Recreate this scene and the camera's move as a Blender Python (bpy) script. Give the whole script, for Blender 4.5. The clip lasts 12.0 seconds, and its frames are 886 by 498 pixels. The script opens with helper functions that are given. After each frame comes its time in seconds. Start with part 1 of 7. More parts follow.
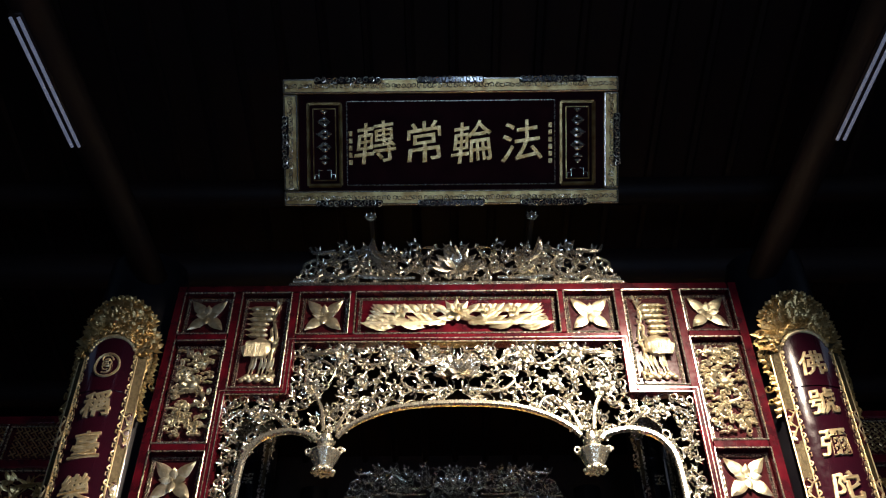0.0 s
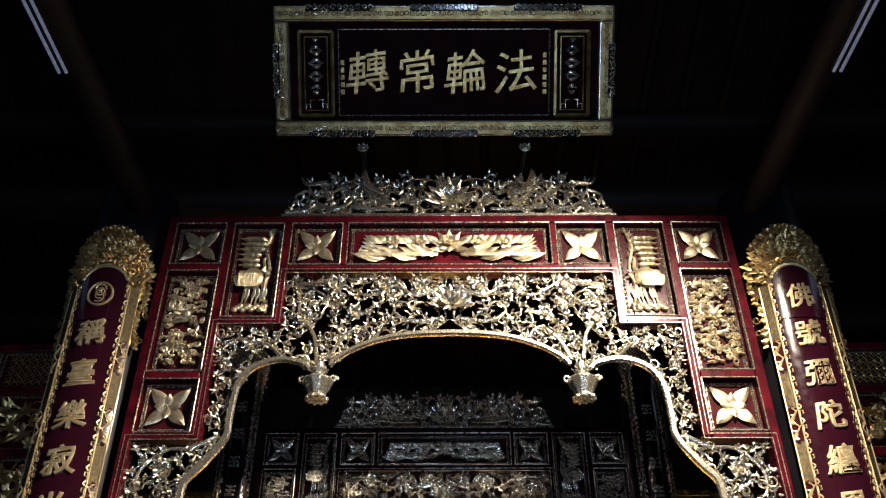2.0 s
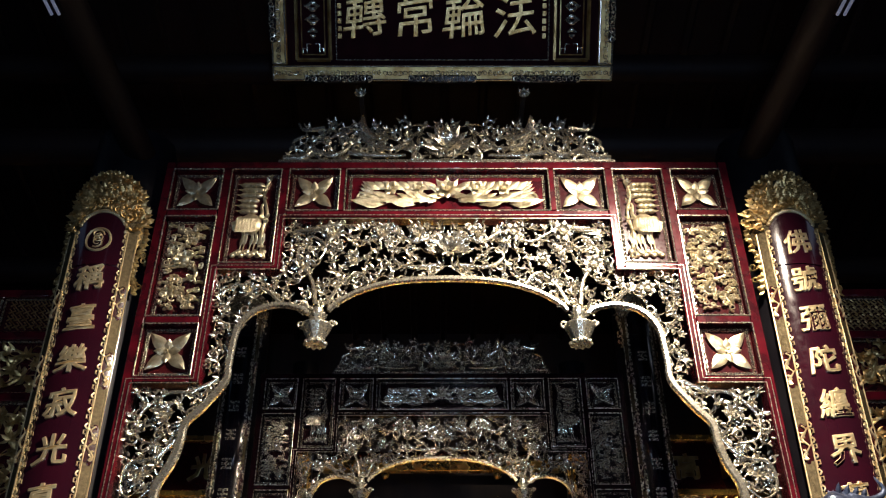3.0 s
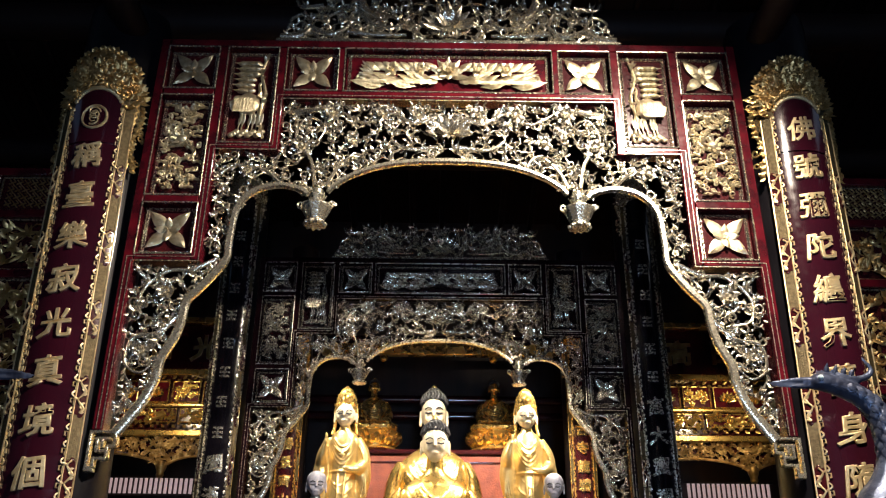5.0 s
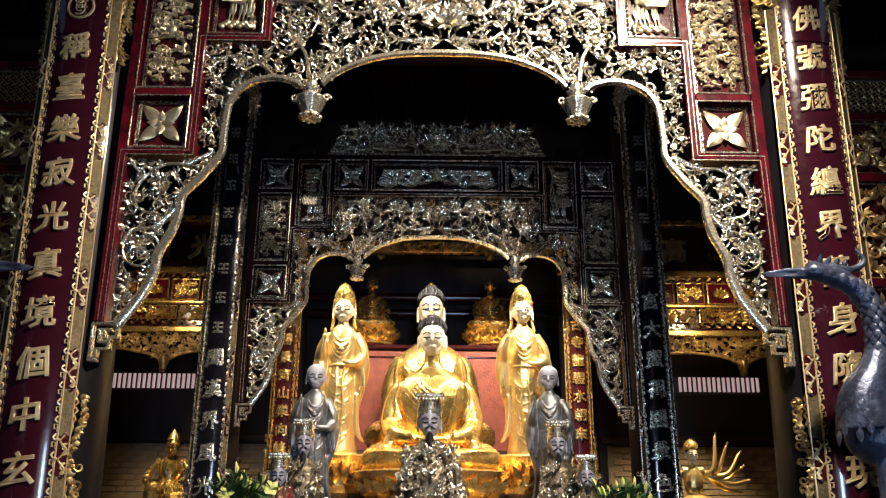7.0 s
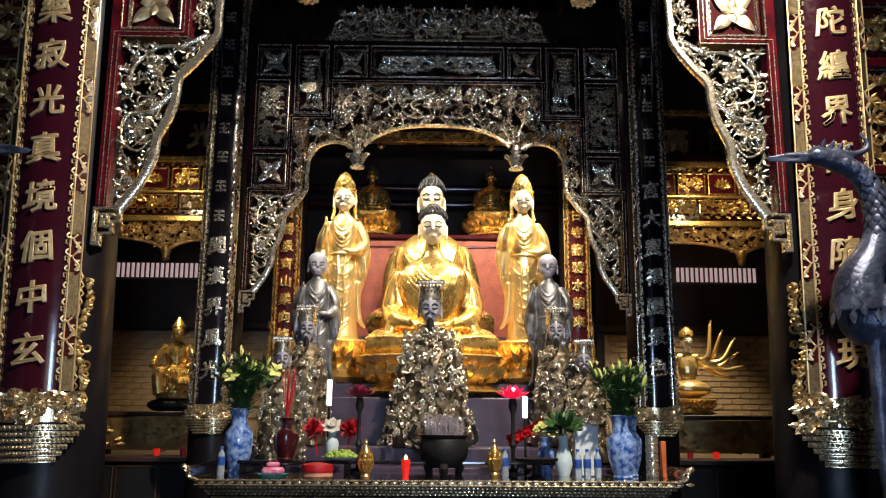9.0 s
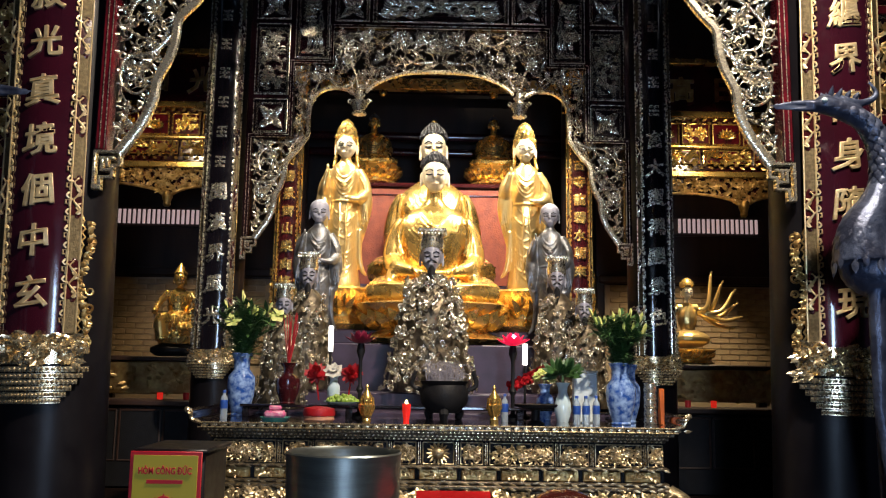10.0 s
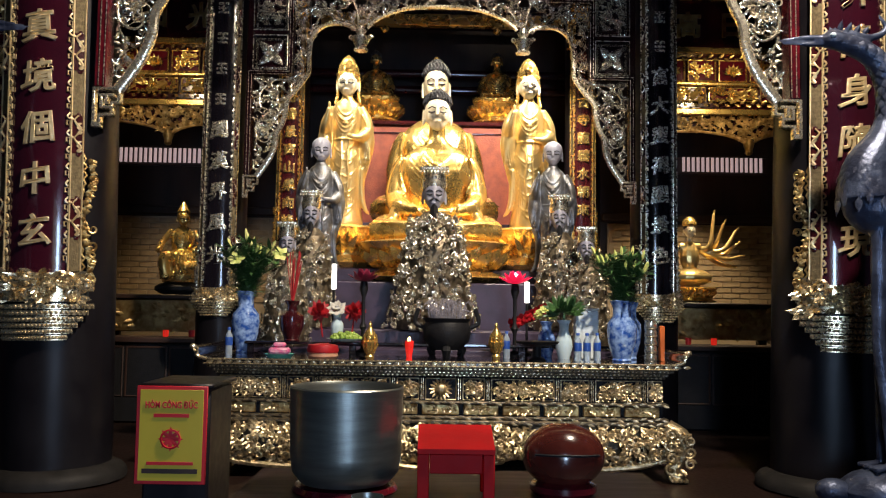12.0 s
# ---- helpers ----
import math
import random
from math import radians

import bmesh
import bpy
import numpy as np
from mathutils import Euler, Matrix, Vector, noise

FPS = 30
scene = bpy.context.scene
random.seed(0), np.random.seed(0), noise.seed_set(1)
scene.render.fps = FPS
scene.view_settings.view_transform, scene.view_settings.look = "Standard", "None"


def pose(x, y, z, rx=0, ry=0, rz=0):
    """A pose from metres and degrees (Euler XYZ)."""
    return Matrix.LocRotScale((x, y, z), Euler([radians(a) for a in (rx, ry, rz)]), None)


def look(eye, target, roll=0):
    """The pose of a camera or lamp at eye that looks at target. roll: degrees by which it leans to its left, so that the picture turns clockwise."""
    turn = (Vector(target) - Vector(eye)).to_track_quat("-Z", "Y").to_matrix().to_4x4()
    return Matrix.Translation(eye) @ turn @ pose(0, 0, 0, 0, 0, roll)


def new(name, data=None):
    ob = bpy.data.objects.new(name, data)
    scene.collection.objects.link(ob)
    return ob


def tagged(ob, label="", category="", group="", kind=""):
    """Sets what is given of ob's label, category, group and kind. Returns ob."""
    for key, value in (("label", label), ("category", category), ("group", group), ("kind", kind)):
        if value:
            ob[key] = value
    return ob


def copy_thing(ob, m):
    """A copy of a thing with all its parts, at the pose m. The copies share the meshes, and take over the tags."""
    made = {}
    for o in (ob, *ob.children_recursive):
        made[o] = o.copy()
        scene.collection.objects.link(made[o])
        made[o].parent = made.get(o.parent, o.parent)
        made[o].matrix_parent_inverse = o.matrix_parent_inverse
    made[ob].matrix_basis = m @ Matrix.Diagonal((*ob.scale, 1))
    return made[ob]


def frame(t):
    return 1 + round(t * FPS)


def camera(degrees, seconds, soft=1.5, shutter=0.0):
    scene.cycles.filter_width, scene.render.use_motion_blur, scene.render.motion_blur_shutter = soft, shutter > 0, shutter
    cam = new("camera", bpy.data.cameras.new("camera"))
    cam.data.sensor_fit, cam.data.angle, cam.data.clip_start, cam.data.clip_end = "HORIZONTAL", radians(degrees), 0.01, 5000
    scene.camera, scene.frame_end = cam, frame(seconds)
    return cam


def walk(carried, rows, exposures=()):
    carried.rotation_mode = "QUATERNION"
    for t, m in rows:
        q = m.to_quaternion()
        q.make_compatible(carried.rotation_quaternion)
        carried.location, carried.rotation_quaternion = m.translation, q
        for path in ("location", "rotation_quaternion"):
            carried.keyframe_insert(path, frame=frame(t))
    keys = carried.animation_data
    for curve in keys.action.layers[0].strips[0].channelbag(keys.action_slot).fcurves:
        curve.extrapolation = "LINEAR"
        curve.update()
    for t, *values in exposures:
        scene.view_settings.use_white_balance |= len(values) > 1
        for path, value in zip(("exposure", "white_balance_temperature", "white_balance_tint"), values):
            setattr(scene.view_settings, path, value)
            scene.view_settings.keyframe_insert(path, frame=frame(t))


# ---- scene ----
cam = camera(55.2, 12.0, soft=1.1)
PATH = [
    (0, (-0.062, -0.141, 1.705), (-0.078, 1.402, 2.977), -0.1),
    (0.5, (-0.070, -0.142, 1.703), (-0.078, 1.417, 2.956), 0.0),
    (1, (-0.069, -0.141, 1.701), (-0.075, 1.440, 2.926), -0.1),
    (1.5, (-0.070, -0.132, 1.692), (-0.074, 1.475, 2.883), 0.0),
    (2, (-0.070, -0.119, 1.671), (-0.067, 1.517, 2.823), -0.2),
    (2.5, (-0.071, -0.105, 1.652), (-0.067, 1.563, 2.756), -0.1),
    (3, (-0.076, -0.096, 1.639), (-0.067, 1.603, 2.693), -0.2),
    (4.8, (-0.082, -0.035, 1.554), (-0.068, 1.770, 2.415), 0.3),
    (5, (-0.086, -0.029, 1.543), (-0.072, 1.787, 2.382), 0.5),
    (5.5, (-0.085, -0.012, 1.519), (-0.072, 1.829, 2.302), 1.0),
    (6, (-0.088, 0.001, 1.497), (-0.073, 1.864, 2.224), 1.1),
    (6.5, (-0.088, 0.010, 1.482), (-0.068, 1.892, 2.158), 0.8),
    (7, (-0.085, 0.015, 1.460), (-0.061, 1.913, 2.091), 0.3),
    (9, (-0.089, 0.040, 1.376), (-0.063, 2.000, 1.772), 0.4),
    (9.5, (-0.094, 0.051, 1.351), (-0.067, 2.022, 1.692), 0.7),
    (10, (-0.095, 0.059, 1.343), (-0.070, 2.038, 1.626), 0.9),
    (10.5, (-0.092, 0.061, 1.338), (-0.072, 2.047, 1.571), 0.9),
    (11, (-0.089, 0.057, 1.336), (-0.069, 2.047, 1.528), 0.9),
    (11.5, (-0.088, 0.058, 1.332), (-0.069, 2.052, 1.491), 0.9),
    (12, (-0.089, 0.059, 1.333), (-0.069, 2.053, 1.474), 0.9),
]
walk(cam, [(t, look(eye, target, roll)) for t, eye, target, roll in PATH])

# ---- light ----
world = bpy.data.worlds.new("world")
scene.world = world
world.use_nodes = True
sky = world.node_tree.nodes.new("ShaderNodeTexSky")
sky.sky_type, sky.sun_disc, sky.sun_elevation, sky.sun_rotation = "NISHITA", False, radians(35), radians(150)
world.node_tree.nodes["Background"].inputs[1].default_value = 0.06
world.node_tree.links.new(sky.outputs[0], world.node_tree.nodes["Background"].inputs[0])


def lamp(name, kind, eye, target, power, colour, **settings):
    data = bpy.data.lights.new(name, kind)
    data.energy, data.color = power, colour
    for key, value in settings.items():
        if key == "size":
            data.size = value
        elif key == "size_y":
            data.shape, data.size_y = "RECTANGLE", value
        elif key == "spot":
            data.spot_size = radians(value)
        elif key == "blend":
            data.spot_blend = value
        elif key == "radius":
            data.shadow_soft_size = value
    ob = new(name, data)
    ob.matrix_world = look(eye, target)
    return ob


# daylight in the open doorway behind the visitor
lamp("doorway_daylight", "AREA", (0.6, -3.9, 1.7), (0.2, 5, 2.6), 225, (0.46, 0.66, 1.0), size=0.8, size_y=2.7)
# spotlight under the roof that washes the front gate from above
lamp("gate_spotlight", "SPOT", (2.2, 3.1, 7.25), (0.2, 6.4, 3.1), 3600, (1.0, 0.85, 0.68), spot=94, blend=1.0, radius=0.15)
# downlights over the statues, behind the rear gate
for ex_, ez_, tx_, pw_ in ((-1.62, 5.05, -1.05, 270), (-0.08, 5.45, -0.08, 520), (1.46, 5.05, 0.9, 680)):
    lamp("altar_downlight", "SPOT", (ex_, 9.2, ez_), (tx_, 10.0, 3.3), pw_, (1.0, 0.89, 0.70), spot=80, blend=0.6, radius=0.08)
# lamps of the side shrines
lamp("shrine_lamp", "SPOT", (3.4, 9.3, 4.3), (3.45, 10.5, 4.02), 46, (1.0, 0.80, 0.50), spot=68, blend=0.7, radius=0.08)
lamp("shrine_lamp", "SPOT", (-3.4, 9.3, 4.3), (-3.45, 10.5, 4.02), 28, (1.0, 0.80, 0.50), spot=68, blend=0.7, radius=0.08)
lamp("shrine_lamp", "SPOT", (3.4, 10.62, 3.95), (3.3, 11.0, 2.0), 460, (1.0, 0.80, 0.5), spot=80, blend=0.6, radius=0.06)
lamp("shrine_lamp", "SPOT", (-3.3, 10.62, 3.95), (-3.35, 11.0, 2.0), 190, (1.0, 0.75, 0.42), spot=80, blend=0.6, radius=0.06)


# ---- materials ----
def mat(name, colour, rough=0.5, metal=0.0, colour2=None, scale=8.0, bump=0.15, bump_scale=60.0, coat=0.0, emit=None, power=0.0,
        wave=False, trans=0.0, spread=0.12, stretch=(1, 1, 1), spec=0.5):
    """A procedural surface: two colours mixed by noise at two scales, uneven gloss and fine relief."""
    m = bpy.data.materials.new(name)
    m.use_nodes = True
    nt = m.node_tree
    b = nt.nodes["Principled BSDF"]
    tc = nt.nodes.new("ShaderNodeTexCoord")
    mp = nt.nodes.new("ShaderNodeMapping")
    mp.inputs["Scale"].default_value = stretch
    nt.links.new(tc.outputs["Object"], mp.inputs[0])
    n1 = nt.nodes.new("ShaderNodeTexNoise")
    n1.inputs["Scale"].default_value, n1.inputs["Detail"].default_value = scale, 6
    n2 = nt.nodes.new("ShaderNodeTexNoise")
    n2.inputs["Scale"].default_value, n2.inputs["Detail"].default_value = bump_scale, 4
    nt.links.new(mp.outputs[0], n1.inputs[0])
    nt.links.new(mp.outputs[0], n2.inputs[0])
    ramp = nt.nodes.new("ShaderNodeValToRGB")
    ramp.color_ramp.elements[0].position, ramp.color_ramp.elements[1].position = 0.36, 0.66
    ramp.color_ramp.elements[0].color = (*(colour2 or [c * 0.7 for c in colour]), 1)
    ramp.color_ramp.elements[1].color = (*colour, 1)
    nt.links.new(n1.outputs[0], ramp.inputs[0])
    nt.links.new(ramp.outputs[0], b.inputs["Base Color"])
    mr = nt.nodes.new("ShaderNodeMapRange")
    mr.inputs["To Min"].default_value, mr.inputs["To Max"].default_value = max(0.03, rough - spread), min(1, rough + spread)
    nt.links.new(n2.outputs[0], mr.inputs[0])
    nt.links.new(mr.outputs[0], b.inputs["Roughness"])
    b.inputs["Metallic"].default_value = metal
    b.inputs["Specular IOR Level"].default_value = spec
    b.inputs["Coat Weight"].default_value = coat
    b.inputs["Coat Roughness"].default_value = 0.08
    if trans:
        b.inputs["Transmission Weight"].default_value = trans
    if bump:
        bp = nt.nodes.new("ShaderNodeBump")
        bp.inputs["Strength"].default_value, bp.inputs["Distance"].default_value = bump, 0.01
        nt.links.new(n2.outputs[0], bp.inputs["Height"])
        nt.links.new(bp.outputs[0], b.inputs["Normal"])
    if emit:
        b.inputs["Emission Color"].default_value, b.inputs["Emission Strength"].default_value = (*emit, 1), power
    return m


GILT = mat("gilt_carving", (0.86, 0.81, 0.68), 0.24, 0.9, (0.62, 0.55, 0.42), 14, 0.35, 70)
GILT_RIM = mat("gilt_moulding", (0.88, 0.83, 0.70), 0.27, 0.9, (0.74, 0.67, 0.52), 9, 0.05, 45)
GILT_SOFT = mat("soft_gilding", (0.84, 0.75, 0.54), 0.36, 0.85, (0.56, 0.46, 0.28), 18, 0.45, 90)
GILT_EDGE = mat("warm_gilt_moulding", (0.86, 0.73, 0.50), 0.27, 0.88, (0.70, 0.56, 0.34), 9, 0.05, 45)
DESK_WOOD = mat("worn_desk_wood", (0.012, 0.0055, 0.0045), 0.5, 0.0, (0.006, 0.003, 0.0025), 5, 0.12, 22, stretch=(0.15, 1, 1), spec=0.3)
GILT_TABLE = mat("bronze_gilding", (0.82, 0.66, 0.40), 0.34, 0.85, (0.34, 0.27, 0.16), 22, 0.4, 80)
FROST = mat("frosted_acrylic", (0.70, 0.79, 0.84), 0.22, 0.0, (0.62, 0.70, 0.74), 8, 0.02, 40)
GILT_WARM = mat("warm_gilding", (0.92, 0.76, 0.46), 0.38, 0.65, (0.72, 0.54, 0.28), 16, 0.3, 80)
GILT_SIDE = mat("amber_gilding", (0.86, 0.62, 0.28), 0.34, 0.85, (0.48, 0.28, 0.09), 14, 0.4, 70)
GILT_DARK = mat("old_gilding", (0.62, 0.46, 0.20), 0.36, 0.85, (0.34, 0.20, 0.07), 10, 0.4, 50)
# darkened gilding: shade behind raised carving is put into its colour
GILT_SHADED = mat("shaded_gilding", (0.20, 0.16, 0.10), 0.40, 0.6, (0.09, 0.07, 0.05), 14, 0.4, 50)
# silver robe darkened in colour to keep the monks looking unlit
ROBE_SILVER = mat("dimmed_silver_robe", (0.26, 0.28, 0.32), 0.36, 0.7, (0.14, 0.13, 0.12), 9, 0.3, 50)
GOLD = mat("gold_leaf", (0.94, 0.64, 0.22), 0.27, 0.85, (0.88, 0.56, 0.16), 3, 0.0, 6, spread=0.05)
GOLD_PALE = mat("pale_gold", (0.94, 0.70, 0.31), 0.30, 0.75, (0.90, 0.63, 0.25), 3, 0.0, 6, spread=0.05)
SKIN = mat("painted_face", (0.84, 0.74, 0.55), 0.40, 0.0, (0.80, 0.69, 0.49), 5, 0.03, 40)
# grey flesh: the attendant statues' dim light is put into the colour
SKIN_GREY = mat("dimmed_painted_flesh", (0.36, 0.36, 0.42), 0.42, 0.0, (0.26, 0.26, 0.33), 6, 0.05, 40)
HAIR = mat("dark_blue_hair", (0.05, 0.045, 0.05), 0.4, 0.1, (0.02, 0.02, 0.025), 12, 0.5, 35)
BLACK = mat("black_paint", (0.012, 0.012, 0.014), 0.55, 0.0, None, 12, 0.2, 60, spec=0.25)
RED = mat("red_lacquer", (0.12, 0.006, 0.013), 0.20, 0.0, (0.042, 0.004, 0.008), 6, 0.05, 30, coat=0.6)
RED_DARK = mat("maroon_lacquer", (0.060, 0.008, 0.010), 0.20, 0.0, (0.035, 0.005, 0.008), 6, 0.05, 30, coat=0.8)
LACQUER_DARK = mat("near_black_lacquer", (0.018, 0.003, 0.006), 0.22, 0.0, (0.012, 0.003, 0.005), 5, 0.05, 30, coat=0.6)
BOARD = mat("couplet_lacquer", (0.040, 0.005, 0.013), 0.13, 0.0, (0.030, 0.005, 0.012), 4, 0.03, 20, coat=0.9)
PLAQUE = mat("plaque_lacquer", (0.026, 0.005, 0.008), 0.7, 0.0, (0.016, 0.003, 0.005), 4, 0.05, 30, spec=0.04)
SHAFT_BLACK = mat("worn_black_lacquer", (0.010, 0.009, 0.011), 0.38, 0.0, (0.006, 0.005, 0.007), 4, 0.06, 20, spec=0.25)
BOARD_BLACK = mat("black_lacquer", (0.010, 0.008, 0.012), 0.14, 0.0, (0.006, 0.005, 0.008), 4, 0.03, 20, coat=0.9)
WOOD = mat("dark_timber", (0.040, 0.018, 0.012), 0.55, 0.0, (0.018, 0.008, 0.006), 4, 0.2, 18, stretch=(1, 1, 0.12))
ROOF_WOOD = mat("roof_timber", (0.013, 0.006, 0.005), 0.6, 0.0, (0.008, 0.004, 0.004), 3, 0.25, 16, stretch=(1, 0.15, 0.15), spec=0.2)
FLOOR_TILE = mat("brown_floor_tile", (0.018, 0.009, 0.007), 0.42, 0.0, (0.011, 0.006, 0.005), 3, 0.08, 30, spec=0.25)
STONE = mat("dark_stone", (0.020, 0.018, 0.017), 0.6, 0.0, (0.012, 0.011, 0.010), 8, 0.2, 40, spec=0.2)
PLASTER = mat("dim_plaster", (0.35, 0.27, 0.18), 0.8, 0.0, (0.28, 0.20, 0.13), 2, 0.15, 30)
BRICK = mat("buff_brick", (0.36, 0.26, 0.15), 0.75, 0.0, (0.24, 0.16, 0.09), 7, 0.4, 50)
BRONZE = mat("patinated_bronze", (0.10, 0.125, 0.20), 0.38, 0.45, (0.035, 0.042, 0.075), 7, 0.7, 28)
STEEL = mat("brushed_bowl_metal", (0.40, 0.425, 0.39), 0.34, 0.9, (0.27, 0.29, 0.265), 4, 0.06, 30, spread=0.05, stretch=(1, 1, 6))
BLUE_CHINA = mat("blue_white_porcelain", (0.34, 0.50, 0.80), 0.12, 0.0, (0.02, 0.08, 0.36), 22, 0.02, 40, coat=0.6)
PALE_CHINA = mat("celadon_porcelain", (0.62, 0.74, 0.78), 0.12, 0.0, (0.52, 0.66, 0.72), 6, 0.02, 40, coat=0.6)
LEAF = mat("green_leaf", (0.06, 0.14, 0.04), 0.45, 0.0, (0.03, 0.08, 0.025), 14, 0.2, 50)
LILY = mat("yellow_lily", (0.75, 0.70, 0.28), 0.5, 0.0, (0.50, 0.58, 0.16), 12, 0.1, 50)
RED_BRIGHT = mat("red_cloth", (0.44, 0.009, 0.016), 0.50, 0.0, (0.30, 0.006, 0.011), 12, 0.2, 80)
RED_STAND = mat("red_painted_wood", (0.42, 0.005, 0.008), 0.6, 0.0, (0.32, 0.004, 0.006), 5, 0.1, 40, spec=0.15)
PINK_LIT = mat("lit_lotus_lamp", (0.8, 0.04, 0.16), 0.4, 0.0, None, 12, 0.05, 60, emit=(1.0, 0.01, 0.06), power=0.75)
PINK = mat("unlit_lotus_lamp", (0.30, 0.02, 0.06), 0.4, 0.0, None, 12, 0.05, 60)
CANDLE = mat("red_candle_glass", (0.7, 0.02, 0.02), 0.2, 0.0, None, 12, 0.05, 60, emit=(1.0, 0.03, 0.015), power=0.45)
CORE = mat("lamp_core", (1, 0.6, 0.7), 0.5, 0.0, None, 12, 0, 60, emit=(1.0, 0.45, 0.6), power=5.0)
STRIP = mat("punched_gilt_strip", (0.20, 0.155, 0.085), 0.5, 0.8, (0.10, 0.075, 0.04), 40, 0.8, 110)
FLAME = mat("flame", (1, 0.7, 0.3), 0.5, 0.0, None, 12, 0, 60, emit=(1.0, 0.55, 0.2), power=18)
WHITE_LIT = mat("lit_tube", (0.9, 0.9, 0.9), 0.4, 0.0, None, 12, 0, 60, emit=(1.0, 0.93, 0.82), power=3.0)
TUBE = mat("dim_tube", (0.6, 0.62, 0.68), 0.35, 0.0, None, 12, 0, 60, emit=(0.55, 0.62, 0.95), power=0.10)
WHITE = mat("white_enamel", (0.62, 0.60, 0.54), 0.35, 0.0, (0.5, 0.48, 0.42), 8, 0.05, 60)
GLASSY = mat("clear_plastic", (0.72, 0.82, 0.92), 0.10, 0.0, (0.62, 0.74, 0.86), 6, 0.05, 30, trans=0.6)
BLUE_LABEL = mat("blue_label", (0.03, 0.10, 0.45), 0.35, 0.0, None, 12, 0.02, 60)
GREEN_FRUIT = mat("green_grapes", (0.30, 0.42, 0.06), 0.4, 0.0, (0.20, 0.32, 0.04), 12, 0.1, 60)
YELLOW = mat("yellow_sign_print", (0.60, 0.44, 0.03), 0.5, 0.0, (0.52, 0.38, 0.025), 3, 0.02, 60)
SIGN_RED = mat("red_sign_print", (0.62, 0.015, 0.025), 0.45, 0.0, (0.55, 0.012, 0.02), 3, 0.02, 60)
BAR_GLOW = mat("lit_grille_bar", (0.75, 0.62, 0.60), 0.4, 0.0, (0.45, 0.34, 0.36), 2.5, 0.1, 30, emit=(1.0, 0.72, 0.72), power=0.35)
THRONE = mat("carved_red_backdrop", (0.30, 0.075, 0.04), 0.45, 0.1, (0.20, 0.045, 0.03), 9, 0.5, 45)
VIOLET = mat("violet_pedestal", (0.055, 0.036, 0.07), 0.45, 0.0, (0.035, 0.025, 0.05), 6, 0.1, 40)


# ---- mesh helpers ----
class Acc:
    """Gathers primitive forms into one mesh."""

    def __init__(self):
        self.v, self.f, self.m = [], [], []
        self.slot = 0

    def add(self, verts, faces):
        n = len(self.v)
        self.v.extend([tuple(p) for p in verts])
        self.f.extend([tuple(i + n for i in fc) for fc in faces])
        self.m.extend([self.slot] * len(faces))
        return self

    def box(self, x0, x1, y0, y1, z0, z1, b=0.006):
        c = ((x0 + x1) / 2, (y0 + y1) / 2, (z0 + z1) / 2)
        h = (abs(x1 - x0) / 2, abs(y1 - y0) / 2, abs(z1 - z0) / 2)
        b = min(b, min(h) * 0.6)
        verts, idx = [], {}
        for sx in (-1, 1):
            for sy in (-1, 1):
                for sz in (-1, 1):
                    s = (sx, sy, sz)
                    for ax in range(3):
                        idx[s, ax] = len(verts)
                        verts.append([c[k] + s[k] * (h[k] if k == ax else h[k] - b) for k in range(3)])
        faces = []
        for ax in range(3):
            u, w = [k for k in range(3) if k != ax]
            for sg in (-1, 1):
                loop = []
                for su, sw in ((-1, -1), (1, -1), (1, 1), (-1, 1)):
                    s = [0, 0, 0]
                    s[ax], s[u], s[w] = sg, su, sw
                    loop.append(idx[tuple(s), ax])
                faces.append(loop)
            for su in (-1, 1):
                for sw in (-1, 1):
                    a, d = [0, 0, 0], [0, 0, 0]
                    a[ax], a[u], a[w] = -1, su, sw
                    d[ax], d[u], d[w] = 1, su, sw
                    faces.append([idx[tuple(a), u], idx[tuple(d), u], idx[tuple(d), w], idx[tuple(a), w]])
        for s in {k[0] for k in idx}:
            faces.append([idx[s, 0], idx[s, 1], idx[s, 2]])
        return self.add(verts, faces)

    def tube(self, pts, r, n=6, flat=1.0):
        pts = [Vector(p) for p in pts]
        k = len(pts)
        rs = r if isinstance(r, (list, tuple)) else [r] * k
        verts, faces = [], []
        side = None
        for i, p in enumerate(pts):
            d = (pts[min(i + 1, k - 1)] - pts[max(i - 1, 0)])
            d = d.normalized() if d.length > 1e-9 else Vector((0, 0, 1))
            if side is None:
                side = d.orthogonal().normalized()
            side = (side - d * side.dot(d))
            side = side.normalized() if side.length > 1e-6 else d.orthogonal().normalized()
            up = d.cross(side)
            for j in range(n):
                a = 2 * math.pi * j / n
                o = side * math.cos(a) * rs[i] + up * math.sin(a) * rs[i]
                verts.append((p.x + o.x, p.y + o.y * flat, p.z + o.z))
        for i in range(k - 1):
            for j in range(n):
                faces.append((i * n + j, i * n + (j + 1) % n, (i + 1) * n + (j + 1) % n, (i + 1) * n + j))
        faces.append(tuple(range(n - 1, -1, -1)))
        faces.append(tuple((k - 1) * n + j for j in range(n)))
        return self.add(verts, faces)

    def lathe(self, profile, c=(0, 0, 0), n=24, sx=1.0, sy=1.0):
        verts, faces = [], []
        for r, z in profile:
            for j in range(n):
                a = 2 * math.pi * j / n
                verts.append((c[0] + r * sx * math.cos(a), c[1] + r * sy * math.sin(a), c[2] + z))
        k = len(profile)
        for i in range(k - 1):
            for j in range(n):
                faces.append((i * n + j, i * n + (j + 1) % n, (i + 1) * n + (j + 1) % n, (i + 1) * n + j))
        faces.append(tuple(range(n - 1, -1, -1)))
        faces.append(tuple((k - 1) * n + j for j in range(n)))
        return self.add(verts, faces)

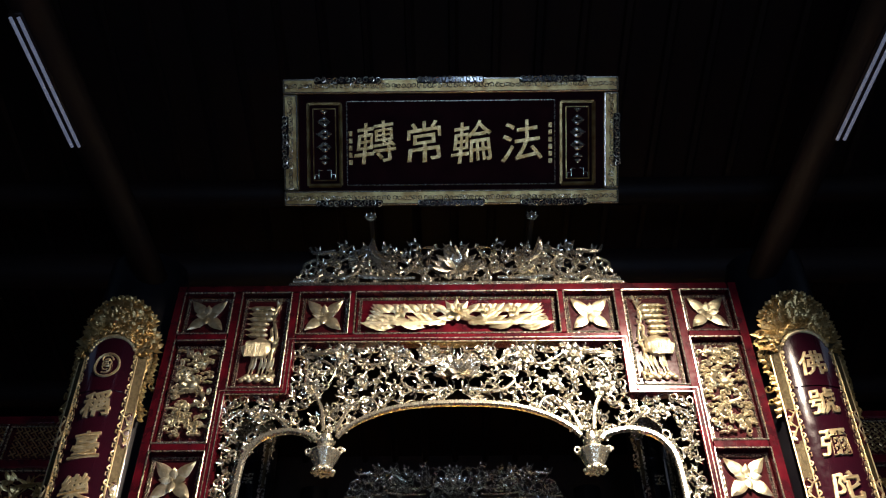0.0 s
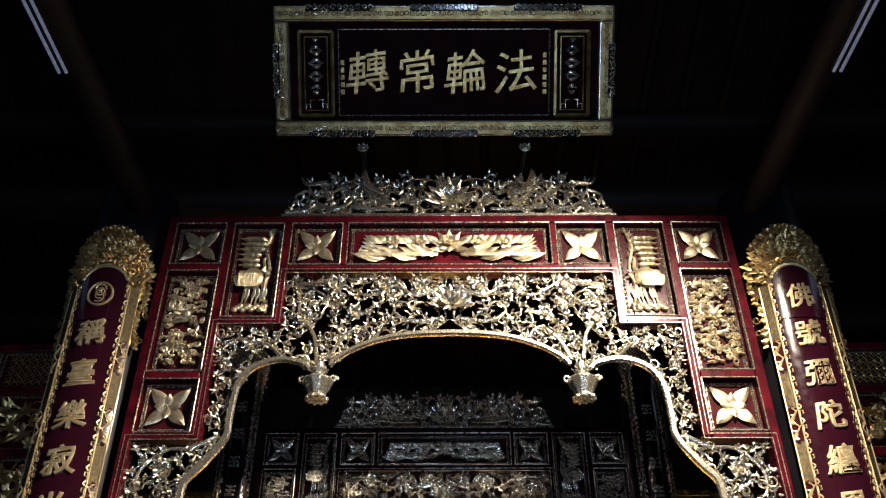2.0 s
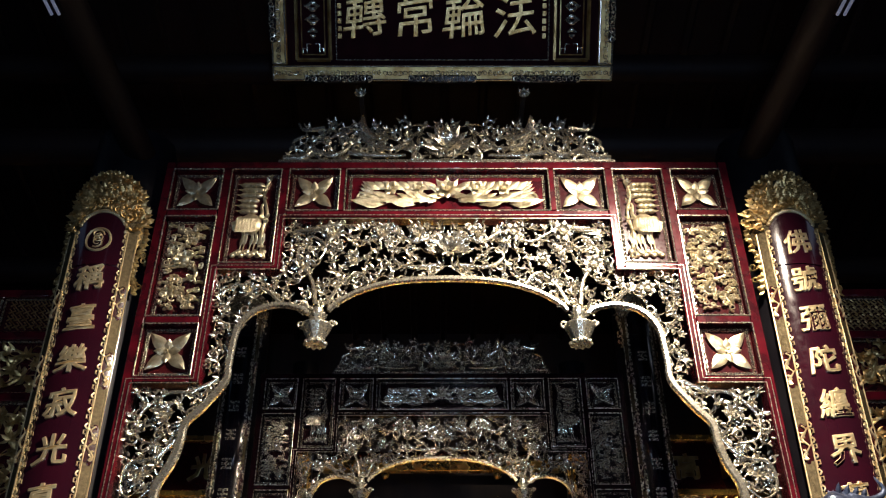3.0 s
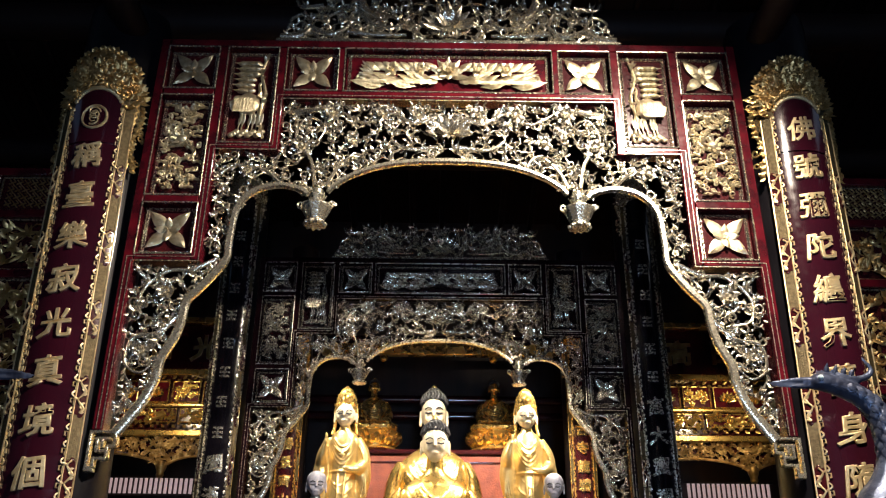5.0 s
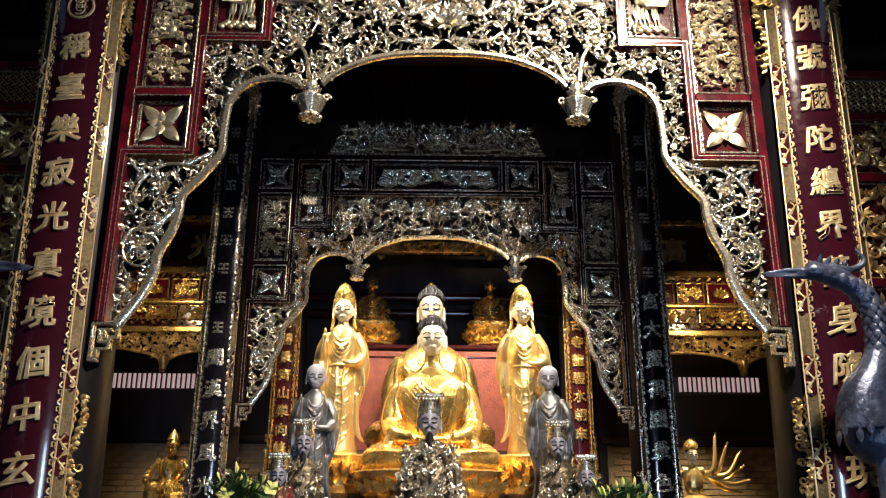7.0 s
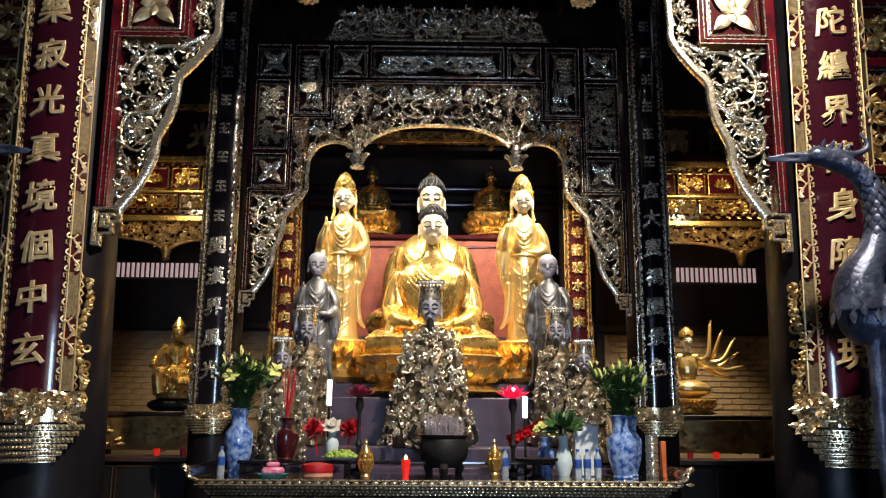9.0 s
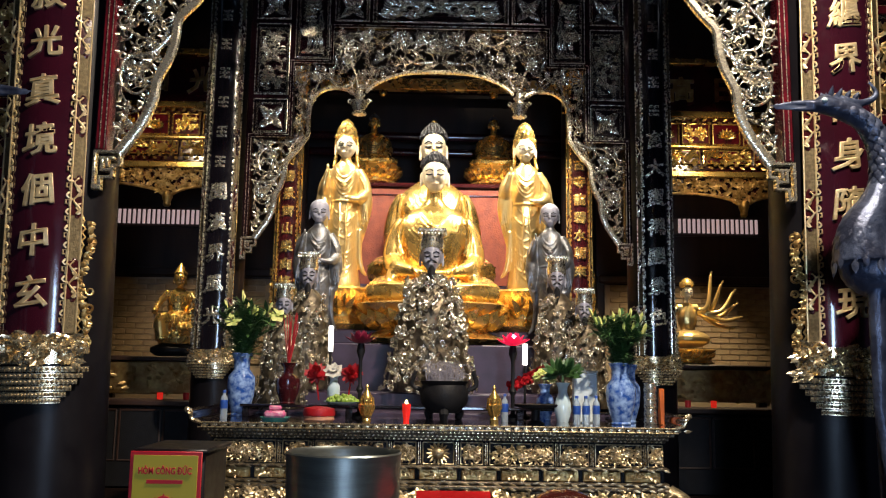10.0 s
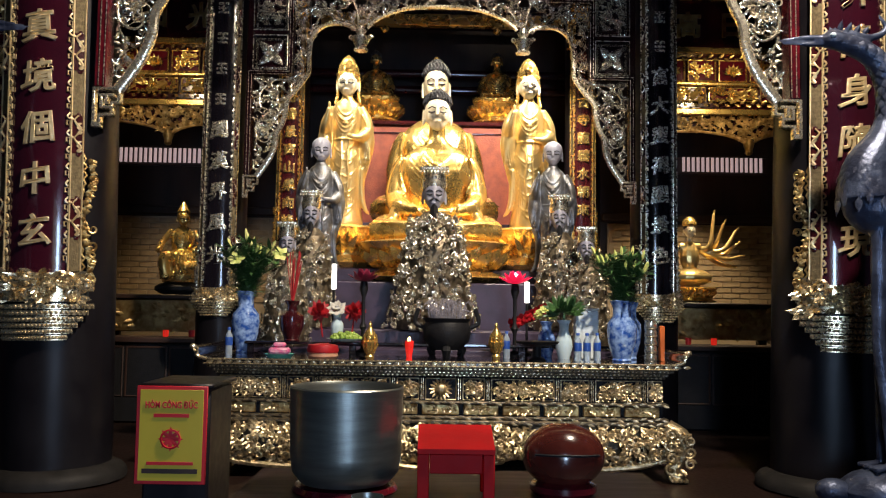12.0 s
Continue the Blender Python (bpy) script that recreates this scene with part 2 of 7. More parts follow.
    def ball(self, c, r, n=10, k=7):
        r = r if isinstance(r, (list, tuple)) else (r, r, r)
        verts, faces = [(c[0], c[1], c[2] - r[2])], []
        for i in range(1, k):
            t = math.pi * i / k
            for j in range(n):
                a = 2 * math.pi * j / n
                verts.append((c[0] + r[0] * math.sin(t) * math.cos(a), c[1] + r[1] * math.sin(t) * math.sin(a), c[2] - r[2] * math.cos(t)))
        verts.append((c[0], c[1], c[2] + r[2]))
        for j in range(n):
            faces.append((0, 1 + (j + 1) % n, 1 + j))
            faces.append((len(verts) - 1, 1 + (k - 2) * n + j, 1 + (k - 2) * n + (j + 1) % n))
        for i in range(k - 2):
            for j in range(n):
                a, b_ = 1 + i * n + j, 1 + i * n + (j + 1) % n
                faces.append((a, b_, b_ + n, a + n))
        return self.add(verts, faces)

    def petal(self, base, d, nrm, length, width, curl=0.3, thick=0.25, k=4):
        """A ridged leaf or petal from base along d, facing nrm, its tip curling towards nrm."""
        d, nrm = Vector(d).normalized(), Vector(nrm)
        nrm = nrm - d * nrm.dot(d)
        nrm = nrm.normalized() if nrm.length > 1e-6 else d.orthogonal().normalized()
        s = d.cross(nrm)
        base = Vector(base)
        verts, faces = [base], []
        for i in range(1, k):
            u = i / k
            w = width * 0.5 * math.sin(math.pi * u ** 0.8) + 0.0005
            mid = base + d * (length * u) + nrm * (curl * length * u * u)
            for o, h in ((-w, 0), (0, thick * width * 0.5), (w, 0), (0, -thick * width * 0.3)):
                verts.append(mid + s * o + nrm * h)
        verts.append(base + d * length + nrm * (curl * length))
        last = len(verts) - 1
        for j in range(4):
            faces.append((0, 1 + j, 1 + (j + 1) % 4))
            faces.append((last, last - 4 + (j + 1) % 4, last - 4 + j))
        for i in range(k - 2):
            for j in range(4):
                a, b_ = 1 + i * 4 + j, 1 + i * 4 + (j + 1) % 4
                faces.append((a, a + 4, b_ + 4, b_))
        return self.add(verts, faces)

    def flower(self, c, nrm, R, petals=6, layers=2, spin=0.0):
        nrm = Vector(nrm).normalized()
        u = Vector((1, 0, 0)) if abs(nrm.x) < 0.9 else Vector((0, 0, 1))
        u = (u - nrm * u.dot(nrm)).normalized()
        w = nrm.cross(u)
        c = Vector(c)
        for L in range(layers):
            r = R * (1 - 0.36 * L)
            for i in range(petals):
                a = spin + 2 * math.pi * (i + 0.5 * L) / petals
                d = u * math.cos(a) + w * math.sin(a) + nrm * 0.35 * L
                self.petal(c + nrm * (0.1 * R * L), d, nrm, r, r * 0.8, 0.18 + 0.2 * L, 0.3, 3)
        b = c + nrm * (0.22 * R)
        self.ball(b, R * 0.24, 6, 4)
        return self

    def prism(self, loop, y0, y1):
        """An upright plate from an outline of (x, z)."""
        n = len(loop)
        verts = [(x, y0, z) for x, z in loop] + [(x, y1, z) for x, z in loop]
        faces = [tuple(range(n)), tuple(range(2 * n - 1, n - 1, -1))]
        faces += [(i, (i + 1) % n, n + (i + 1) % n, n + i) for i in range(n)]
        return self.add(verts, faces)

    def merge(self, other, m=None):
        m = m or Matrix.Identity(4)
        n = len(self.v)
        self.v.extend([tuple(m @ Vector(p)) for p in other.v])
        self.f.extend([tuple(i + n for i in fc) for fc in other.f])
        self.m.extend(other.m)
        return self

    def mirrored(self):
        n = len(self.v)
        self.v.extend([(-x, y, z) for x, y, z in self.v[:n]])
        self.f.extend([tuple(i + n for i in reversed(fc)) for fc in list(self.f)])
        self.m.extend(list(self.m))
        return self

    def mesh(self, name, mats, smooth=40):
        me = bpy.data.meshes.new(name)
        me.from_pydata(self.v, [], self.f)
        for x in mats if isinstance(mats, (list, tuple)) else [mats]:
            me.materials.append(x)
        me.polygons.foreach_set("material_index", self.m)
        bm = bmesh.new()
        bm.from_mesh(me)
        bmesh.ops.recalc_face_normals(bm, faces=bm.faces)
        bm.to_mesh(me)
        bm.free()
        me.polygons.foreach_set("use_smooth", [True] * len(me.polygons))
        me.set_sharp_from_angle(angle=radians(smooth))
        return me


def part(name, acc, mats, parent, label="", smooth=40, m=None):
    ob = new(name, acc.mesh(name, mats, smooth))
    ob.parent = parent
    if m is not None:
        ob.matrix_basis = m
    if label:
        ob["label"] = label
    return ob


def thing(name, label, category, at=(0, 0, 0), group="", kind="", turn=0.0):
    ob = new(name)
    ob.empty_display_size = 0.1
    ob.matrix_basis = pose(*at, 0, 0, turn)
    return tagged(ob, label, category, group, kind)


def solid(name, acc, mats, label, category, group="", kind="", m=None, smooth=40):
    ob = new(name, acc.mesh(name, mats, smooth))
    if m is not None:
        ob.matrix_basis = m
    return tagged(ob, label, category, group, kind)


def curve_pts(pts, k=6):
    """A smooth line through the points (Catmull-Rom)."""
    P = [Vector(p) for p in pts]
    P = [P[0] * 2 - P[1]] + P + [P[-1] * 2 - P[-2]]
    out = []
    for i in range(1, len(P) - 2):
        a, b, c, d = P[i - 1:i + 3]
        for j in range(k):
            t = j / k
            out.append(0.5 * ((2 * b) + (c - a) * t + (2 * a - 5 * b + 4 * c - d) * t * t + (3 * b - a - 3 * c + d) * t ** 3))
    return out + [P[-2]]


def glyph(text, size, depth=0.012, fat=0.0):
    """The mesh of a piece of writing in the built-in font, centred, standing in the x-z plane and facing -y."""
    cu = bpy.data.curves.new("writing", "FONT")
    cu.body, cu.size, cu.extrude, cu.bevel_depth, cu.offset, cu.resolution_u = text, size, depth, depth * 0.35, fat, 2
    cu.align_x, cu.align_y = "CENTER", "CENTER"
    ob = bpy.data.objects.new("writing", cu)
    scene.collection.objects.link(ob)
    bpy.context.view_layer.update()
    me = bpy.data.meshes.new_from_object(ob)
    bpy.data.objects.remove(ob)
    xs = [v.co.x for v in me.vertices]
    ys = [v.co.y for v in me.vertices]
    cx, cy = (min(xs) + max(xs)) / 2, (min(ys) + max(ys)) / 2
    for v in me.vertices:
        v.co = (v.co.x - cx, -v.co.z, v.co.y - cy)
    return me


# characters written with a brush: strokes rise to the right and spread towards the foot
BRUSHED = "稱臺樂寂光真境個中玄佛號彌陀纏界萬身隨現轉常輪法聞漢風言大寶祠園景色"


def writing(name, text, size, mats, parent, at, depth=0.012, fat=0.0, wrap=0.0, tilt=0.0):
    me = glyph(text, size, depth, fat)
    if text in BRUSHED:
        for v in me.vertices:
            v.co.z += 0.13 * v.co.x
            v.co.x *= 0.94 - 0.35 * v.co.z / size * (1 if v.co.z < 0 else 0.4)
    me.materials.clear()
    me.materials.append(mats)
    if wrap:
        for v in me.vertices:
            r, a = wrap - v.co.y, v.co.x / wrap
            v.co = (r * math.sin(a), -r * math.cos(a), v.co.z)
    ob = new(name, me)
    ob.parent = parent
    ob.matrix_basis = pose(*at, tilt)
    return ob


def remeshed(acc, voxel, smooth=4):
    """The forms of acc melted into one skin."""
    me = acc.mesh("form", GOLD)
    ob = new("form", me)
    rm = ob.modifiers.new("melt", "REMESH")
    rm.mode, rm.voxel_size = "VOXEL", voxel
    sm = ob.modifiers.new("smooth", "SMOOTH")
    sm.iterations, sm.factor = smooth, 0.5
    bpy.context.view_layer.update()
    out = bpy.data.meshes.new_from_object(ob.evaluated_get(bpy.context.evaluated_depsgraph_get()))
    bpy.data.objects.remove(ob)
    res = Acc()
    res.v = [tuple(v.co) for v in out.vertices]
    res.f = [tuple(p.vertices) for p in out.polygons]
    res.m = [0] * len(res.f)
    bpy.data.meshes.remove(out)
    return res


# ---- the hall ----
def structure(name, acc, mats, label, category="structure", smooth=30):
    return solid(name, acc, mats, label, category, kind="structure", smooth=smooth)


structure("floor", Acc().box(-9, 9, -4.2, 13.2, -0.12, -0.004, 0.002), FLOOR_TILE, "dark brown polished tile floor of the temple hall", "floor")
structure("wall_north", Acc().box(-9, 9, 13.0, 13.2, 0, 9, 0.002), WOOD, "dark timber rear wall of the hall", "wall")
structure("wall_west", Acc().box(-9.2, -9, -4.2, 13.2, 0, 9, 0.002), WOOD, "dark timber side wall of the hall", "wall")
structure("wall_east", Acc().box(9, 9.2, -4.2, 13.2, 0, 9, 0.002), WOOD, "dark timber side wall of the hall", "wall")
south = Acc().box(-9, -1.2, -4.2, -4.0, 0, 9, 0.002).box(1.8, 9, -4.2, -4.0, 0, 9, 0.002).box(-1.2, 1.8, -4.2, -4.0, 3.2, 9, 0.002)
structure("wall_south", south, WOOD, "dark timber front wall with an open doorway", "wall")
# roof: boards on rafters, rising to a ridge over the front gate
roof = Acc()
for y0, z0, y1, z1 in ((-4.2, 8.0, 4.6, 10.2), (4.6, 10.2, 13.2, 8.0)):
    roof.add([(-9.2, y0, z0), (9.2, y0, z0), (9.2, y1, z1), (-9.2, y1, z1), (-9.2, y0, z0 + 0.1), (9.2, y0, z0 + 0.1), (9.2, y1, z1 + 0.1), (-9.2, y1, z1 + 0.1)],
             [(0, 1, 2, 3), (7, 6, 5, 4), (0, 4, 5, 1), (1, 5, 6, 2), (2, 6, 7, 3), (3, 7, 4, 0)])
    for i in range(37):
        x = -9 + 0.5 * i
        roof.tube([(x, y0, z0 - 0.06), (x, y1, z1 - 0.06)], 0.06, 6)
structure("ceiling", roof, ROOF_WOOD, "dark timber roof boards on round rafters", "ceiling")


def beam(name, a, b, r, label, n=14):
    acc = Acc().tube([a, b], r, n)
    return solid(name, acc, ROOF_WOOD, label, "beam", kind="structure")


beam("tie_beam", (-9, 6.75, 7.12), (9, 6.75, 7.12), 0.19, "round dark lacquered tie beam above the front gate")
beam("tie_beam", (-9, 6.75, 8.2), (9, 6.75, 8.2), 0.16, "round dark timber purlin under the roof")
beam("tie_beam", (-9, 9.3, 7.15), (9, 9.3, 7.15), 0.17, "round dark timber beam above the rear gate")
beam("tie_beam", (-9, 2.9, 8.6), (9, 2.9, 8.6), 0.16, "round dark timber purlin under the roof")
for x in (-2.96, 2.96):
    beam("cross_beam", (x, -4, 6.75), (x, 13, 6.75), 0.14, "dark timber cross beam running over the columns")
for x in (-5.9, 5.9):
    beam("cross_beam", (x, -4, 6.75), (x, 13, 6.75), 0.14, "dark timber cross beam running over the columns")

for sx in (-1, 1):
    t = thing("tube_light", "slim twin tube ceiling light under the cross beam, barely lit", "tube light", (sx * 3.0, 3.86, 6.56), "tube lights")
    part("housing", Acc().box(-0.05, 0.05, -0.62, 0.62, 0.03, 0.10, 0.01), ROOF_WOOD, t)
    for dx in (-0.028, 0.028):
        part("tube", Acc().tube([(dx, -0.6, 0.012), (dx, 0.6, 0.012)], 0.013, 8), TUBE, t, "dim bluish tube")


# ---- carved lattice ----
def inside(x, z, poly):
    hit = False
    for i in range(len(poly)):
        (x0, z0), (x1, z1) = poly[i - 1], poly[i]
        if (z0 > z) != (z1 > z) and x < (x1 - x0) * (z - z0) / (z1 - z0) + x0:
            hit = not hit
    return hit


def edge_gap(x, z, poly):
    best = 9
    for i in range(len(poly)):
        a, b = Vector(poly[i - 1]), Vector(poly[i])
        d = b - a
        u = max(0, min(1, (Vector((x, z)) - a).dot(d) / max(1e-9, d.length_squared)))
        best = min(best, (Vector((x, z)) - a - d * u).length)
    return best


def scroll(acc, x, y, z, R, a0, turns, r, sgn=1):
    pts = []
    k = int(10 * turns) + 2
    for i in range(k):
        u = i / (k - 1)
        a = a0 + sgn * 2 * math.pi * turns * u
        q = R * (1 - 0.72 * u)
        pts.append((x + q * math.cos(a), y - 0.02 * math.sin(u * 3), z + q * math.sin(a)))
    acc.tube(pts, [r * (1 - 0.45 * i / (k - 1)) for i in range(k)], 5)
    return pts


def vine_work(poly, rng, gap=0.125, stem=0.011, size=1.0, bold=0.4, flowers=0.3, y=0.0):
    """Openwork of scrolling stems, leaves and blossoms that fills an outline of (x, z)."""
    acc = Acc()
    xs, zs = [p[0] for p in poly], [p[1] for p in poly]
    nodes = []
    for _ in range(6000):
        x, z = rng.uniform(min(xs), max(xs)), rng.uniform(min(zs), max(zs))
        if inside(x, z, poly) and edge_gap(x, z, poly) > 0.022 * size and all((x - a) ** 2 + (z - b) ** 2 > gap * gap for a, b in nodes):
            nodes.append((x, z))
    for i, (x, z) in enumerate(nodes):
        near = sorted((((x - a) ** 2 + (z - b) ** 2, j) for j, (a, b) in enumerate(nodes) if j != i))[:3]
        for d2, j in near:
            a, b = nodes[j]
            if j < i and (i, j) and d2 > (gap * 2.1) ** 2:
                continue
            if not inside((x + a) / 2, (z + b) / 2, poly):
                continue
            mx, mz = (x + a) / 2, (z + b) / 2
            ox, oz = (b - z) * rng.uniform(-0.45, 0.45), (x - a) * rng.uniform(-0.45, 0.45)
            yy = y + rng.uniform(-0.02, 0.02)
            line = curve_pts([(x, y, z), (mx + ox, yy, mz + oz), (a, y, b)], 4)
            acc.tube(line, [stem * (0.75 + 0.5 * math.sin(q * 0.6 + i)) for q in range(len(line))], 5)
            for q in (2, 5):
                p = line[q]
                ang = rng.uniform(0, 6.283)
                acc.petal((p.x, p.y - 0.008, p.z), (math.cos(ang), -0.25, math.sin(ang)), (0, -1, 0.2), rng.uniform(0.045, 0.085) * size, rng.uniform(0.022, 0.04) * size, rng.uniform(-0.2, 0.5), 0.3, 3)
        c = rng.random()
        if c < flowers:
            acc.flower((x, y - 0.025, z), (rng.uniform(-0.3, 0.3), -1, rng.uniform(-0.4, 0.3)), rng.uniform(0.035, 0.062) * size, rng.choice((5, 6, 7)), 2, rng.random() * 6)
        elif c < flowers + bold:
            R = gap * rng.uniform(0.42, 0.62)
            scroll(acc, x, y - 0.012, z, R, rng.random() * 6.28, rng.uniform(0.9, 1.5), stem * 1.35, rng.choice((-1, 1)))
            ang = rng.random() * 6.28
            for q in range(3):
                acc.petal((x + R * math.cos(ang + q), y - 0.02, z + R * math.sin(ang + q)), (math.cos(ang + q + 0.8), -0.3, math.sin(ang + q + 0.8)), (0, -1, 0), 0.06 * size, 0.03 * size, 0.3, 0.3, 3)
        else:
            ang = rng.random() * 6.28
            for q in range(5):
                b = ang + q * 1.256 + rng.uniform(-0.3, 0.3)
                acc.petal((x, y - 0.015, z), (math.cos(b), -0.3, math.sin(b)), (0, -1, 0.1), rng.uniform(0.05, 0.08) * size, rng.uniform(0.022, 0.036) * size, rng.uniform(0, 0.5), 0.35, 3)
    return acc


def lotus(acc, c, R):
    """A large open lotus seen from the side: a round bud between two tiers of petals."""
    x, y, z = c
    acc.ball((x, y - 0.03, z + R * 0.22), (R * 0.36, R * 0.3, R * 0.32), 14, 9)
    for i in range(9):
        a = math.radians(-10 + 200 * i / 8)
        acc.petal((x + 0.1 * R * math.cos(a), y - 0.015, z - R * 0.1), (math.cos(a), -0.15, math.sin(a) * 0.75), (0, -1, 0), R * 0.95, R * 0.36, 0.12, 0.3, 4)
    for i in range(6):
        a = math.radians(10 + 160 * i / 5)
        acc.petal((x, y - 0.035, z - R * 0.12), (math.cos(a) * 0.9, -0.4, math.sin(a) * 0.6), (0, -1, 0.2), R * 0.6, R * 0.34, 0.2, 0.35, 4)
    for i in range(5):
        a = math.radians(200 + 140 * i / 4)
        acc.petal((x, y - 0.02, z - R * 0.1), (math.cos(a), -0.2, math.sin(a)), (0, -1, 0), R * 0.5, R * 0.2, 0.1, 0.3, 3)


def fret(acc, x0, x1, z0, z1, y, cell=0.045, r=0.0065, wide=0.032):
    """A key-fret border along a rectangle's inside."""
    def run(ax, az, bx, bz, nx, nz):
        length = math.hypot(bx - ax, bz - az)
        k = max(1, int(length / cell))
        dx, dz = (bx - ax) / k, (bz - az) / k
        for i in range(k):
            px, pz = ax + dx * i, az + dz * i
            pts = [(0.05, 0.1), (0.05, 1), (0.75, 1), (0.75, 0.35), (0.4, 0.35), (0.4, 0.65)]
            line = [(px + dx * u + nx * wide * v, y, pz + dz * u + nz * wide * v) for u, v in pts]
            acc.tube(line, r, 4)
    run(x0, z1, x1, z1, 0, -1)
    run(x0, z0, x1, z0, 0, 1)
    run(x0, z0 + wide, x0, z1 - wide, 1, 0)
    run(x1, z0 + wide, x1, z1 - wide, -1, 0)


def rect_line(acc, x0, x1, z0, z1, y, r=0.006):
    for a, b in (((x0, z0), (x1, z0)), ((x1, z0), (x1, z1)), ((x1, z1), (x0, z1)), ((x0, z1), (x0, z0))):
        acc.tube([(a[0], y, a[1]), (b[0], y, b[1])], r, 5)


def relief_flower(x0, x1, z0, z1, y):
    acc = Acc()
    cx, cz, s = (x0 + x1) / 2, (z0 + z1) / 2, min(x1 - x0, z1 - z0) / 2
    for i in range(4):
        a = math.pi / 4 + i * math.pi / 2
        acc.petal((cx, y, cz), (math.cos(a), -0.06, math.sin(a)), (0, -1, 0), s * 1.2, s * 0.56, 0.02, 0.28, 6)
    for i in range(4):
        a = i * math.pi / 2
        acc.petal((cx, y - 0.008, cz), (math.cos(a), -0.15, math.sin(a)), (0, -1, 0), s * 0.58, s * 0.36, 0.05, 0.3, 5)
    acc.flower((cx, y - 0.03, cz), (0, -1, 0), s * 0.17, 5, 1)
    return acc


def relief_bird(x0, x1, z0, z1, y, rng):
    """A crane with fanned plumes under a pine, on rocks."""
    acc = Acc()
    w, h = x1 - x0, z1 - z0
    P = lambda u, v: (x0 + u * w, y, z0 + v * h)
    for i in range(6):
        for j in range(4 - i // 3):
            u, v = 0.22 + 0.12 * j + 0.03 * (i % 2), 0.90 - 0.065 * i
            c = P(u, v)
            acc.ball(c, (w * 0.135, 0.024, h * 0.03), 9, 5)
            acc.petal((c[0] - 0.02, y - 0.01, c[2]), (-1, -0.3, -0.35), (0, -1, 0.4), 0.06, 0.035, 0.2, 0.3, 3)
    line = curve_pts([P(0.9, 0.04), P(0.78, 0.3), P(0.86, 0.55), P(0.72, 0.78), P(0.82, 0.96)], 4)
    acc.tube(line, 0.016, 6)
    for i in range(22):
        p = line[rng.randrange(len(line))]
        a = rng.random() * 6.28
        acc.petal((p.x, y - 0.01, p.z), (math.cos(a), -0.4, math.sin(a)), (0, -1, 0), 0.06, 0.03, 0.3, 0.3, 3)
    c = P(0.46, 0.42)
    acc.ball(c, (w * 0.30, 0.04, h * 0.125), 14, 8)
    for i in range(5):
        for j in range(6):
            acc.petal((c[0] - w * 0.22 + w * 0.075 * j, y - 0.032, c[2] + 0.07 - 0.03 * i), (-0.5, -0.15, -0.8), (0, -1, 0.1), 0.085, 0.055, 0.1, 0.35, 3)
    for i in range(7):
        acc.petal((c[0] - w * 0.2, y - 0.015, c[2] - 0.02 + 0.006 * i), (-0.8, -0.1, -0.75 + 0.10 * i), (0, -1, 0), 0.10, 0.05, 0.05, 0.3, 3)
    acc.tube(curve_pts([P(0.62, 0.46), P(0.74, 0.54), P(0.7, 0.64), P(0.8, 0.68)], 4), [0.024 - 0.0012 * i for i in range(13)], 6)
    for u in (0.28, 0.36, 0.52, 0.62, 0.72, 0.80):
        acc.tube(curve_pts([P(u, 0.36), P(u + 0.03, 0.24), P(u - 0.01, 0.10)], 3), 0.007, 5)
        acc.petal(P(u, 0.16), (0.3, -0.2, 1), (0, -1, 0), 0.13, 0.035, 0.1, 0.3, 4)
    for i in range(12):
        acc.ball(P(0.12 + 0.07 * i, 0.06 + 0.02 * (i % 3)), (0.03, 0.02, 0.026), 7, 5)
    return acc


def relief_cloud(x0, x1, z0, z1, y, rng):
    """A dragon coiling through clouds."""
    acc = Acc()
    w, h = x1 - x0, z1 - z0
    P = lambda u, v, q=0.0: (x0 + u * w, y - q, z0 + v * h)
    body = curve_pts([P(0.2, 0.93), P(0.75, 0.86), P(0.35, 0.72), P(0.22, 0.58), P(0.7, 0.5), P(0.8, 0.4), P(0.3, 0.33), P(0.25, 0.22), P(0.7, 0.16), P(0.8, 0.07)], 5)
    acc.tube(body, [0.026 - 0.0003 * i for i in range(len(body))], 7)
    for i in range(0, len(body) - 1):
        d = body[i + 1] - body[i]
        acc.petal((body[i].x, y - 0.02, body[i].z), (-d.z, -0.02, d.x), (0, -1, 0), 0.05, 0.025, 0.2, 0.3, 3)
    acc.ball(P(0.5, 0.57, 0.02), (0.055, 0.04, 0.045), 10, 7)
    for i in range(8):
        a = i * 0.785
        acc.petal(P(0.5, 0.57, 0.02), (math.cos(a), -0.2, math.sin(a)), (0, -1, 0), 0.10, 0.035, 0.3, 0.3, 3)
    for i in range(130):
        u, v = rng.uniform(0.04, 0.96), rng.uniform(0.04, 0.97)
        c = P(u, v, 0.008)
        if i % 2:
            scroll(acc, c[0], c[1], c[2], rng.uniform(0.02, 0.034), rng.random() * 6, 1.2, 0.010, rng.choice((-1, 1)))
        else:
            for q in range(3):
                acc.ball((c[0] + 0.026 * q - 0.026, c[1], c[2] + 0.008 * (q % 2)), (0.02, 0.018, 0.014), 7, 5)
    return acc


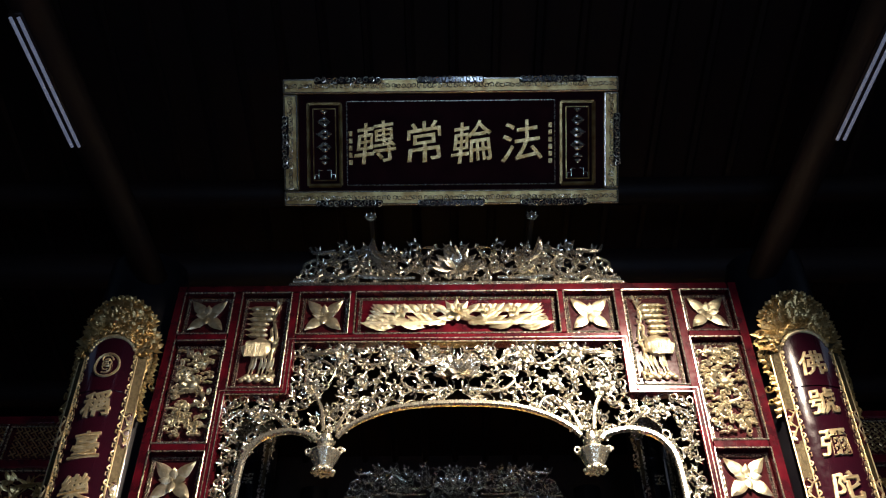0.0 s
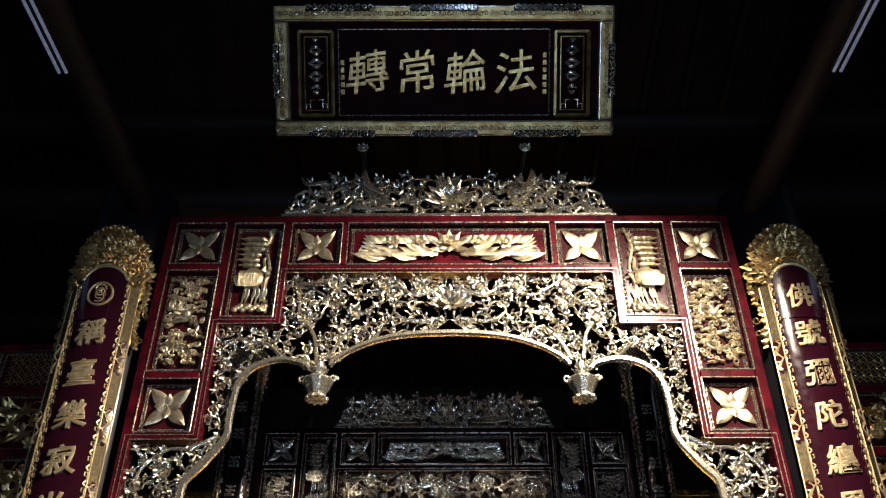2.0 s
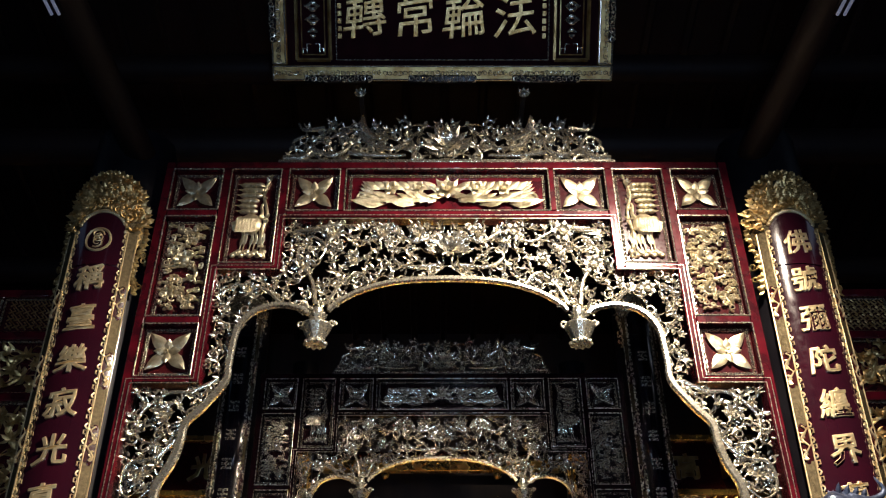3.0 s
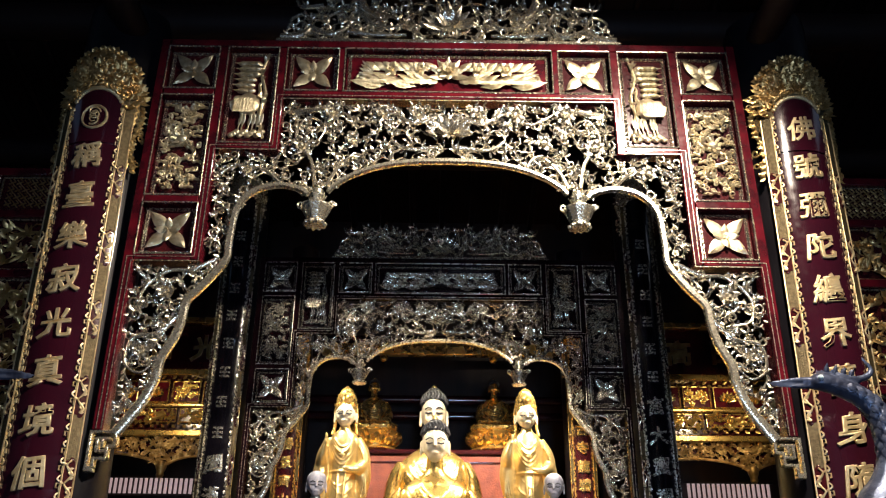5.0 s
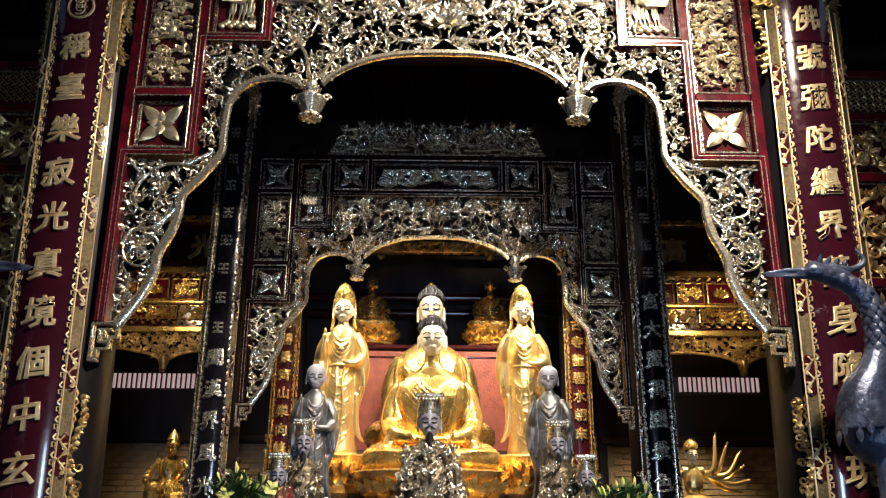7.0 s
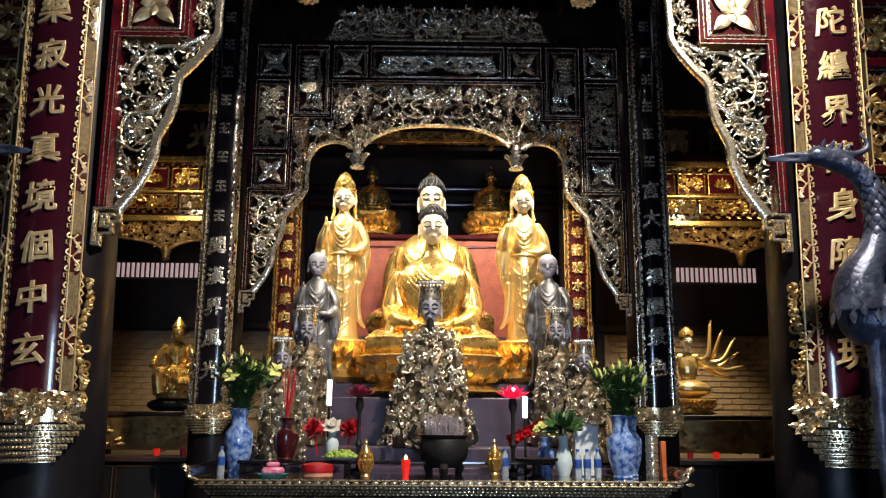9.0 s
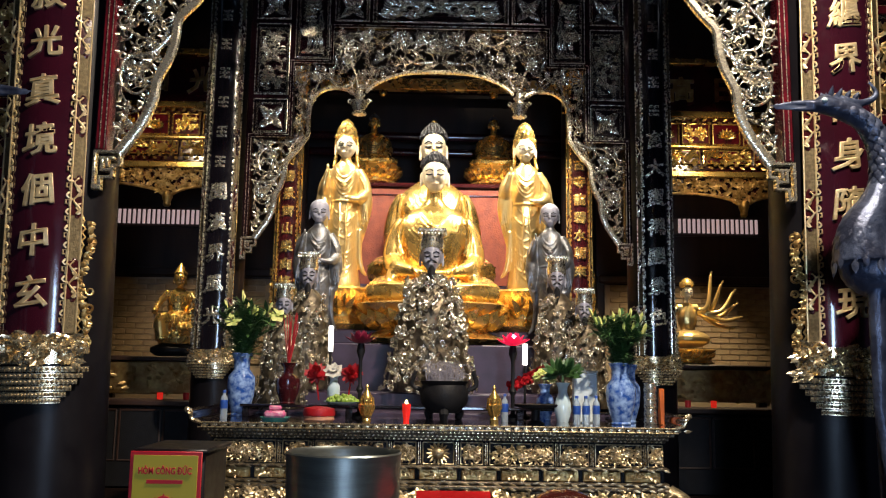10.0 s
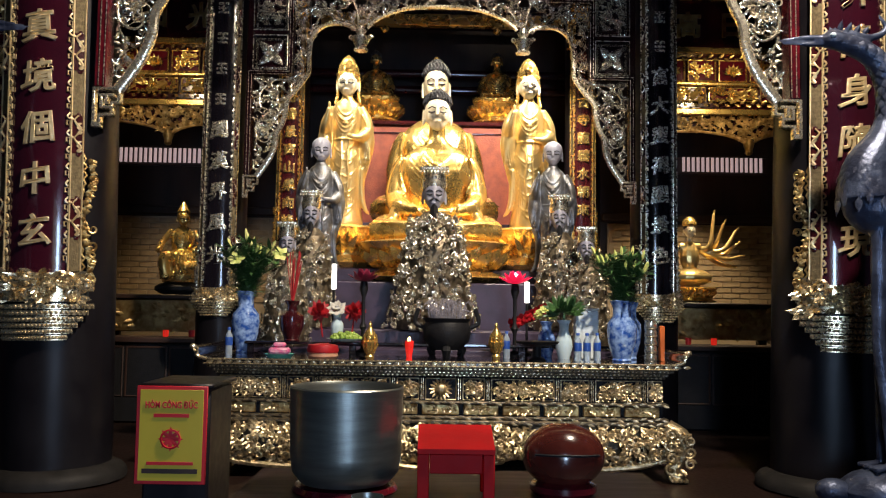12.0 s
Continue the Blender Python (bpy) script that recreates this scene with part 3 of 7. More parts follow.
def relief_long(x0, x1, z0, z1, y, rng):
    """A blossom between two long sprays of feathered leaves with curled ends."""
    acc = Acc()
    cx, cz, w, h = (x0 + x1) / 2, (z0 + z1) / 2, (x1 - x0) / 2, (z1 - z0) / 2
    half = Acc()
    for i in range(13):
        u = 0.12 + 0.055 * i
        half.petal((cx - w * u, y, cz - h * 0.55 + h * 0.25 * math.sin(i)), (-1.0, -0.1, 0.30 - 0.02 * i), (0, -1, 0.3), 0.24, 0.10, 0.1, 0.3, 4)
        half.petal((cx - w * u, y - 0.005, cz - h * 0.35), (-1.0, -0.1, -0.22), (0, -1, 0.3), 0.24, 0.085, 0.05, 0.35, 4)
    for u in (0.32, 0.62):
        half.flower((cx - w * u, y - 0.03, cz + 0.03), (0, -1, -0.1), 0.085, 6, 2)
    for q in range(5):
        half.petal((cx - w * 0.80, y - 0.01, cz + 0.02 - 0.02 * q), (-0.9, -0.1, 0.75 - 0.2 * q), (0, -1, 0), 0.15, 0.045, 0.1, 0.35, 4)
    scroll(half, cx - w * 0.93, y, cz - h * 0.35, 0.055, 0.5, 1.3, 0.014)
    for q in range(8):
        half.petal((cx - w * (0.1 + 0.09 * q), y - 0.01, cz + h * 0.15), (-0.9, -0.1, 0.5), (0, -1, 0), 0.16, 0.08, 0.1, 0.3, 3)
        half.petal((cx - w * (0.12 + 0.09 * q), y - 0.005, cz - h * 0.2), (-0.6, -0.1, -0.8), (0, -1, 0), 0.13, 0.07, 0.1, 0.3, 3)
    off = cx
    half.v = [(p[0] - off, p[1], p[2]) for p in half.v]
    half.mirrored()
    half.v = [(p[0] + off, p[1], p[2]) for p in half.v]
    acc.merge(half)
    acc.flower((cx, y - 0.03, cz + 0.02), (0, -1, 0), 0.12, 8, 3)
    for q in range(7):
        a = math.radians(-10 + 200 * q / 6)
        acc.petal((cx, y - 0.01, cz - 0.03), (math.cos(a), -0.1, math.sin(a)), (0, -1, 0), 0.2, 0.07, 0.1, 0.3, 4)
    return acc


RIM_MID = [(-1.03, 5.03), (-0.97, 5.10), (-0.80, 5.21), (-0.55, 5.30), (-0.28, 5.34), (0.0, 5.35)]
RIM_SIDE = [(-1.20, 5.00), (-1.26, 5.05), (-1.45, 5.09), (-1.66, 5.03), (-1.79, 4.86), (-1.82, 4.55), (-1.83, 4.38), (-1.98, 4.16), (-2.10, 4.02), (-2.12, 3.86),
            (-2.16, 3.70), (-2.24, 3.53), (-2.26, 3.37), (-2.32, 3.21), (-2.40, 3.08), (-2.50, 2.94)]


def ribbon(acc, pts, w0, w1, y0, y1):
    """A flat carved band along a line of (x, z): w0 to w1 wide, from y0 to y1 deep, with a crowned face."""
    line = [Vector((p.x, p.y)) for p in curve_pts([(x, z, 0) for x, z in pts], 5)]
    k = len(line)
    verts, faces = [], []
    for i, p in enumerate(line):
        d = (line[min(i + 1, k - 1)] - line[max(i - 1, 0)]).normalized()
        nx, nz = -d.y, d.x
        w = (w0 + (w1 - w0) * i / (k - 1)) / 2
        for o, yy in ((-w, y1), (-w, y0 + 0.012), (-w * 0.6, y0), (w * 0.6, y0), (w, y0 + 0.012), (w, y1)):
            verts.append((p.x + nx * o, yy, p.y + nz * o))
    for i in range(k - 1):
        for j in range(6):
            a, b = i * 6 + j, i * 6 + (j + 1) % 6
            faces.append((a, b, b + 6, a + 6))
    faces += [tuple(range(6)), tuple((k - 1) * 6 + j for j in range(5, -1, -1))]
    acc.add(verts, faces)


def build_gate():
    g = thing("carved_gate", "red lacquered temple gate screen with gilt carved panels and openwork arch", "gate screen", (0, 6.4, 0), "carved gates")
    rng = random.Random(7)

    def member(name, x0, x1, z0, z1):
        part(name, Acc().box(x0, x1, -0.05, 0.10, z0, z1, 0.008), RED, g)

    for s in (-1, 1):
        def sp(a, b):
            return (a, b) if s < 0 else (-b, -a)
        for n_, a, b, z0, z1 in (("stile", -2.67, -2.585, 2.96, 6.62), ("stile", -2.115, -2.035, 4.37, 6.535), ("stile", -1.565, -1.49, 5.44, 6.535),
                                 ("stile", -1.01, -0.955, 6.06, 6.535), ("rail", -2.58, -2.12, 6.0, 6.07), ("rail", -2.58, -2.12, 4.9, 4.97),
                                 ("rail", -2.58, -2.12, 4.365, 4.42), ("rail", -2.03, -1.57, 5.44, 5.5)):
            member(n_, *sp(a, b), z0, z1)
        # recessed panels with beading, key fret and relief
        for kind, a, b, z0, z1 in (("flower", -2.58, -2.12, 6.075, 6.53), ("cloud", -2.58, -2.12, 4.975, 5.995), ("flower", -2.58, -2.12, 4.425, 4.895),
                                   ("bird", -2.03, -1.57, 5.505, 6.53), ("flower", -1.485, -1.015, 6.065, 6.53)):
            x0, x1 = sp(a, b)
            p = part("panel", Acc().box(x0, x1, 0.03, 0.06, z0, z1, 0.004), RED_DARK, g)
            bd = Acc()
            rect_line(bd, x0 - 0.004, x1 + 0.004, z0 - 0.004, z1 + 0.004, -0.052, 0.0065)
            part("beading", bd, GILT_RIM, p)
            fr = Acc()
            fret(fr, x0 + 0.012, x1 - 0.012, z0 + 0.012, z1 - 0.012, 0.022)
            part("key_fret", fr, GILT, p)
            rl = (relief_flower(x0 + 0.03, x1 - 0.03, z0 + 0.03, z1 - 0.03, 0.012) if kind == "flower" else
                  relief_cloud(x0 + 0.05, x1 - 0.05, z0 + 0.05, z1 - 0.05, 0.012, rng) if kind == "cloud" else
                  relief_bird(x0 + 0.05, x1 - 0.05, z0 + 0.05, z1 - 0.05, 0.012, rng))
            if kind == "bird" and s > 0:
                rl.v = [(x0 + x1 - q[0], q[1], q[2]) for q in rl.v]
            part("relief", rl, GILT_SOFT, p, {"flower": "gilt four-petalled flower", "cloud": "gilt dragon among clouds", "bird": "gilt crane under a pine"}[kind])
        # hanging flower-basket boss
        px = s * 1.12
        bs = Acc()
        bs.lathe([(0.075, 4.71), (0.085, 4.735), (0.07, 4.75), (0.13, 4.87), (0.14, 4.89), (0.12, 4.905), (0.05, 4.93), (0.05, 5.06)], (px, -0.01, 0), 10)
        for i in range(10):
            a = i * 0.628
            bs.petal((px, -0.01, 4.90), (math.cos(a), math.sin(a), 0.9), (0, 0, 1), 0.15, 0.075, 0.15, 0.3, 4)
            bs.ball((px + 0.085 * math.cos(a), -0.01 + 0.085 * math.sin(a), 4.725), 0.022, 6, 4)
        for q in (-1, 1):
            scroll(bs, px + q * 0.13, -0.01, 4.90, 0.04, 0, 1.2, 0.014, q)
        part("pendant", remeshed(bs, 0.007, 1), GILT_RIM, g, "gilt flower-basket pendant")
        # key-shaped foot
        kf = Acc()
        a, b = sp(-2.67, -2.48)
        for q in (((0, 1), (1, 1)), ((0, 0), (0, 1)), ((1, 0.62), (1, 1)), ((0.25, 0.82), (0.75, 0.82)), ((0.72, 0.62), (1, 0.62)), ((0.3, 0.82), (0.3, 0.5)),
                  ((0.5, 0.82), (0.5, 0.62)), ((0.3, 0.5), (0.72, 0.5)), ((0.72, 0.62), (0.72, 0.3)), ((0.25, 0.3), (0.72, 0.3)), ((0.25, 0.3), (0.25, 0.06)), ((0, 0), (0.25, 0.06))):
            (u0, v0), (u1, v1) = [((1 - u) if s > 0 else u, v) for u, v in q]
            xa, xb, za, zb = a + (b - a) * min(u0, u1), a + (b - a) * max(u0, u1), 2.665 + 0.285 * min(v0, v1), 2.665 + 0.285 * max(v0, v1)
            kf.box(xa - 0.011, xb + 0.011, -0.045, 0.02, za - 0.011, zb + 0.011, 0.004)
        part("key_foot", kf, GILT_RIM, g, "pale gilt key-fret foot")
    member("rail", -2.58, 2.58, 6.54, 6.62)
    member("rail", -1.485, 1.485, 5.985, 6.055)
    p = part("panel", Acc().box(-0.95, 0.95, 0.03, 0.06, 6.06, 6.53, 0.004), RED, g)
    bd = Acc()
    rect_line(bd, -0.954, 0.954, 6.058, 6.536, -0.052, 0.0065)
    part("beading", bd, GILT_RIM, p)
    fr = Acc()
    fret(fr, -0.935, 0.935, 6.075, 6.52, 0.022)
    part("key_fret", fr, GILT, p)
    part("relief", relief_long(-0.86, 0.86, 6.11, 6.49, 0.012, rng), GILT_SOFT, p, "gilt blossom between long leaf sprays")
    # thin gilt line that follows the stepped frame
    for s in (-1, 1):
        ln = Acc()
        for off in (0.012, 0.05):
            path = [(0, 5.985 + off - 0.03), (1.49 + off, 5.985 + off - 0.03), (1.49 + off, 5.44 + off - 0.02), (2.035 + off, 5.44 + off - 0.02), (2.035 + off, 4.365 + off - 0.02), (2.585 + off, 4.365 + off - 0.02), (2.585 + off, 2.97)]
            for (xa, za), (xb, zb) in zip(path, path[1:]):
                ln.tube([(s * xa, -0.052, za), (s * xb, -0.052, zb)], 0.0045, 4)
        part("gilt_line", ln, GILT_RIM, g)
    # openwork arch
    poly = [(0.0, 5.97), (-1.48, 5.97), (-1.48, 5.43), (-2.03, 5.43), (-2.03, 4.36), (-2.57, 4.36), (-2.57, 3.5), (-2.53, 2.98)] + RIM_SIDE[::-1] + RIM_MID
    half = vine_work(poly, rng, 0.090, 0.0078, 0.80, 0.36, 0.30, 0.02)
    # bold branches that follow the arch
    for line in ([(-1.05, 5.1), (-0.95, 5.3), (-0.8, 5.42), (-0.7, 5.32), (-0.78, 5.24)], [(-1.15, 5.1), (-1.2, 5.35), (-1.35, 5.6), (-1.25, 5.8), (-1.1, 5.7), (-1.15, 5.55)],
                 [(-1.45, 5.12), (-1.6, 5.25), (-1.85, 5.3), (-1.98, 5.2)], [(-1.9, 4.4), (-2.1, 4.3), (-2.3, 4.28), (-2.48, 4.1), (-2.45, 3.9), (-2.25, 3.85)],
                 [(-2.15, 3.9), (-2.3, 3.75), (-2.5, 3.7), (-2.52, 3.5), (-2.4, 3.42), (-2.3, 3.5)], [(-0.05, 5.85), (-0.3, 5.75), (-0.5, 5.85), (-0.75, 5.75), (-1.0, 5.88), (-1.3, 5.9)],
                 [(-0.1, 5.5), (-0.35, 5.48), (-0.5, 5.58), (-0.42, 5.68), (-0.32, 5.6)]):
        pts = curve_pts([(x, 0.0, z) for x, z in line], 5)
        half.tube(pts, [0.021 - 0.013 * i / len(pts) for i in range(len(pts))], 7)
    for x, z, R in ((-0.28, 5.83, 0.085), (-0.60, 5.84, 0.095), (-1.05, 5.85, 0.11), (-1.3, 5.5, 0.10), (-0.85, 5.55, 0.08), (-1.75, 5.25, 0.08), (-2.3, 4.1, 0.09), (-2.42, 3.6, 0.09)):
        half.flower((x, -0.015, z), (0, -1, -0.15), R, 7, 3)
    for q in range(7):
        half.petal((-1.42, 0.0, 5.88 - 0.01 * q), (0.5 + 0.12 * q, -0.1, -0.1 + 0.04 * q), (0, -1, 0), 0.32, 0.04, 0.1, 0.3, 4)
    half.mirrored()
    lotus(half, (0, -0.02, 5.66), 0.2)
    op = part("openwork", half, GILT, g, "pierced gilt carving of lotus, birds and vines")
    tagged(op, kind="stuff")
    rim = Acc()
    ribbon(rim, RIM_MID, 0.035, 0.05, -0.05, 0.0)
    ribbon(rim, RIM_SIDE, 0.04, 0.08, -0.05, 0.0)
    rim.mirrored()
    part("arch_rim", rim, GILT_RIM, g, "smooth pale gilt rim along the arch")
    # crest
    poly = [(0.0, 7.10), (-0.55, 7.08), (-1.1, 7.10), (-1.47, 7.08), (-1.36, 6.96), (-1.5, 6.88), (-1.5, 6.74), (-1.62, 6.67), (0.0, 6.67)]
    crest = vine_work(poly, random.Random(11), 0.11, 0.014, 0.85, 0.6, 0.12, 0.01)
    for line in ([(-1.58, 6.69), (-1.4, 6.7), (-1.3, 6.8), (-1.38, 6.92), (-1.5, 6.86), (-1.44, 6.78)], [(-1.3, 6.78), (-1.1, 6.72), (-0.95, 6.82), (-1.02, 6.96), (-1.15, 6.9)],
                 [(-1.2, 7.02), (-1.4, 7.0), (-1.46, 7.07)], [(-0.85, 6.95), (-0.7, 6.82), (-0.5, 6.8), (-0.35, 6.9)], [(-0.95, 6.75), (-0.7, 6.72), (-0.4, 6.72)]):
        pts = curve_pts([(x, -0.015, z) for x, z in line], 5)
        crest.tube(pts, [0.027 - 0.014 * i / len(pts) for i in range(len(pts))], 7)
    for q in range(9):
        crest.petal((-0.62 - 0.02 * q, -0.02, 6.88), (-0.9 + 0.09 * q, -0.1, 0.35 + 0.08 * q), (0, -1, 0), 0.27, 0.045, 0.1, 0.3, 4)
    crest.mirrored()
    lotus(crest, (0, -0.02, 6.83), 0.24)
    crest.v = [(x, y, 6.665 + (z - 6.665) * 1.12) for x, y, z in crest.v]
    crest.box(-1.62, 1.62, -0.04, 0.06, 6.622, 6.665, 0.01)
    cr = part("crest", crest, GILT, g, "pierced gilt crest with a lotus and phoenix scrolls")
    return g


gate = build_gate()
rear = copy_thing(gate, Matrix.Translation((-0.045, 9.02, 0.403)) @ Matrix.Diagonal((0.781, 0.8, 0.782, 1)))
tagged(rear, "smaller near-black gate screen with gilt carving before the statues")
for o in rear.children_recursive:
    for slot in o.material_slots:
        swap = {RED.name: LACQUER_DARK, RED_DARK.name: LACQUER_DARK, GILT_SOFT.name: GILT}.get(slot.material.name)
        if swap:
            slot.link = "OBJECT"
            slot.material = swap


# ---- columns and couplet boards ----
def column(x, y, r, h, label, group, lean=0.0):
    acc = Acc().lathe([(r * 1.0, 0), (r * 1.03, 0.3), (r * 1.02, 2.5), (r * 0.95, h)], (0, 0, 0), 40)
    t = thing("column", label, "column", (x, y, 0), group, "structure")
    t.matrix_basis = pose(x, y, 0, 0, lean, 0)
    part("shaft", acc, SHAFT_BLACK, t)
    part("stone_base", Acc().lathe([(r * 1.3, 0), (r * 1.3, 0.05), (r * 1.22, 0.09), (r * 1.08, 0.12), (r * 1.03, 0.125)], (0, 0, 0), 36), STONE, t, "dark stone drum base")
    return t


def curved_plate(acc, r0, r1, a0, a1, z0, z1, n=16, arch=0.0):
    """A plate bent round the column between two angles (0 faces the visitor), its top rounded by arch metres."""
    verts, faces = [], []
    for i in range(n + 1):
        a = a0 + (a1 - a0) * i / n
        u = 2 * i / n - 1
        top = z1 - arch * (1 - math.sqrt(max(0.0, 1 - u * u)))
        for r, z in ((r0, z0), (r1, z0), (r1, top), (r0, top)):
            verts.append((r * math.sin(a), -r * math.cos(a), z))
    for i in range(n):
        for j in range(4):
            p, q = i * 4 + j, i * 4 + (j + 1) % 4
            faces.append((p, q, q + 4, p + 4))
    faces += [(0, 1, 2, 3), tuple(n * 4 + j for j in (3, 2, 1, 0))]
    acc.add(verts, faces)


def bend(acc, R):
    """Bends flat work (x along, y outwards as minus) round the column."""
    acc.v = [((R - y) * math.sin(x / R), -(R - y) * math.cos(x / R), z) for x, y, z in acc.v]
    return acc


def couplet(x, y, R, zb, zt, chars, first, step, size, lacquer, gilt, label, group, lean=0.0):
    """A lacquered board that hugs a column, with carved borders, cap, basket foot and one raised character after another."""
    t = thing("couplet_board", label, "couplet board", (x, y, 0), group)
    t.matrix_basis = pose(x, y, 0, 0, lean, 0)
    rng = random.Random(int(100 * R) + len(chars))
    k = R / 0.45
    zf = zb + 0.50 * k
    half = 0.215 * k
    A = half / R
    zl = zt - 0.47 * k
    pl = Acc()
    curved_plate(pl, R - 0.03, R, -A * 1.55, A * 1.55, zf - 0.05, zl - 0.05, 24, 0.30 * k)
    part("board", pl, lacquer, t)
    # borders: key fret, long gilt strip with red dragon inlays, openwork wings at both ends
    n = max(1, int((zl - 0.25 * k - zf) / 0.62))
    for s in (-1, 1):
        st = Acc()
        curved_plate(st, R - 0.02, R + 0.016, s * A * 1.10, s * A * 1.46, zf, zl - 0.22 * k, 5)
        part("border_strip", st, STRIP, t)
        ln = Acc()
        for u in (1.09, 1.47):
            ln.tube([(s * half * u, -0.018, zf), (s * half * u, -0.018, zl - 0.2 * k)], 0.007, 5)
        part("strip_beading", bend(ln, R), gilt, t)
        for i in range(n):
            ins = Acc()
            z0 = zf + 0.22 + 0.62 * i
            curved_plate(ins, R, R + 0.020, s * A * 1.12, s * A * 1.44, z0 + 0.03, z0 + 0.31, 4)
            for e in (z0 + 0.03, z0 + 0.31):
                ins.ball((R * math.sin(s * A * 1.28), -R * math.cos(A * 1.28), e), (half * 0.15, 0.02, 0.035), 10, 6)
            ins = part("inlay", ins, RED_DARK, t, "red inlay with a small gilt dragon")
            wk = Acc()
            dr = curve_pts([(s * half * (1.28 + 0.10 * math.sin(q * 1.6)), -0.026, z0 + 0.04 + 0.034 * q) for q in range(9)], 3)
            wk.tube(dr, [0.009 * k + 0.003 * math.sin(q * 0.5) for q in range(len(dr))], 5)
            for q in range(0, len(dr) - 1, 3):
                wk.petal((dr[q].x, -0.026, dr[q].z), (s * (-1) ** q, -0.1, 0.4), (0, -1, 0), 0.035 * k, 0.02 * k, 0.2, 0.3, 3)
            part("dragon", bend(wk, R), gilt, ins)
        fr = Acc()
        z = zf + 0.06
        while z < zl - 0.3 * k:
            fr.tube([(s * half * 1.06, -0.010, z), (s * half * 1.06, -0.010, z + 0.05), (s * half * 0.95, -0.010, z + 0.05), (s * half * 0.95, -0.010, z + 0.02), (s * half * 1.01, -0.010, z + 0.02)], 0.007, 4)
            fr.tube(curve_pts([(s * half * 1.05, -0.010, z + 0.065), (s * half * 0.97, -0.012, z + 0.085), (s * half * 1.05, -0.010, z + 0.11)], 3), 0.009, 4)
            z += 0.125
        part("key_fret", bend(fr, R), gilt, t)
        for z0, z1 in ((zf - 0.12 * k, zf + 0.85 * k), (zl - 0.75 * k, zl + 0.02)):
            ed = Acc()
            z = z0
            while z < z1:
                o = half * (1.60 + 0.14 * math.sin(z * 9))
                for q in range(3):
                    a = rng.random() * 6.28
                    ed.petal((s * o, -0.005, z), (s * (0.5 + 0.5 * abs(math.cos(a))), -0.2, math.sin(a)), (0, -1, 0), 0.06 * k, 0.042 * k, 0.3, 0.4, 3)
                ed.ball((s * o * 1.04, -0.008, z + 0.01), 0.024 * k, 7, 5)
                if rng.random() < 0.5:
                    scroll(ed, s * half * 1.86, -0.005, z, 0.036 * k, rng.random() * 6, 1.2, 0.011 * k, s)
                ed.tube([(s * half * 1.50, 0, z - 0.005), (s * o * 0.94, -0.004, z + 0.03), (s * half * 1.50, 0, z + 0.068)], 0.010 * k, 4)
                z += 0.062 * k
            tagged(part("carved_wing", bend(ed, R), GILT_DARK if gilt is GILT_WARM else gilt, t, "openwork gilt edge of flowers and scrolls"), kind="stuff")
    # cap: a carved arch round the head of the board
    cap = Acc()
    curved_plate(cap, R - 0.02, R + 0.006, -A * 1.72, A * 1.72, zl - 0.30 * k, zt - 0.12 * k, 24, 0.40 * k)
    cut = Acc()
    curved_plate(cut, R - 0.02, R + 0.011, -A * 0.98, A * 0.98, zl - 0.55 * k, zl, 24, 0.20 * k)
    lip = Acc()
    for i in range(25):
        u = -1 + 2 * i / 24
        lip.ball((u * half * 1.0, -0.012, zl - 0.20 * k * (1 - math.sqrt(max(0, 1 - u * u)))), (0.022 * k, 0.016, 0.022 * k), 7, 5)
    bend(lip, R)
    orn = Acc()
    for i in range(30):
        u = -1 + 2 * i / 29
        z0 = zl + 0.02 - 0.20 * k * (1 - math.sqrt(max(0, 1 - u * u)))
        for q in range(5):
            v = (q + 0.5) / 5
            px, pz = u * half * (1.05 + 0.75 * v), z0 + (0.30 * k) * v * (1 - 0.5 * abs(u))
            a = math.pi / 2 - u * 1.2 + rng.uniform(-0.8, 0.8)
            orn.petal((px, -0.012, pz), (math.cos(a), -0.35, math.sin(a)), (0, -1, 0.2), rng.uniform(0.06, 0.10) * k, 0.05 * k, 0.3, 0.3, 3)
            if rng.random() < 0.35:
                scroll(orn, px, -0.02, pz, 0.038 * k, rng.random() * 6, 1.2, 0.013 * k, rng.choice((-1, 1)))
            orn.ball((px + rng.uniform(-0.02, 0.02), -0.014, pz), rng.uniform(0.014, 0.026) * k, 7, 5)
    for i in range(9):
        u = (i - 4) / 4
        orn.flower((u * half * 1.25, -0.03, zt - 0.09 * k - 0.16 * k * u * u), (0, -1, 0.1), 0.075 * k, 6, 2)
    bend(orn, R)
    cap = part("cap", cap, STRIP, t, "carved gilt crown of the board")
    tagged(part("cap_lip", lip, gilt, cap), kind="stuff")
    tagged(part("cap_carving", orn, GILT_SIDE if gilt is GILT_WARM else gilt, cap), kind="stuff")
    part("board_head", cut, lacquer, t)
    # basket foot, wider towards its top
    for i in range(6):
        ft = Acc()
        z0 = zb + 0.045 * k * i
        rr = R + 0.012 + 0.010 * i
        a_ = A * (1.12 + 0.15 * i)
        curved_plate(ft, R - 0.05, rr, -a_, a_, z0, z0 + 0.038 * k, 18)
        for j in range(24):
            a = a_ * (2 * (j + 0.5) / 24 - 1)
            ft.ball((rr * math.sin(a), -rr * math.cos(a), z0 + 0.019 * k), (0.016 * k, 0.012, 0.014 * k), 6, 4)
        part("basket_tier", ft, GILT_EDGE, t, "beaded pale gilt tier of the basket foot")
    cl = Acc()
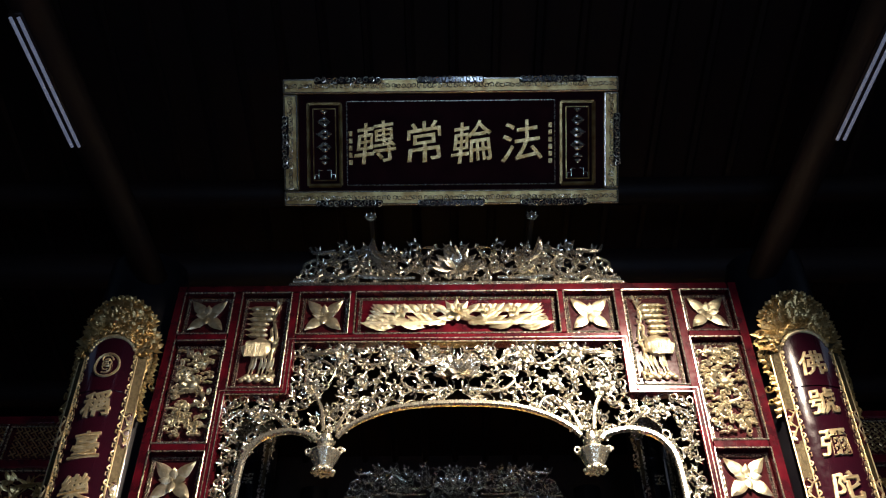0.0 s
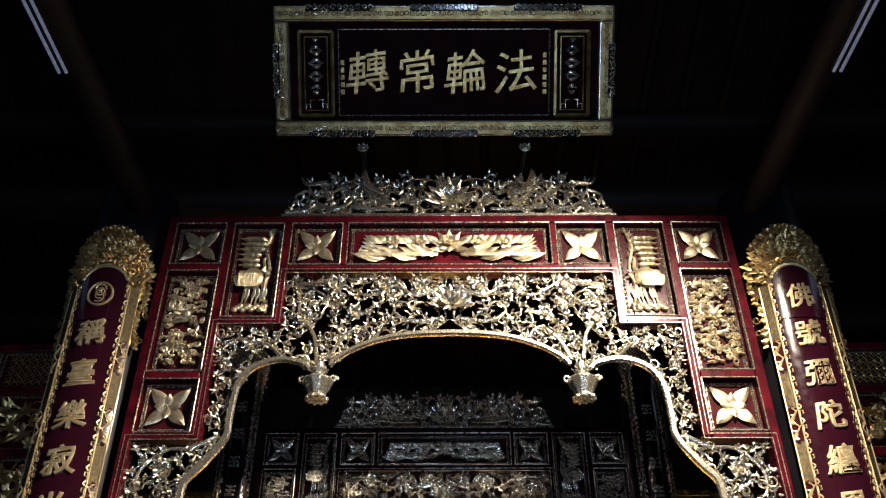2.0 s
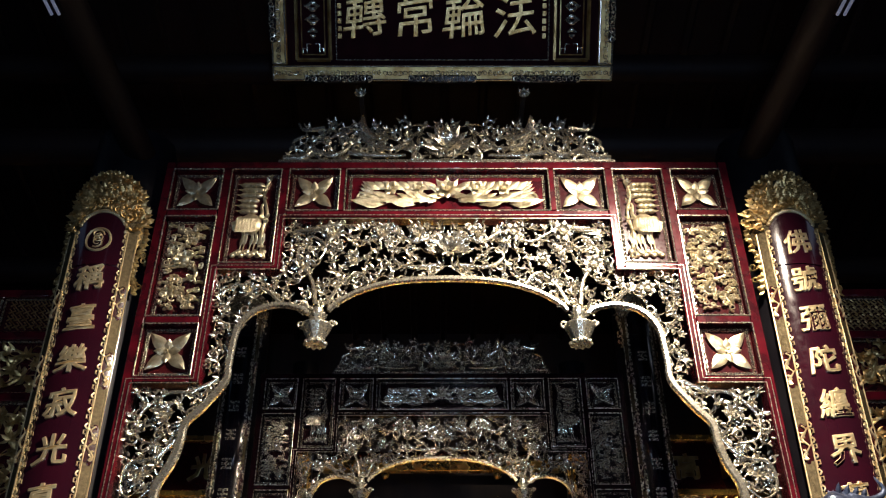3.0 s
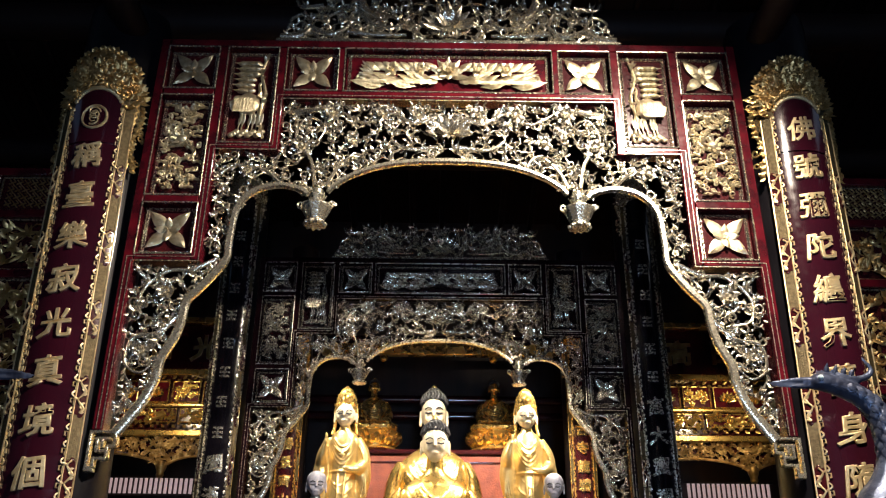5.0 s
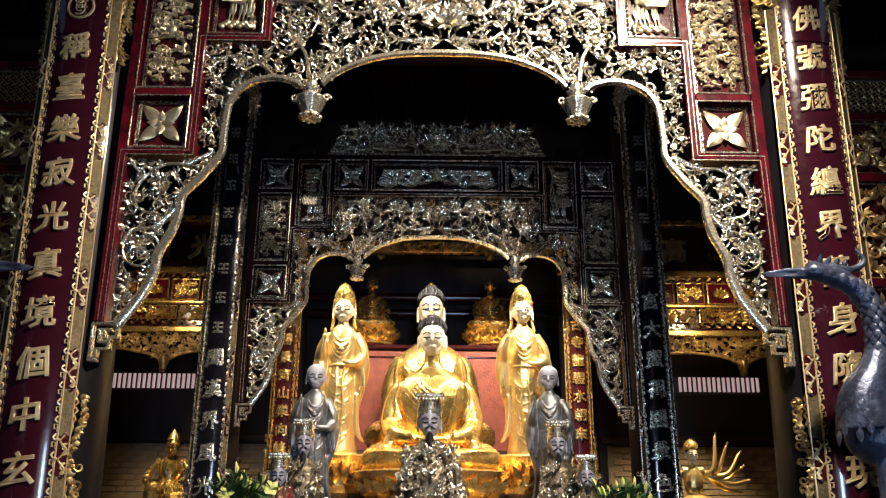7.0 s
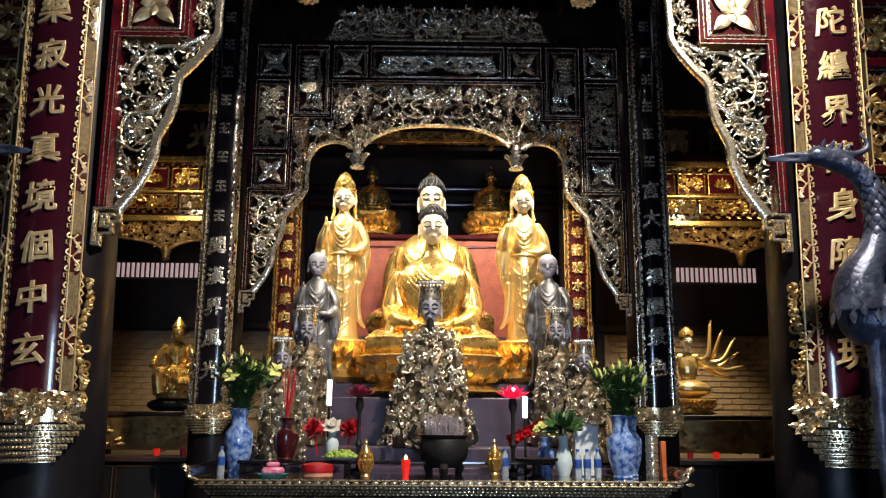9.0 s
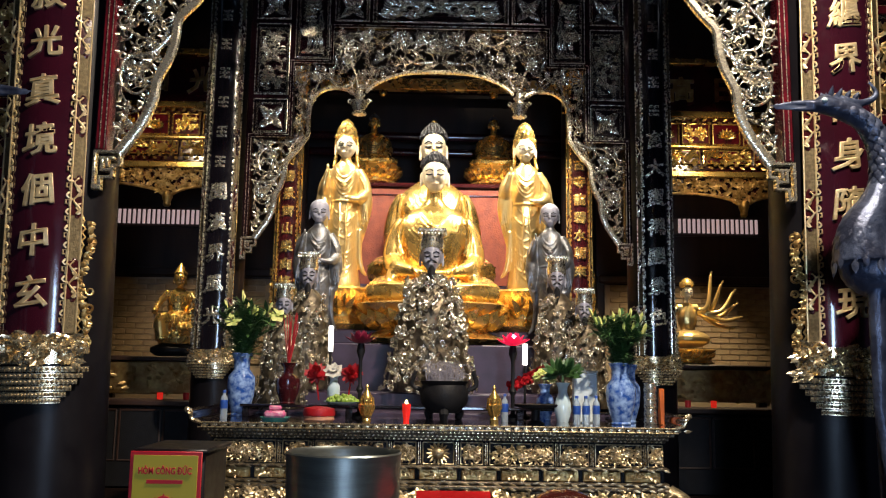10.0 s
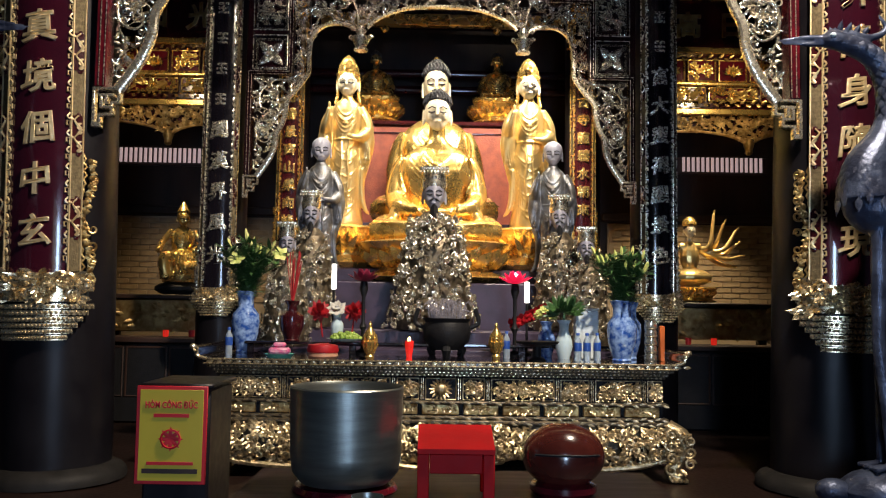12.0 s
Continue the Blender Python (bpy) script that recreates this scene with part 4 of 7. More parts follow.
    for i in range(46):
        x_, z_ = rng.uniform(-1.75, 1.75) * half, zf - 0.02 - rng.uniform(0, 0.20) * k
        if i % 2:
            scroll(cl, x_, -0.03, z_, 0.05 * k, rng.random() * 6, 1.2, 0.018 * k, rng.choice((-1, 1)))
        else:
            for q in range(4):
                a = rng.random() * 6.28
                cl.petal((x_, -0.03, z_), (math.cos(a), -0.5, math.sin(a)), (0, -1, 0), 0.10 * k, 0.05 * k, 0.3, 0.35, 3)
    bend(cl, R)
    curved_plate(cl, R - 0.04, R + 0.012, -A * 1.8, A * 1.8, zf - 0.22 * k, zf - 0.01, 18)
    part("cloud_band", cl, GILT_EDGE, t, "carved cloud band above the foot")
    for i, ch in enumerate(chars):
        z = first - step * i
        if ch == "*":
            sl = Acc()
            sl.tube([(0.105 * math.cos(q * 0.393), -0.012, z + 0.115 * math.sin(q * 0.393)) for q in range(17)], 0.012, 5)
            for q in range(3):
                scroll(sl, 0, -0.012, z + 0.045 - 0.04 * q, 0.05, q * 2.0, 1.3, 0.009, (-1) ** q)
            part("seal", bend(sl, R), gilt, t, "round gilt seal emblem")
        elif ch == "|":
            br = Acc()
            for q in (-1, 0, 1):
                curved_plate(br, R - 0.003, R + 0.010, -size * 0.27 / R, size * 0.27 / R, z + size * (0.24 * q - 0.06), z + size * (0.24 * q + 0.06), 6)
            curved_plate(br, R - 0.003, R + 0.008, -size * 0.05 / R, size * 0.05 / R, z - size * 0.3, z + size * 0.3, 3)
            part("character", br, gilt, t)
        else:
            writing("character", ch, size, gilt, t, (0, 0, z), 0.014, 0.0012, R)
    return t


for s in (-1, 1):
    column(s * 2.957, 6.66, 0.40, 7.0, "massive round dark lacquered temple column", "front columns", s * 1.2)
    column(-0.045 + s * 2.37, 9.35, 0.25, 7.0, "round black lacquered column beside the altar", "rear columns")
    column(s * 5.9, 6.6, 0.40, 7.0, "massive round dark lacquered temple column", "front columns")
    column(-0.08 + s * 1.85, 10.85, 0.2, 6.5, "slender dark lacquered column behind the altar", "back columns")
front_label = "curved maroon couplet board with raised gilt characters on a column"
couplet(-2.957, 6.66, 0.45, 1.06, 6.42, "*稱臺樂寂光真境個中玄", 5.65, 0.379, 0.25, BOARD, GILT_WARM, front_label, "front couplet boards", -1.2)
couplet(2.957, 6.66, 0.45, 1.06, 6.42, "佛號彌陀纏界萬身隨|現", 5.62, 0.3745, 0.25, BOARD, GILT_WARM, front_label, "front couplet boards", 1.2)
couplet(-2.415, 9.35, 0.28, 1.22, 6.75, "||||||||聞漢界風光", 5.888, 0.334, 0.20, BOARD_BLACK, GILT_RIM, "curved black couplet board with silvery raised characters", "rear couplet boards")
couplet(2.325, 9.35, 0.28, 1.22, 6.75, "||||||言大寶祠園景色", 5.839, 0.3245, 0.20, BOARD_BLACK, GILT_RIM, "curved black couplet board with silvery raised characters", "rear couplet boards")
couplet(-1.93, 10.85, 0.23, 1.9, 5.3, "奇勝景齊山樂向峰", 3.979, 0.2245, 0.155, RED_DARK, GOLD, "narrow red couplet board with gold characters behind the altar", "back couplet boards")
couplet(1.768, 10.85, 0.23, 1.9, 5.3, "古寺龍碧水朝來", 3.976, 0.229, 0.155, RED_DARK, GOLD, "narrow red couplet board with gold characters behind the altar", "back couplet boards")


# ---- name plaque ----
def build_plaque():
    t = thing("name_plaque", "tilted black plaque with carved gilt frame and four large characters", "plaque", (-0.043, 6.03, 7.356))
    t.matrix_basis = pose(-0.043, 6.03, 7.356, 42)
    W, H = 1.64, 1.24
    part("board", Acc().box(-W + 0.1, W - 0.1, 0.0, 0.06, 0.1, H - 0.1, 0.004), PLAQUE, t)
    for name_, box_ in (("frame_bar", (-W, W, 0.0, 0.15)), ("frame_bar", (-W, W, H - 0.15, H)), ("frame_bar", (-W, -W + 0.15, 0.153, H - 0.153)), ("frame_bar", (W - 0.15, W, 0.153, H - 0.153))):
        fb = part(name_, Acc().box(box_[0], box_[1], -0.045, 0.08, box_[2], box_[3], 0.012), GILT_DARK, t, "patterned gilt frame bar")
        cv = Acc()
        rng = random.Random(3)
        x0, x1, z0, z1 = box_
        rect_line(cv, x0 + 0.015, x1 - 0.015, z0 + 0.012, z1 - 0.012, -0.05, 0.009)
        n = int(max(x1 - x0, z1 - z0) / 0.05)
        for i in range(n):
            u = (i + 0.5) / n
            cx, cz = (x0 + (x1 - x0) * u, (z0 + z1) / 2) if x1 - x0 > z1 - z0 else ((x0 + x1) / 2, z0 + (z1 - z0) * u)
            scroll(cv, cx, -0.048, cz, 0.026, rng.random() * 6, 1.2, 0.0055, rng.choice((-1, 1)))
        part("frame_carving", cv, GILT, fb)
    # carved cartouches that break the outer edge
    for cx, cz, vert in ((-1.0, 0.02, 0), (0, 0.02, 0), (1.0, 0.02, 0), (-1.0, H - 0.02, 0), (0, H - 0.02, 0), (1.0, H - 0.02, 0), (-W + 0.02, H / 2, 1), (W - 0.02, H / 2, 1)):
        lx, lz = (0.035, 0.26) if vert else (0.33, 0.035)
        ct = part("cartouche", Acc().box(cx - lx, cx + lx, -0.06, 0.0, cz - lz, cz + lz, 0.012), BOARD_BLACK, t, "dark cartouche with silvery carving")
        cv = Acc()
        for i in range(11):
            u = -0.9 + 0.18 * i
            scroll(cv, cx + (0 if vert else lx * u), -0.064, cz + (lz * u if vert else 0), 0.03, i * 1.7, 1.2, 0.007, (-1) ** i)
        tagged(part("cartouche_carving", cv, GILT_RIM, ct), kind="stuff")
    ln = Acc()
    rect_line(ln, -1.02, 1.02, 0.2, H - 0.22, -0.004, 0.007)
    part("inner_line", ln, GILT_RIM, t)
    for s in (-1, 1):
        a, b = (-1.42, -1.06) if s < 0 else (1.06, 1.42)
        fr = Acc()
        for r_, g_ in ((0.02, 0.0), (0.007, 0.05)):
            rect_line(fr, a + g_ + 0.02, b - g_ - 0.02, 0.2 + g_, H - 0.24 - g_, -0.01, r_)
        p = part("side_panel", fr, GILT_DARK, t, "gilt framed side panel")
        cv = Acc()
        for i in range(9):
            z = 0.42 + 0.062 * i
            wv = 0.05 * math.sin(math.pi * (i + 0.6) / 9.2) + 0.015
            for q in (-1, 1):
                cv.petal(((a + b) / 2, -0.012, z), (q * 1.0, -0.2, 0.5 * (-1) ** i), (0, -1, 0), wv * 1.5, 0.03, 0.3, 0.3, 3)
            cv.ball(((a + b) / 2, -0.012, z), (wv * 0.6, 0.014, 0.024), 7, 5)
        for q in (-1, 1):
            for u, v in ((0.10, 0.29), (0.06, 0.33)):
                cv.tube([((a + b) / 2 + q * u, -0.008, 0.27), ((a + b) / 2 + q * u, -0.008, v + 0.02), ((a + b) / 2 + q * (u - 0.04), -0.008, v + 0.02)], 0.006, 4)
        tagged(part("side_ornament", cv, GILT, p), kind="stuff")
    for i, ch in enumerate("轉常輪法"):
        writing("character", ch, 0.43, GILT_SIDE, t, (-0.735 + 0.475 * i, -0.012, 0.62), 0.012, 0.0)
    for x, n in ((-0.985, 5), (0.975, 6)):
        for i in range(n):
            part("small_inscription", Acc().box(x - 0.02, x + 0.02, -0.01, 0.0, 0.40 + 0.07 * i, 0.45 + 0.07 * i, 0.003), GILT_DARK, t)
    return t


build_plaque()
for x in (-1.1, 1.0):
    solid("plaque_hanger", Acc().tube([(x, 5.47, 8.1), (x, 6.7, 8.24)], 0.012, 8), BLACK, "iron rod that ties the plaque to the purlin", "rod", "plaque hangers")
for x in (-0.84, 0.75):
    acc = Acc()
    for i in range(8):
        a = i * 0.785
        acc.petal((0, -0.02, 0), (math.cos(a), -0.3, math.sin(a)), (0, -1, 0), 0.10, 0.06, 0.2, 0.3, 3)
    acc.ball((0, -0.04, 0), (0.06, 0.05, 0.05), 8, 6)
    arm = Acc().box(-0.03, 0.03, -0.02, 0.62, -0.02, 0.02, 0.008)
    both = Acc()
    for k, a_ in enumerate((acc, arm)):
        n_ = len(both.v)
        both.v.extend(a_.v)
        both.f.extend([tuple(q + n_ for q in fc) for fc in a_.f])
        both.m.extend([k] * len(a_.f))
    solid("plaque_bracket", both, [GILT, BLACK], "small gilt lion-head bracket under the plaque", "bracket", "plaque brackets", m=pose(x, 6.15, 7.275) @ Matrix.Scale(0.75, 4))


# ---- statues ----
def joined(groups):
    """One mesh out of several forms, each with its own material slot."""
    acc = Acc()
    for i, a in enumerate(groups):
        n = len(acc.v)
        acc.v.extend(a.v)
        acc.f.extend([tuple(q + n for q in fc) for fc in a.f])
        acc.m.extend([i] * len(a.f))
    return acc


def head_forms(c, s, hair="curls"):
    """Face, hair and dark lines of a carved head of half-width 0.15 s round c."""
    x, y, z = c
    P = lambda a, b, d: (x + a * s, y + b * s, z + d * s)
    face = Acc()
    face.ball(P(0, 0, 0.015), (0.154 * s, 0.17 * s, 0.195 * s), 18, 12)
    face.ball(P(0, -0.06, -0.115), (0.095 * s, 0.10 * s, 0.09 * s), 12, 8)
    face.tube([P(0, -0.172, 0.02), P(0, -0.192, -0.055)], [0.012 * s, 0.024 * s], 6)
    for q in (-1, 1):
        face.tube([P(q * 0.158, 0.05, 0.05), P(q * 0.170, 0.05, -0.04), P(q * 0.164, 0.04, -0.12)], [0.022 * s, 0.017 * s, 0.020 * s], 6)
        face.ball(P(q * 0.065, -0.125, -0.06), (0.055 * s, 0.04 * s, 0.055 * s), 8, 6)
    face.tube([P(-0.035, -0.155, -0.115), P(0, -0.168, -0.118), P(0.035, -0.155, -0.115)], 0.013 * s, 6)
    face.tube([P(0, 0.04, -0.3), P(0, 0.03, -0.1)], [0.066 * s, 0.058 * s], 12)
    face = remeshed(face, 0.012 * s, 5)
    dark = Acc()
    for q in (-1, 1):
        dark.tube([P(q * 0.022, -0.178, 0.022), P(q * 0.065, -0.168, 0.042), P(q * 0.112, -0.135, 0.024)], 0.007 * s, 5)
        dark.tube([P(q * 0.028, -0.172, -0.016), P(q * 0.066, -0.172, -0.024), P(q * 0.102, -0.148, -0.014)], 0.0095 * s, 5)
    dark.tube([P(-0.03, -0.150, -0.112), P(0, -0.158, -0.115), P(0.03, -0.150, -0.112)], 0.006 * s, 5)
    hr = Acc()
    if hair == "curls":
        hr.ball(P(0, 0.035, 0.095), (0.158 * s, 0.175 * s, 0.145 * s), 18, 12)
        hr.ball(P(0, 0.02, 0.225), (0.085 * s, 0.085 * s, 0.065 * s), 12, 8)
        for i in range(9):
            t = 0.2 + 0.16 * i
            n = max(5, int(24 * math.sin(t)))
            for j in range(n):
                a = 2 * math.pi * (j + 0.5 * (i % 2)) / n
                p = (0.168 * math.sin(t) * math.cos(a), 0.035 + 0.18 * math.sin(t) * math.sin(a), 0.11 + 0.142 * math.cos(t))
                if p[1] > -0.08 or p[2] > 0.14:
                    hr.ball(P(*p), 0.016 * s, 6, 4)
        for j in range(9):
            hr.ball(P(0.06 * math.cos(j * 0.7), 0.02 + 0.06 * math.sin(j * 0.7), 0.255), 0.02 * s, 6, 4)
    elif hair == "bun":
        hr.ball(P(0, 0.03, 0.08), (0.168 * s, 0.172 * s, 0.155 * s), 16, 10)
    return face, hr, dark


def blend_row(rows, z):
    """Linear values between rows of (z, a, b, ...)."""
    if z <= rows[0][0]:
        return rows[0][1:]
    for p, q in zip(rows, rows[1:]):
        if z <= q[0]:
            u = (z - p[0]) / (q[0] - p[0])
            return [c + (d - c) * u for c, d in zip(p[1:], q[1:])]
    return rows[-1][1:]


def trunk(acc, rows, n=28, step=0.03):
    """An upright body: rows of (z, half-width, half-depth, y)."""
    z, rings = rows[0][0], []
    while z < rows[-1][0]:
        rings.append(z)
        z += step
    verts, faces = [], []
    for z in rings:
        w, d, y = blend_row(rows, z)
        verts += [(w * math.cos(6.28319 * j / n), y + d * math.sin(6.28319 * j / n), z) for j in range(n)]
    for i in range(len(rings) - 1):
        for j in range(n):
            p, q = i * n + j, i * n + (j + 1) % n
            faces.append((p, q, q + n, p + n))
    faces += [tuple(range(n - 1, -1, -1)), tuple((len(rings) - 1) * n + j for j in range(n))]
    acc.add(verts, faces)


def surface_fold(acc, rows, pts, r, lift=0.0):
    """A thin ridge of cloth laid on the front of a trunk along (x, z)."""
    line = []
    for x, z in pts:
        w, d, y = blend_row(rows, z)
        line.append((x, y - d * math.sqrt(max(0.02, 1 - (x / w) ** 2)) - lift + 0.004, z))
    k = len(line)
    acc.tube(line, [r * (0.35 + 0.65 * math.sin(math.pi * (i + 0.5) / k)) for i in range(k)], 6)


TORSO = [(0.12, 0.42, 0.30, 0.0), (0.32, 0.36, 0.26, -0.01), (0.6, 0.38, 0.25, -0.02), (0.80, 0.43, 0.24, -0.02), (0.93, 0.44, 0.21, 0.0), (1.02, 0.39, 0.18, 0.01),
         (1.09, 0.29, 0.15, 0.02), (1.15, 0.17, 0.12, 0.02), (1.22, 0.105, 0.10, 0.02), (1.40, 0.095, 0.09, 0.01)]


def seated_buddha(folds=9):
    b = Acc()
    trunk(b, TORSO)
    b.ball((0, -0.12, 0.13), (0.56, 0.40, 0.13), 20, 10)
    for q in (-1, 1):
        b.tube(curve_pts([(q * 0.14, 0.0, 0.19), (q * 0.46, -0.12, 0.19), (q * 0.70, -0.24, 0.15)], 4), [0.17, 0.17, 0.17, 0.165, 0.16, 0.155, 0.15, 0.14, 0.13], 12)
        b.tube(curve_pts([(q * 0.72, -0.25, 0.13), (q * 0.45, -0.46, 0.115), (-q * 0.06, -0.50, 0.13)], 4), [0.13, 0.13, 0.125, 0.12, 0.115, 0.11, 0.105, 0.10, 0.09], 12)
        b.tube(curve_pts([(q * 0.36, 0.02, 0.96), (q * 0.47, 0.0, 0.76), (q * 0.51, -0.06, 0.50)], 4), [0.11, 0.12, 0.125, 0.125, 0.125, 0.125, 0.13, 0.13, 0.12], 12)
        b.tube(curve_pts([(q * 0.51, -0.06, 0.49), (q * 0.40, -0.30, 0.37), (q * 0.12, -0.45, 0.31)], 4), [0.125, 0.125, 0.12, 0.115, 0.105, 0.09, 0.075, 0.06, 0.05], 12)
        b.tube(curve_pts([(q * 0.44, -0.20, 0.42), (q * 0.50, -0.32, 0.24), (q * 0.52, -0.40, 0.08)], 4), [0.10, 0.10, 0.095, 0.09, 0.08, 0.075, 0.07, 0.06, 0.05], 8)
    b.ball((0.02, -0.47, 0.315), (0.15, 0.085, 0.05), 12, 7)
    body = remeshed(b, 0.014, 9)
    f = Acc()
    # neckline and hanging folds across the chest
    for i in range(folds + 2):
        u = i / (folds + 1)
        zc, top, half = 0.86 - 0.44 * u, 1.06 - 0.26 * u, 0.21 + 0.15 * min(1, u * 2)
        x0 = 0.03 - 0.10 * u
        surface_fold(f, TORSO, [(x0 + half * (j / 9 - 1), zc + (top - zc) * abs(j / 9 - 1) ** 1.9) for j in range(19)], 0.019 if i < 2 else 0.013, 0.002)
    for i in range(4):
        surface_fold(f, TORSO, [(0.34 - 0.035 * i - 0.16 * j / 10, 1.02 - (0.5 - 0.04 * i) * j / 10) for j in range(11)], 0.012, 0.002)
    for q in (-1, 1):
        for i in range(6):
            f.tube(curve_pts([(q * (0.40 + 0.02 * i), -0.115 + 0.012 * i, 0.98 - 0.07 * i), (q * (0.44 + 0.012 * i), -0.125, 0.78 - 0.05 * i), (q * (0.36 + 0.03 * i), -0.165 - 0.02 * i, 0.56 - 0.02 * i)], 4), 0.013, 6)
            f.tube(curve_pts([(q * (0.80 - 0.03 * i), -0.30, 0.19 - 0.018 * i), (q * (0.52 - 0.03 * i), -0.555, 0.185 - 0.026 * i), (q * (0.08 + 0.02 * i), -0.592, 0.165 - 0.022 * i)], 5), 0.012, 6)
        for i in range(4):
            f.tube(curve_pts([(q * (0.52 - 0.08 * i), -0.16 - 0.07 * i, 0.52 - 0.03 * i), (q * (0.47 - 0.08 * i), -0.32 - 0.05 * i, 0.42 - 0.02 * i), (q * (0.40 - 0.07 * i), -0.36 - 0.04 * i, 0.30)], 4), 0.012, 6)
    body.merge(f)
    body = remeshed(body, 0.010, 2)
    face, hr, dark = head_forms((0, -0.02, 1.50), 1.04)
    # knob of gold on the hair
    knob = Acc().ball((0, 0.0, 1.79), (0.04, 0.04, 0.035), 10, 7)
    body.merge(knob)
    return joined([body, face, hr, dark])


ROBE = [(0.0, 0.25, 0.19, 0.0), (0.05, 0.27, 0.2, 0.0), (0.3, 0.225, 0.17, 0.0), (0.55, 0.225, 0.175, -0.01), (0.85, 0.24, 0.18, -0.01), (1.08, 0.21, 0.155, 0.0), (1.3, 0.225, 0.165, 0.0),
        (1.48, 0.235, 0.14, 0.0), (1.58, 0.18, 0.11, 0.0), (1.64, 0.09, 0.08, 0.0), (1.74, 0.065, 0.065, -0.01)]


def standing_figure(crown=True, arm=1):
    b = Acc()
    trunk(b, ROBE, 26, 0.025)
    for q in (-1, 1):
        b.tube(curve_pts([(q * 0.19, 0, 1.52), (q * 0.28, -0.01, 1.36), (q * 0.315, -0.04, 1.2)], 4), [0.075, 0.08, 0.085, 0.09, 0.095, 0.10, 0.10, 0.10, 0.095], 10)
        if q * arm > 0:
            b.tube(curve_pts([(q * 0.315, -0.05, 1.19), (q * 0.29, -0.16, 1.30), (q * 0.24, -0.21, 1.47)], 4), [0.09, 0.085, 0.08, 0.07, 0.06, 0.05, 0.042, 0.038, 0.035], 10)
            b.ball((q * 0.235, -0.215, 1.52), (0.03, 0.02, 0.055), 8, 6)
        else:
            b.tube(curve_pts([(q * 0.315, -0.05, 1.19), (q * 0.22, -0.18, 1.12), (q * 0.09, -0.23, 1.12)], 4), [0.09, 0.09, 0.085, 0.075, 0.065, 0.05, 0.042, 0.038, 0.035], 10)
            b.ball((q * 0.07, -0.235, 1.125), (0.05, 0.025, 0.03), 8, 6)
        # wide sleeve that hangs from the elbow and a trailing scarf
        b.tube(curve_pts([(q * 0.31, -0.05, 1.2), (q * 0.31, -0.06, 1.0), (q * 0.285, -0.05, 0.78), (q * 0.26, -0.04, 0.6)], 4), [0.10, 0.11, 0.115, 0.115, 0.11, 0.10, 0.09, 0.08, 0.07, 0.06, 0.05, 0.045, 0.035], 9, 0.8)
        b.tube(curve_pts([(q * 0.24, -0.06, 0.75), (q * 0.245, -0.06, 0.45), (q * 0.29, -0.05, 0.25), (q * 0.37, -0.04, 0.16)], 4), [0.05, 0.05, 0.05, 0.048, 0.046, 0.044, 0.042, 0.04, 0.038, 0.034, 0.03, 0.022, 0.012], 8)
    body = remeshed(b, 0.012, 7)
    f = Acc()
    for i in range(9):
        z, x0 = 1.02 - 0.10 * i, (0.03 if i % 2 else -0.03)
        half = 0.17
        surface_fold(f, ROBE, [(x0 + half * (j / 8 - 1), z - 0.10 + 0.15 * abs(j / 8 - 1) ** 1.8) for j in range(17)], 0.012, 0.002)
    for q in (-1, 1):
        for i in range(4):
            surface_fold(f, ROBE, [(q * (0.10 + 0.03 * i + 0.02 * math.sin(j * 0.5)), 0.95 - 0.075 * j) for j in range(13)], 0.010, 0.0)
            f.tube(curve_pts([(q * (0.23 + 0.02 * i), -0.10, 1.42 - 0.07 * i), (q * (0.31 + 0.012 * i), -0.13, 1.26 - 0.06 * i), (q * (0.30 + 0.02 * i), -0.14, 1.05 - 0.08 * i), (q * (0.27 + 0.015 * i), -0.12, 0.85 - 0.05 * i)], 4), 0.010, 6)
        surface_fold(f, ROBE, [(q * (0.05 + 0.008 * math.sin(j)), 1.16 - 0.07 * j) for j in range(15)], 0.015, 0.006)
    for i in range(5):
        surface_fold(f, ROBE, [(0.155 * (j / 7 - 1), 1.40 - 0.055 * i + 0.17 * abs(j / 7 - 1) ** 2) for j in range(15)], 0.011, 0.004)
    for i in range(13):
        x = -0.12 + 0.02 * i
        f.ball((x, -0.165, 1.33 + 5.5 * x * x), 0.014, 6, 4)
    surface_fold(f, ROBE, [(-0.19 + 0.0317 * j, 1.10) for j in range(13)], 0.018, 0.004)
    f.flower((0, -0.185, 1.30), (0, -1, 0), 0.05, 6, 2)
    body.merge(f)
    body = remeshed(body, 0.009, 2)
    face, hr, dark = head_forms((0, -0.02, 1.83), 0.82, "bun")
    top = Acc()
    if crown:
        top.lathe([(0.125, 1.94), (0.135, 1.99), (0.13, 2.04), (0.115, 2.09), (0.09, 2.13), (0.075, 2.17), (0.012, 2.22)], (0, 0.03, 0), 16)
        for i in range(9):
            a = math.radians(-170 + 20 * i)
            h = 0.20 - 0.022 * abs(i - 4)
            top.petal((0.125 * math.cos(a), 0.03 + 0.125 * math.sin(a), 1.95), (-math.cos(a) * 0.18, -math.sin(a) * 0.18, 1), (math.cos(a), math.sin(a), 0), h, 0.08, 0.12, 0.3, 4)
            top.ball((0.135 * math.cos(a), 0.03 + 0.135 * math.sin(a), 1.965), 0.018, 6, 4)
        top.petal((0, -0.10, 1.99), (0, 0.10, 1), (0, -1, 0), 0.18, 0.17, 0.05, 0.35, 5)
        top.flower((0, -0.12, 2.04), (0, -1, 0.2), 0.05, 6, 2)
        for q in (-1, 1):
            top.tube(curve_pts([(q * 0.115, 0.04, 2.0), (q * 0.135, 0.05, 1.85), (q * 0.13, 0.03, 1.70), (q * 0.15, 0.0, 1.58)], 4), 0.022, 8)
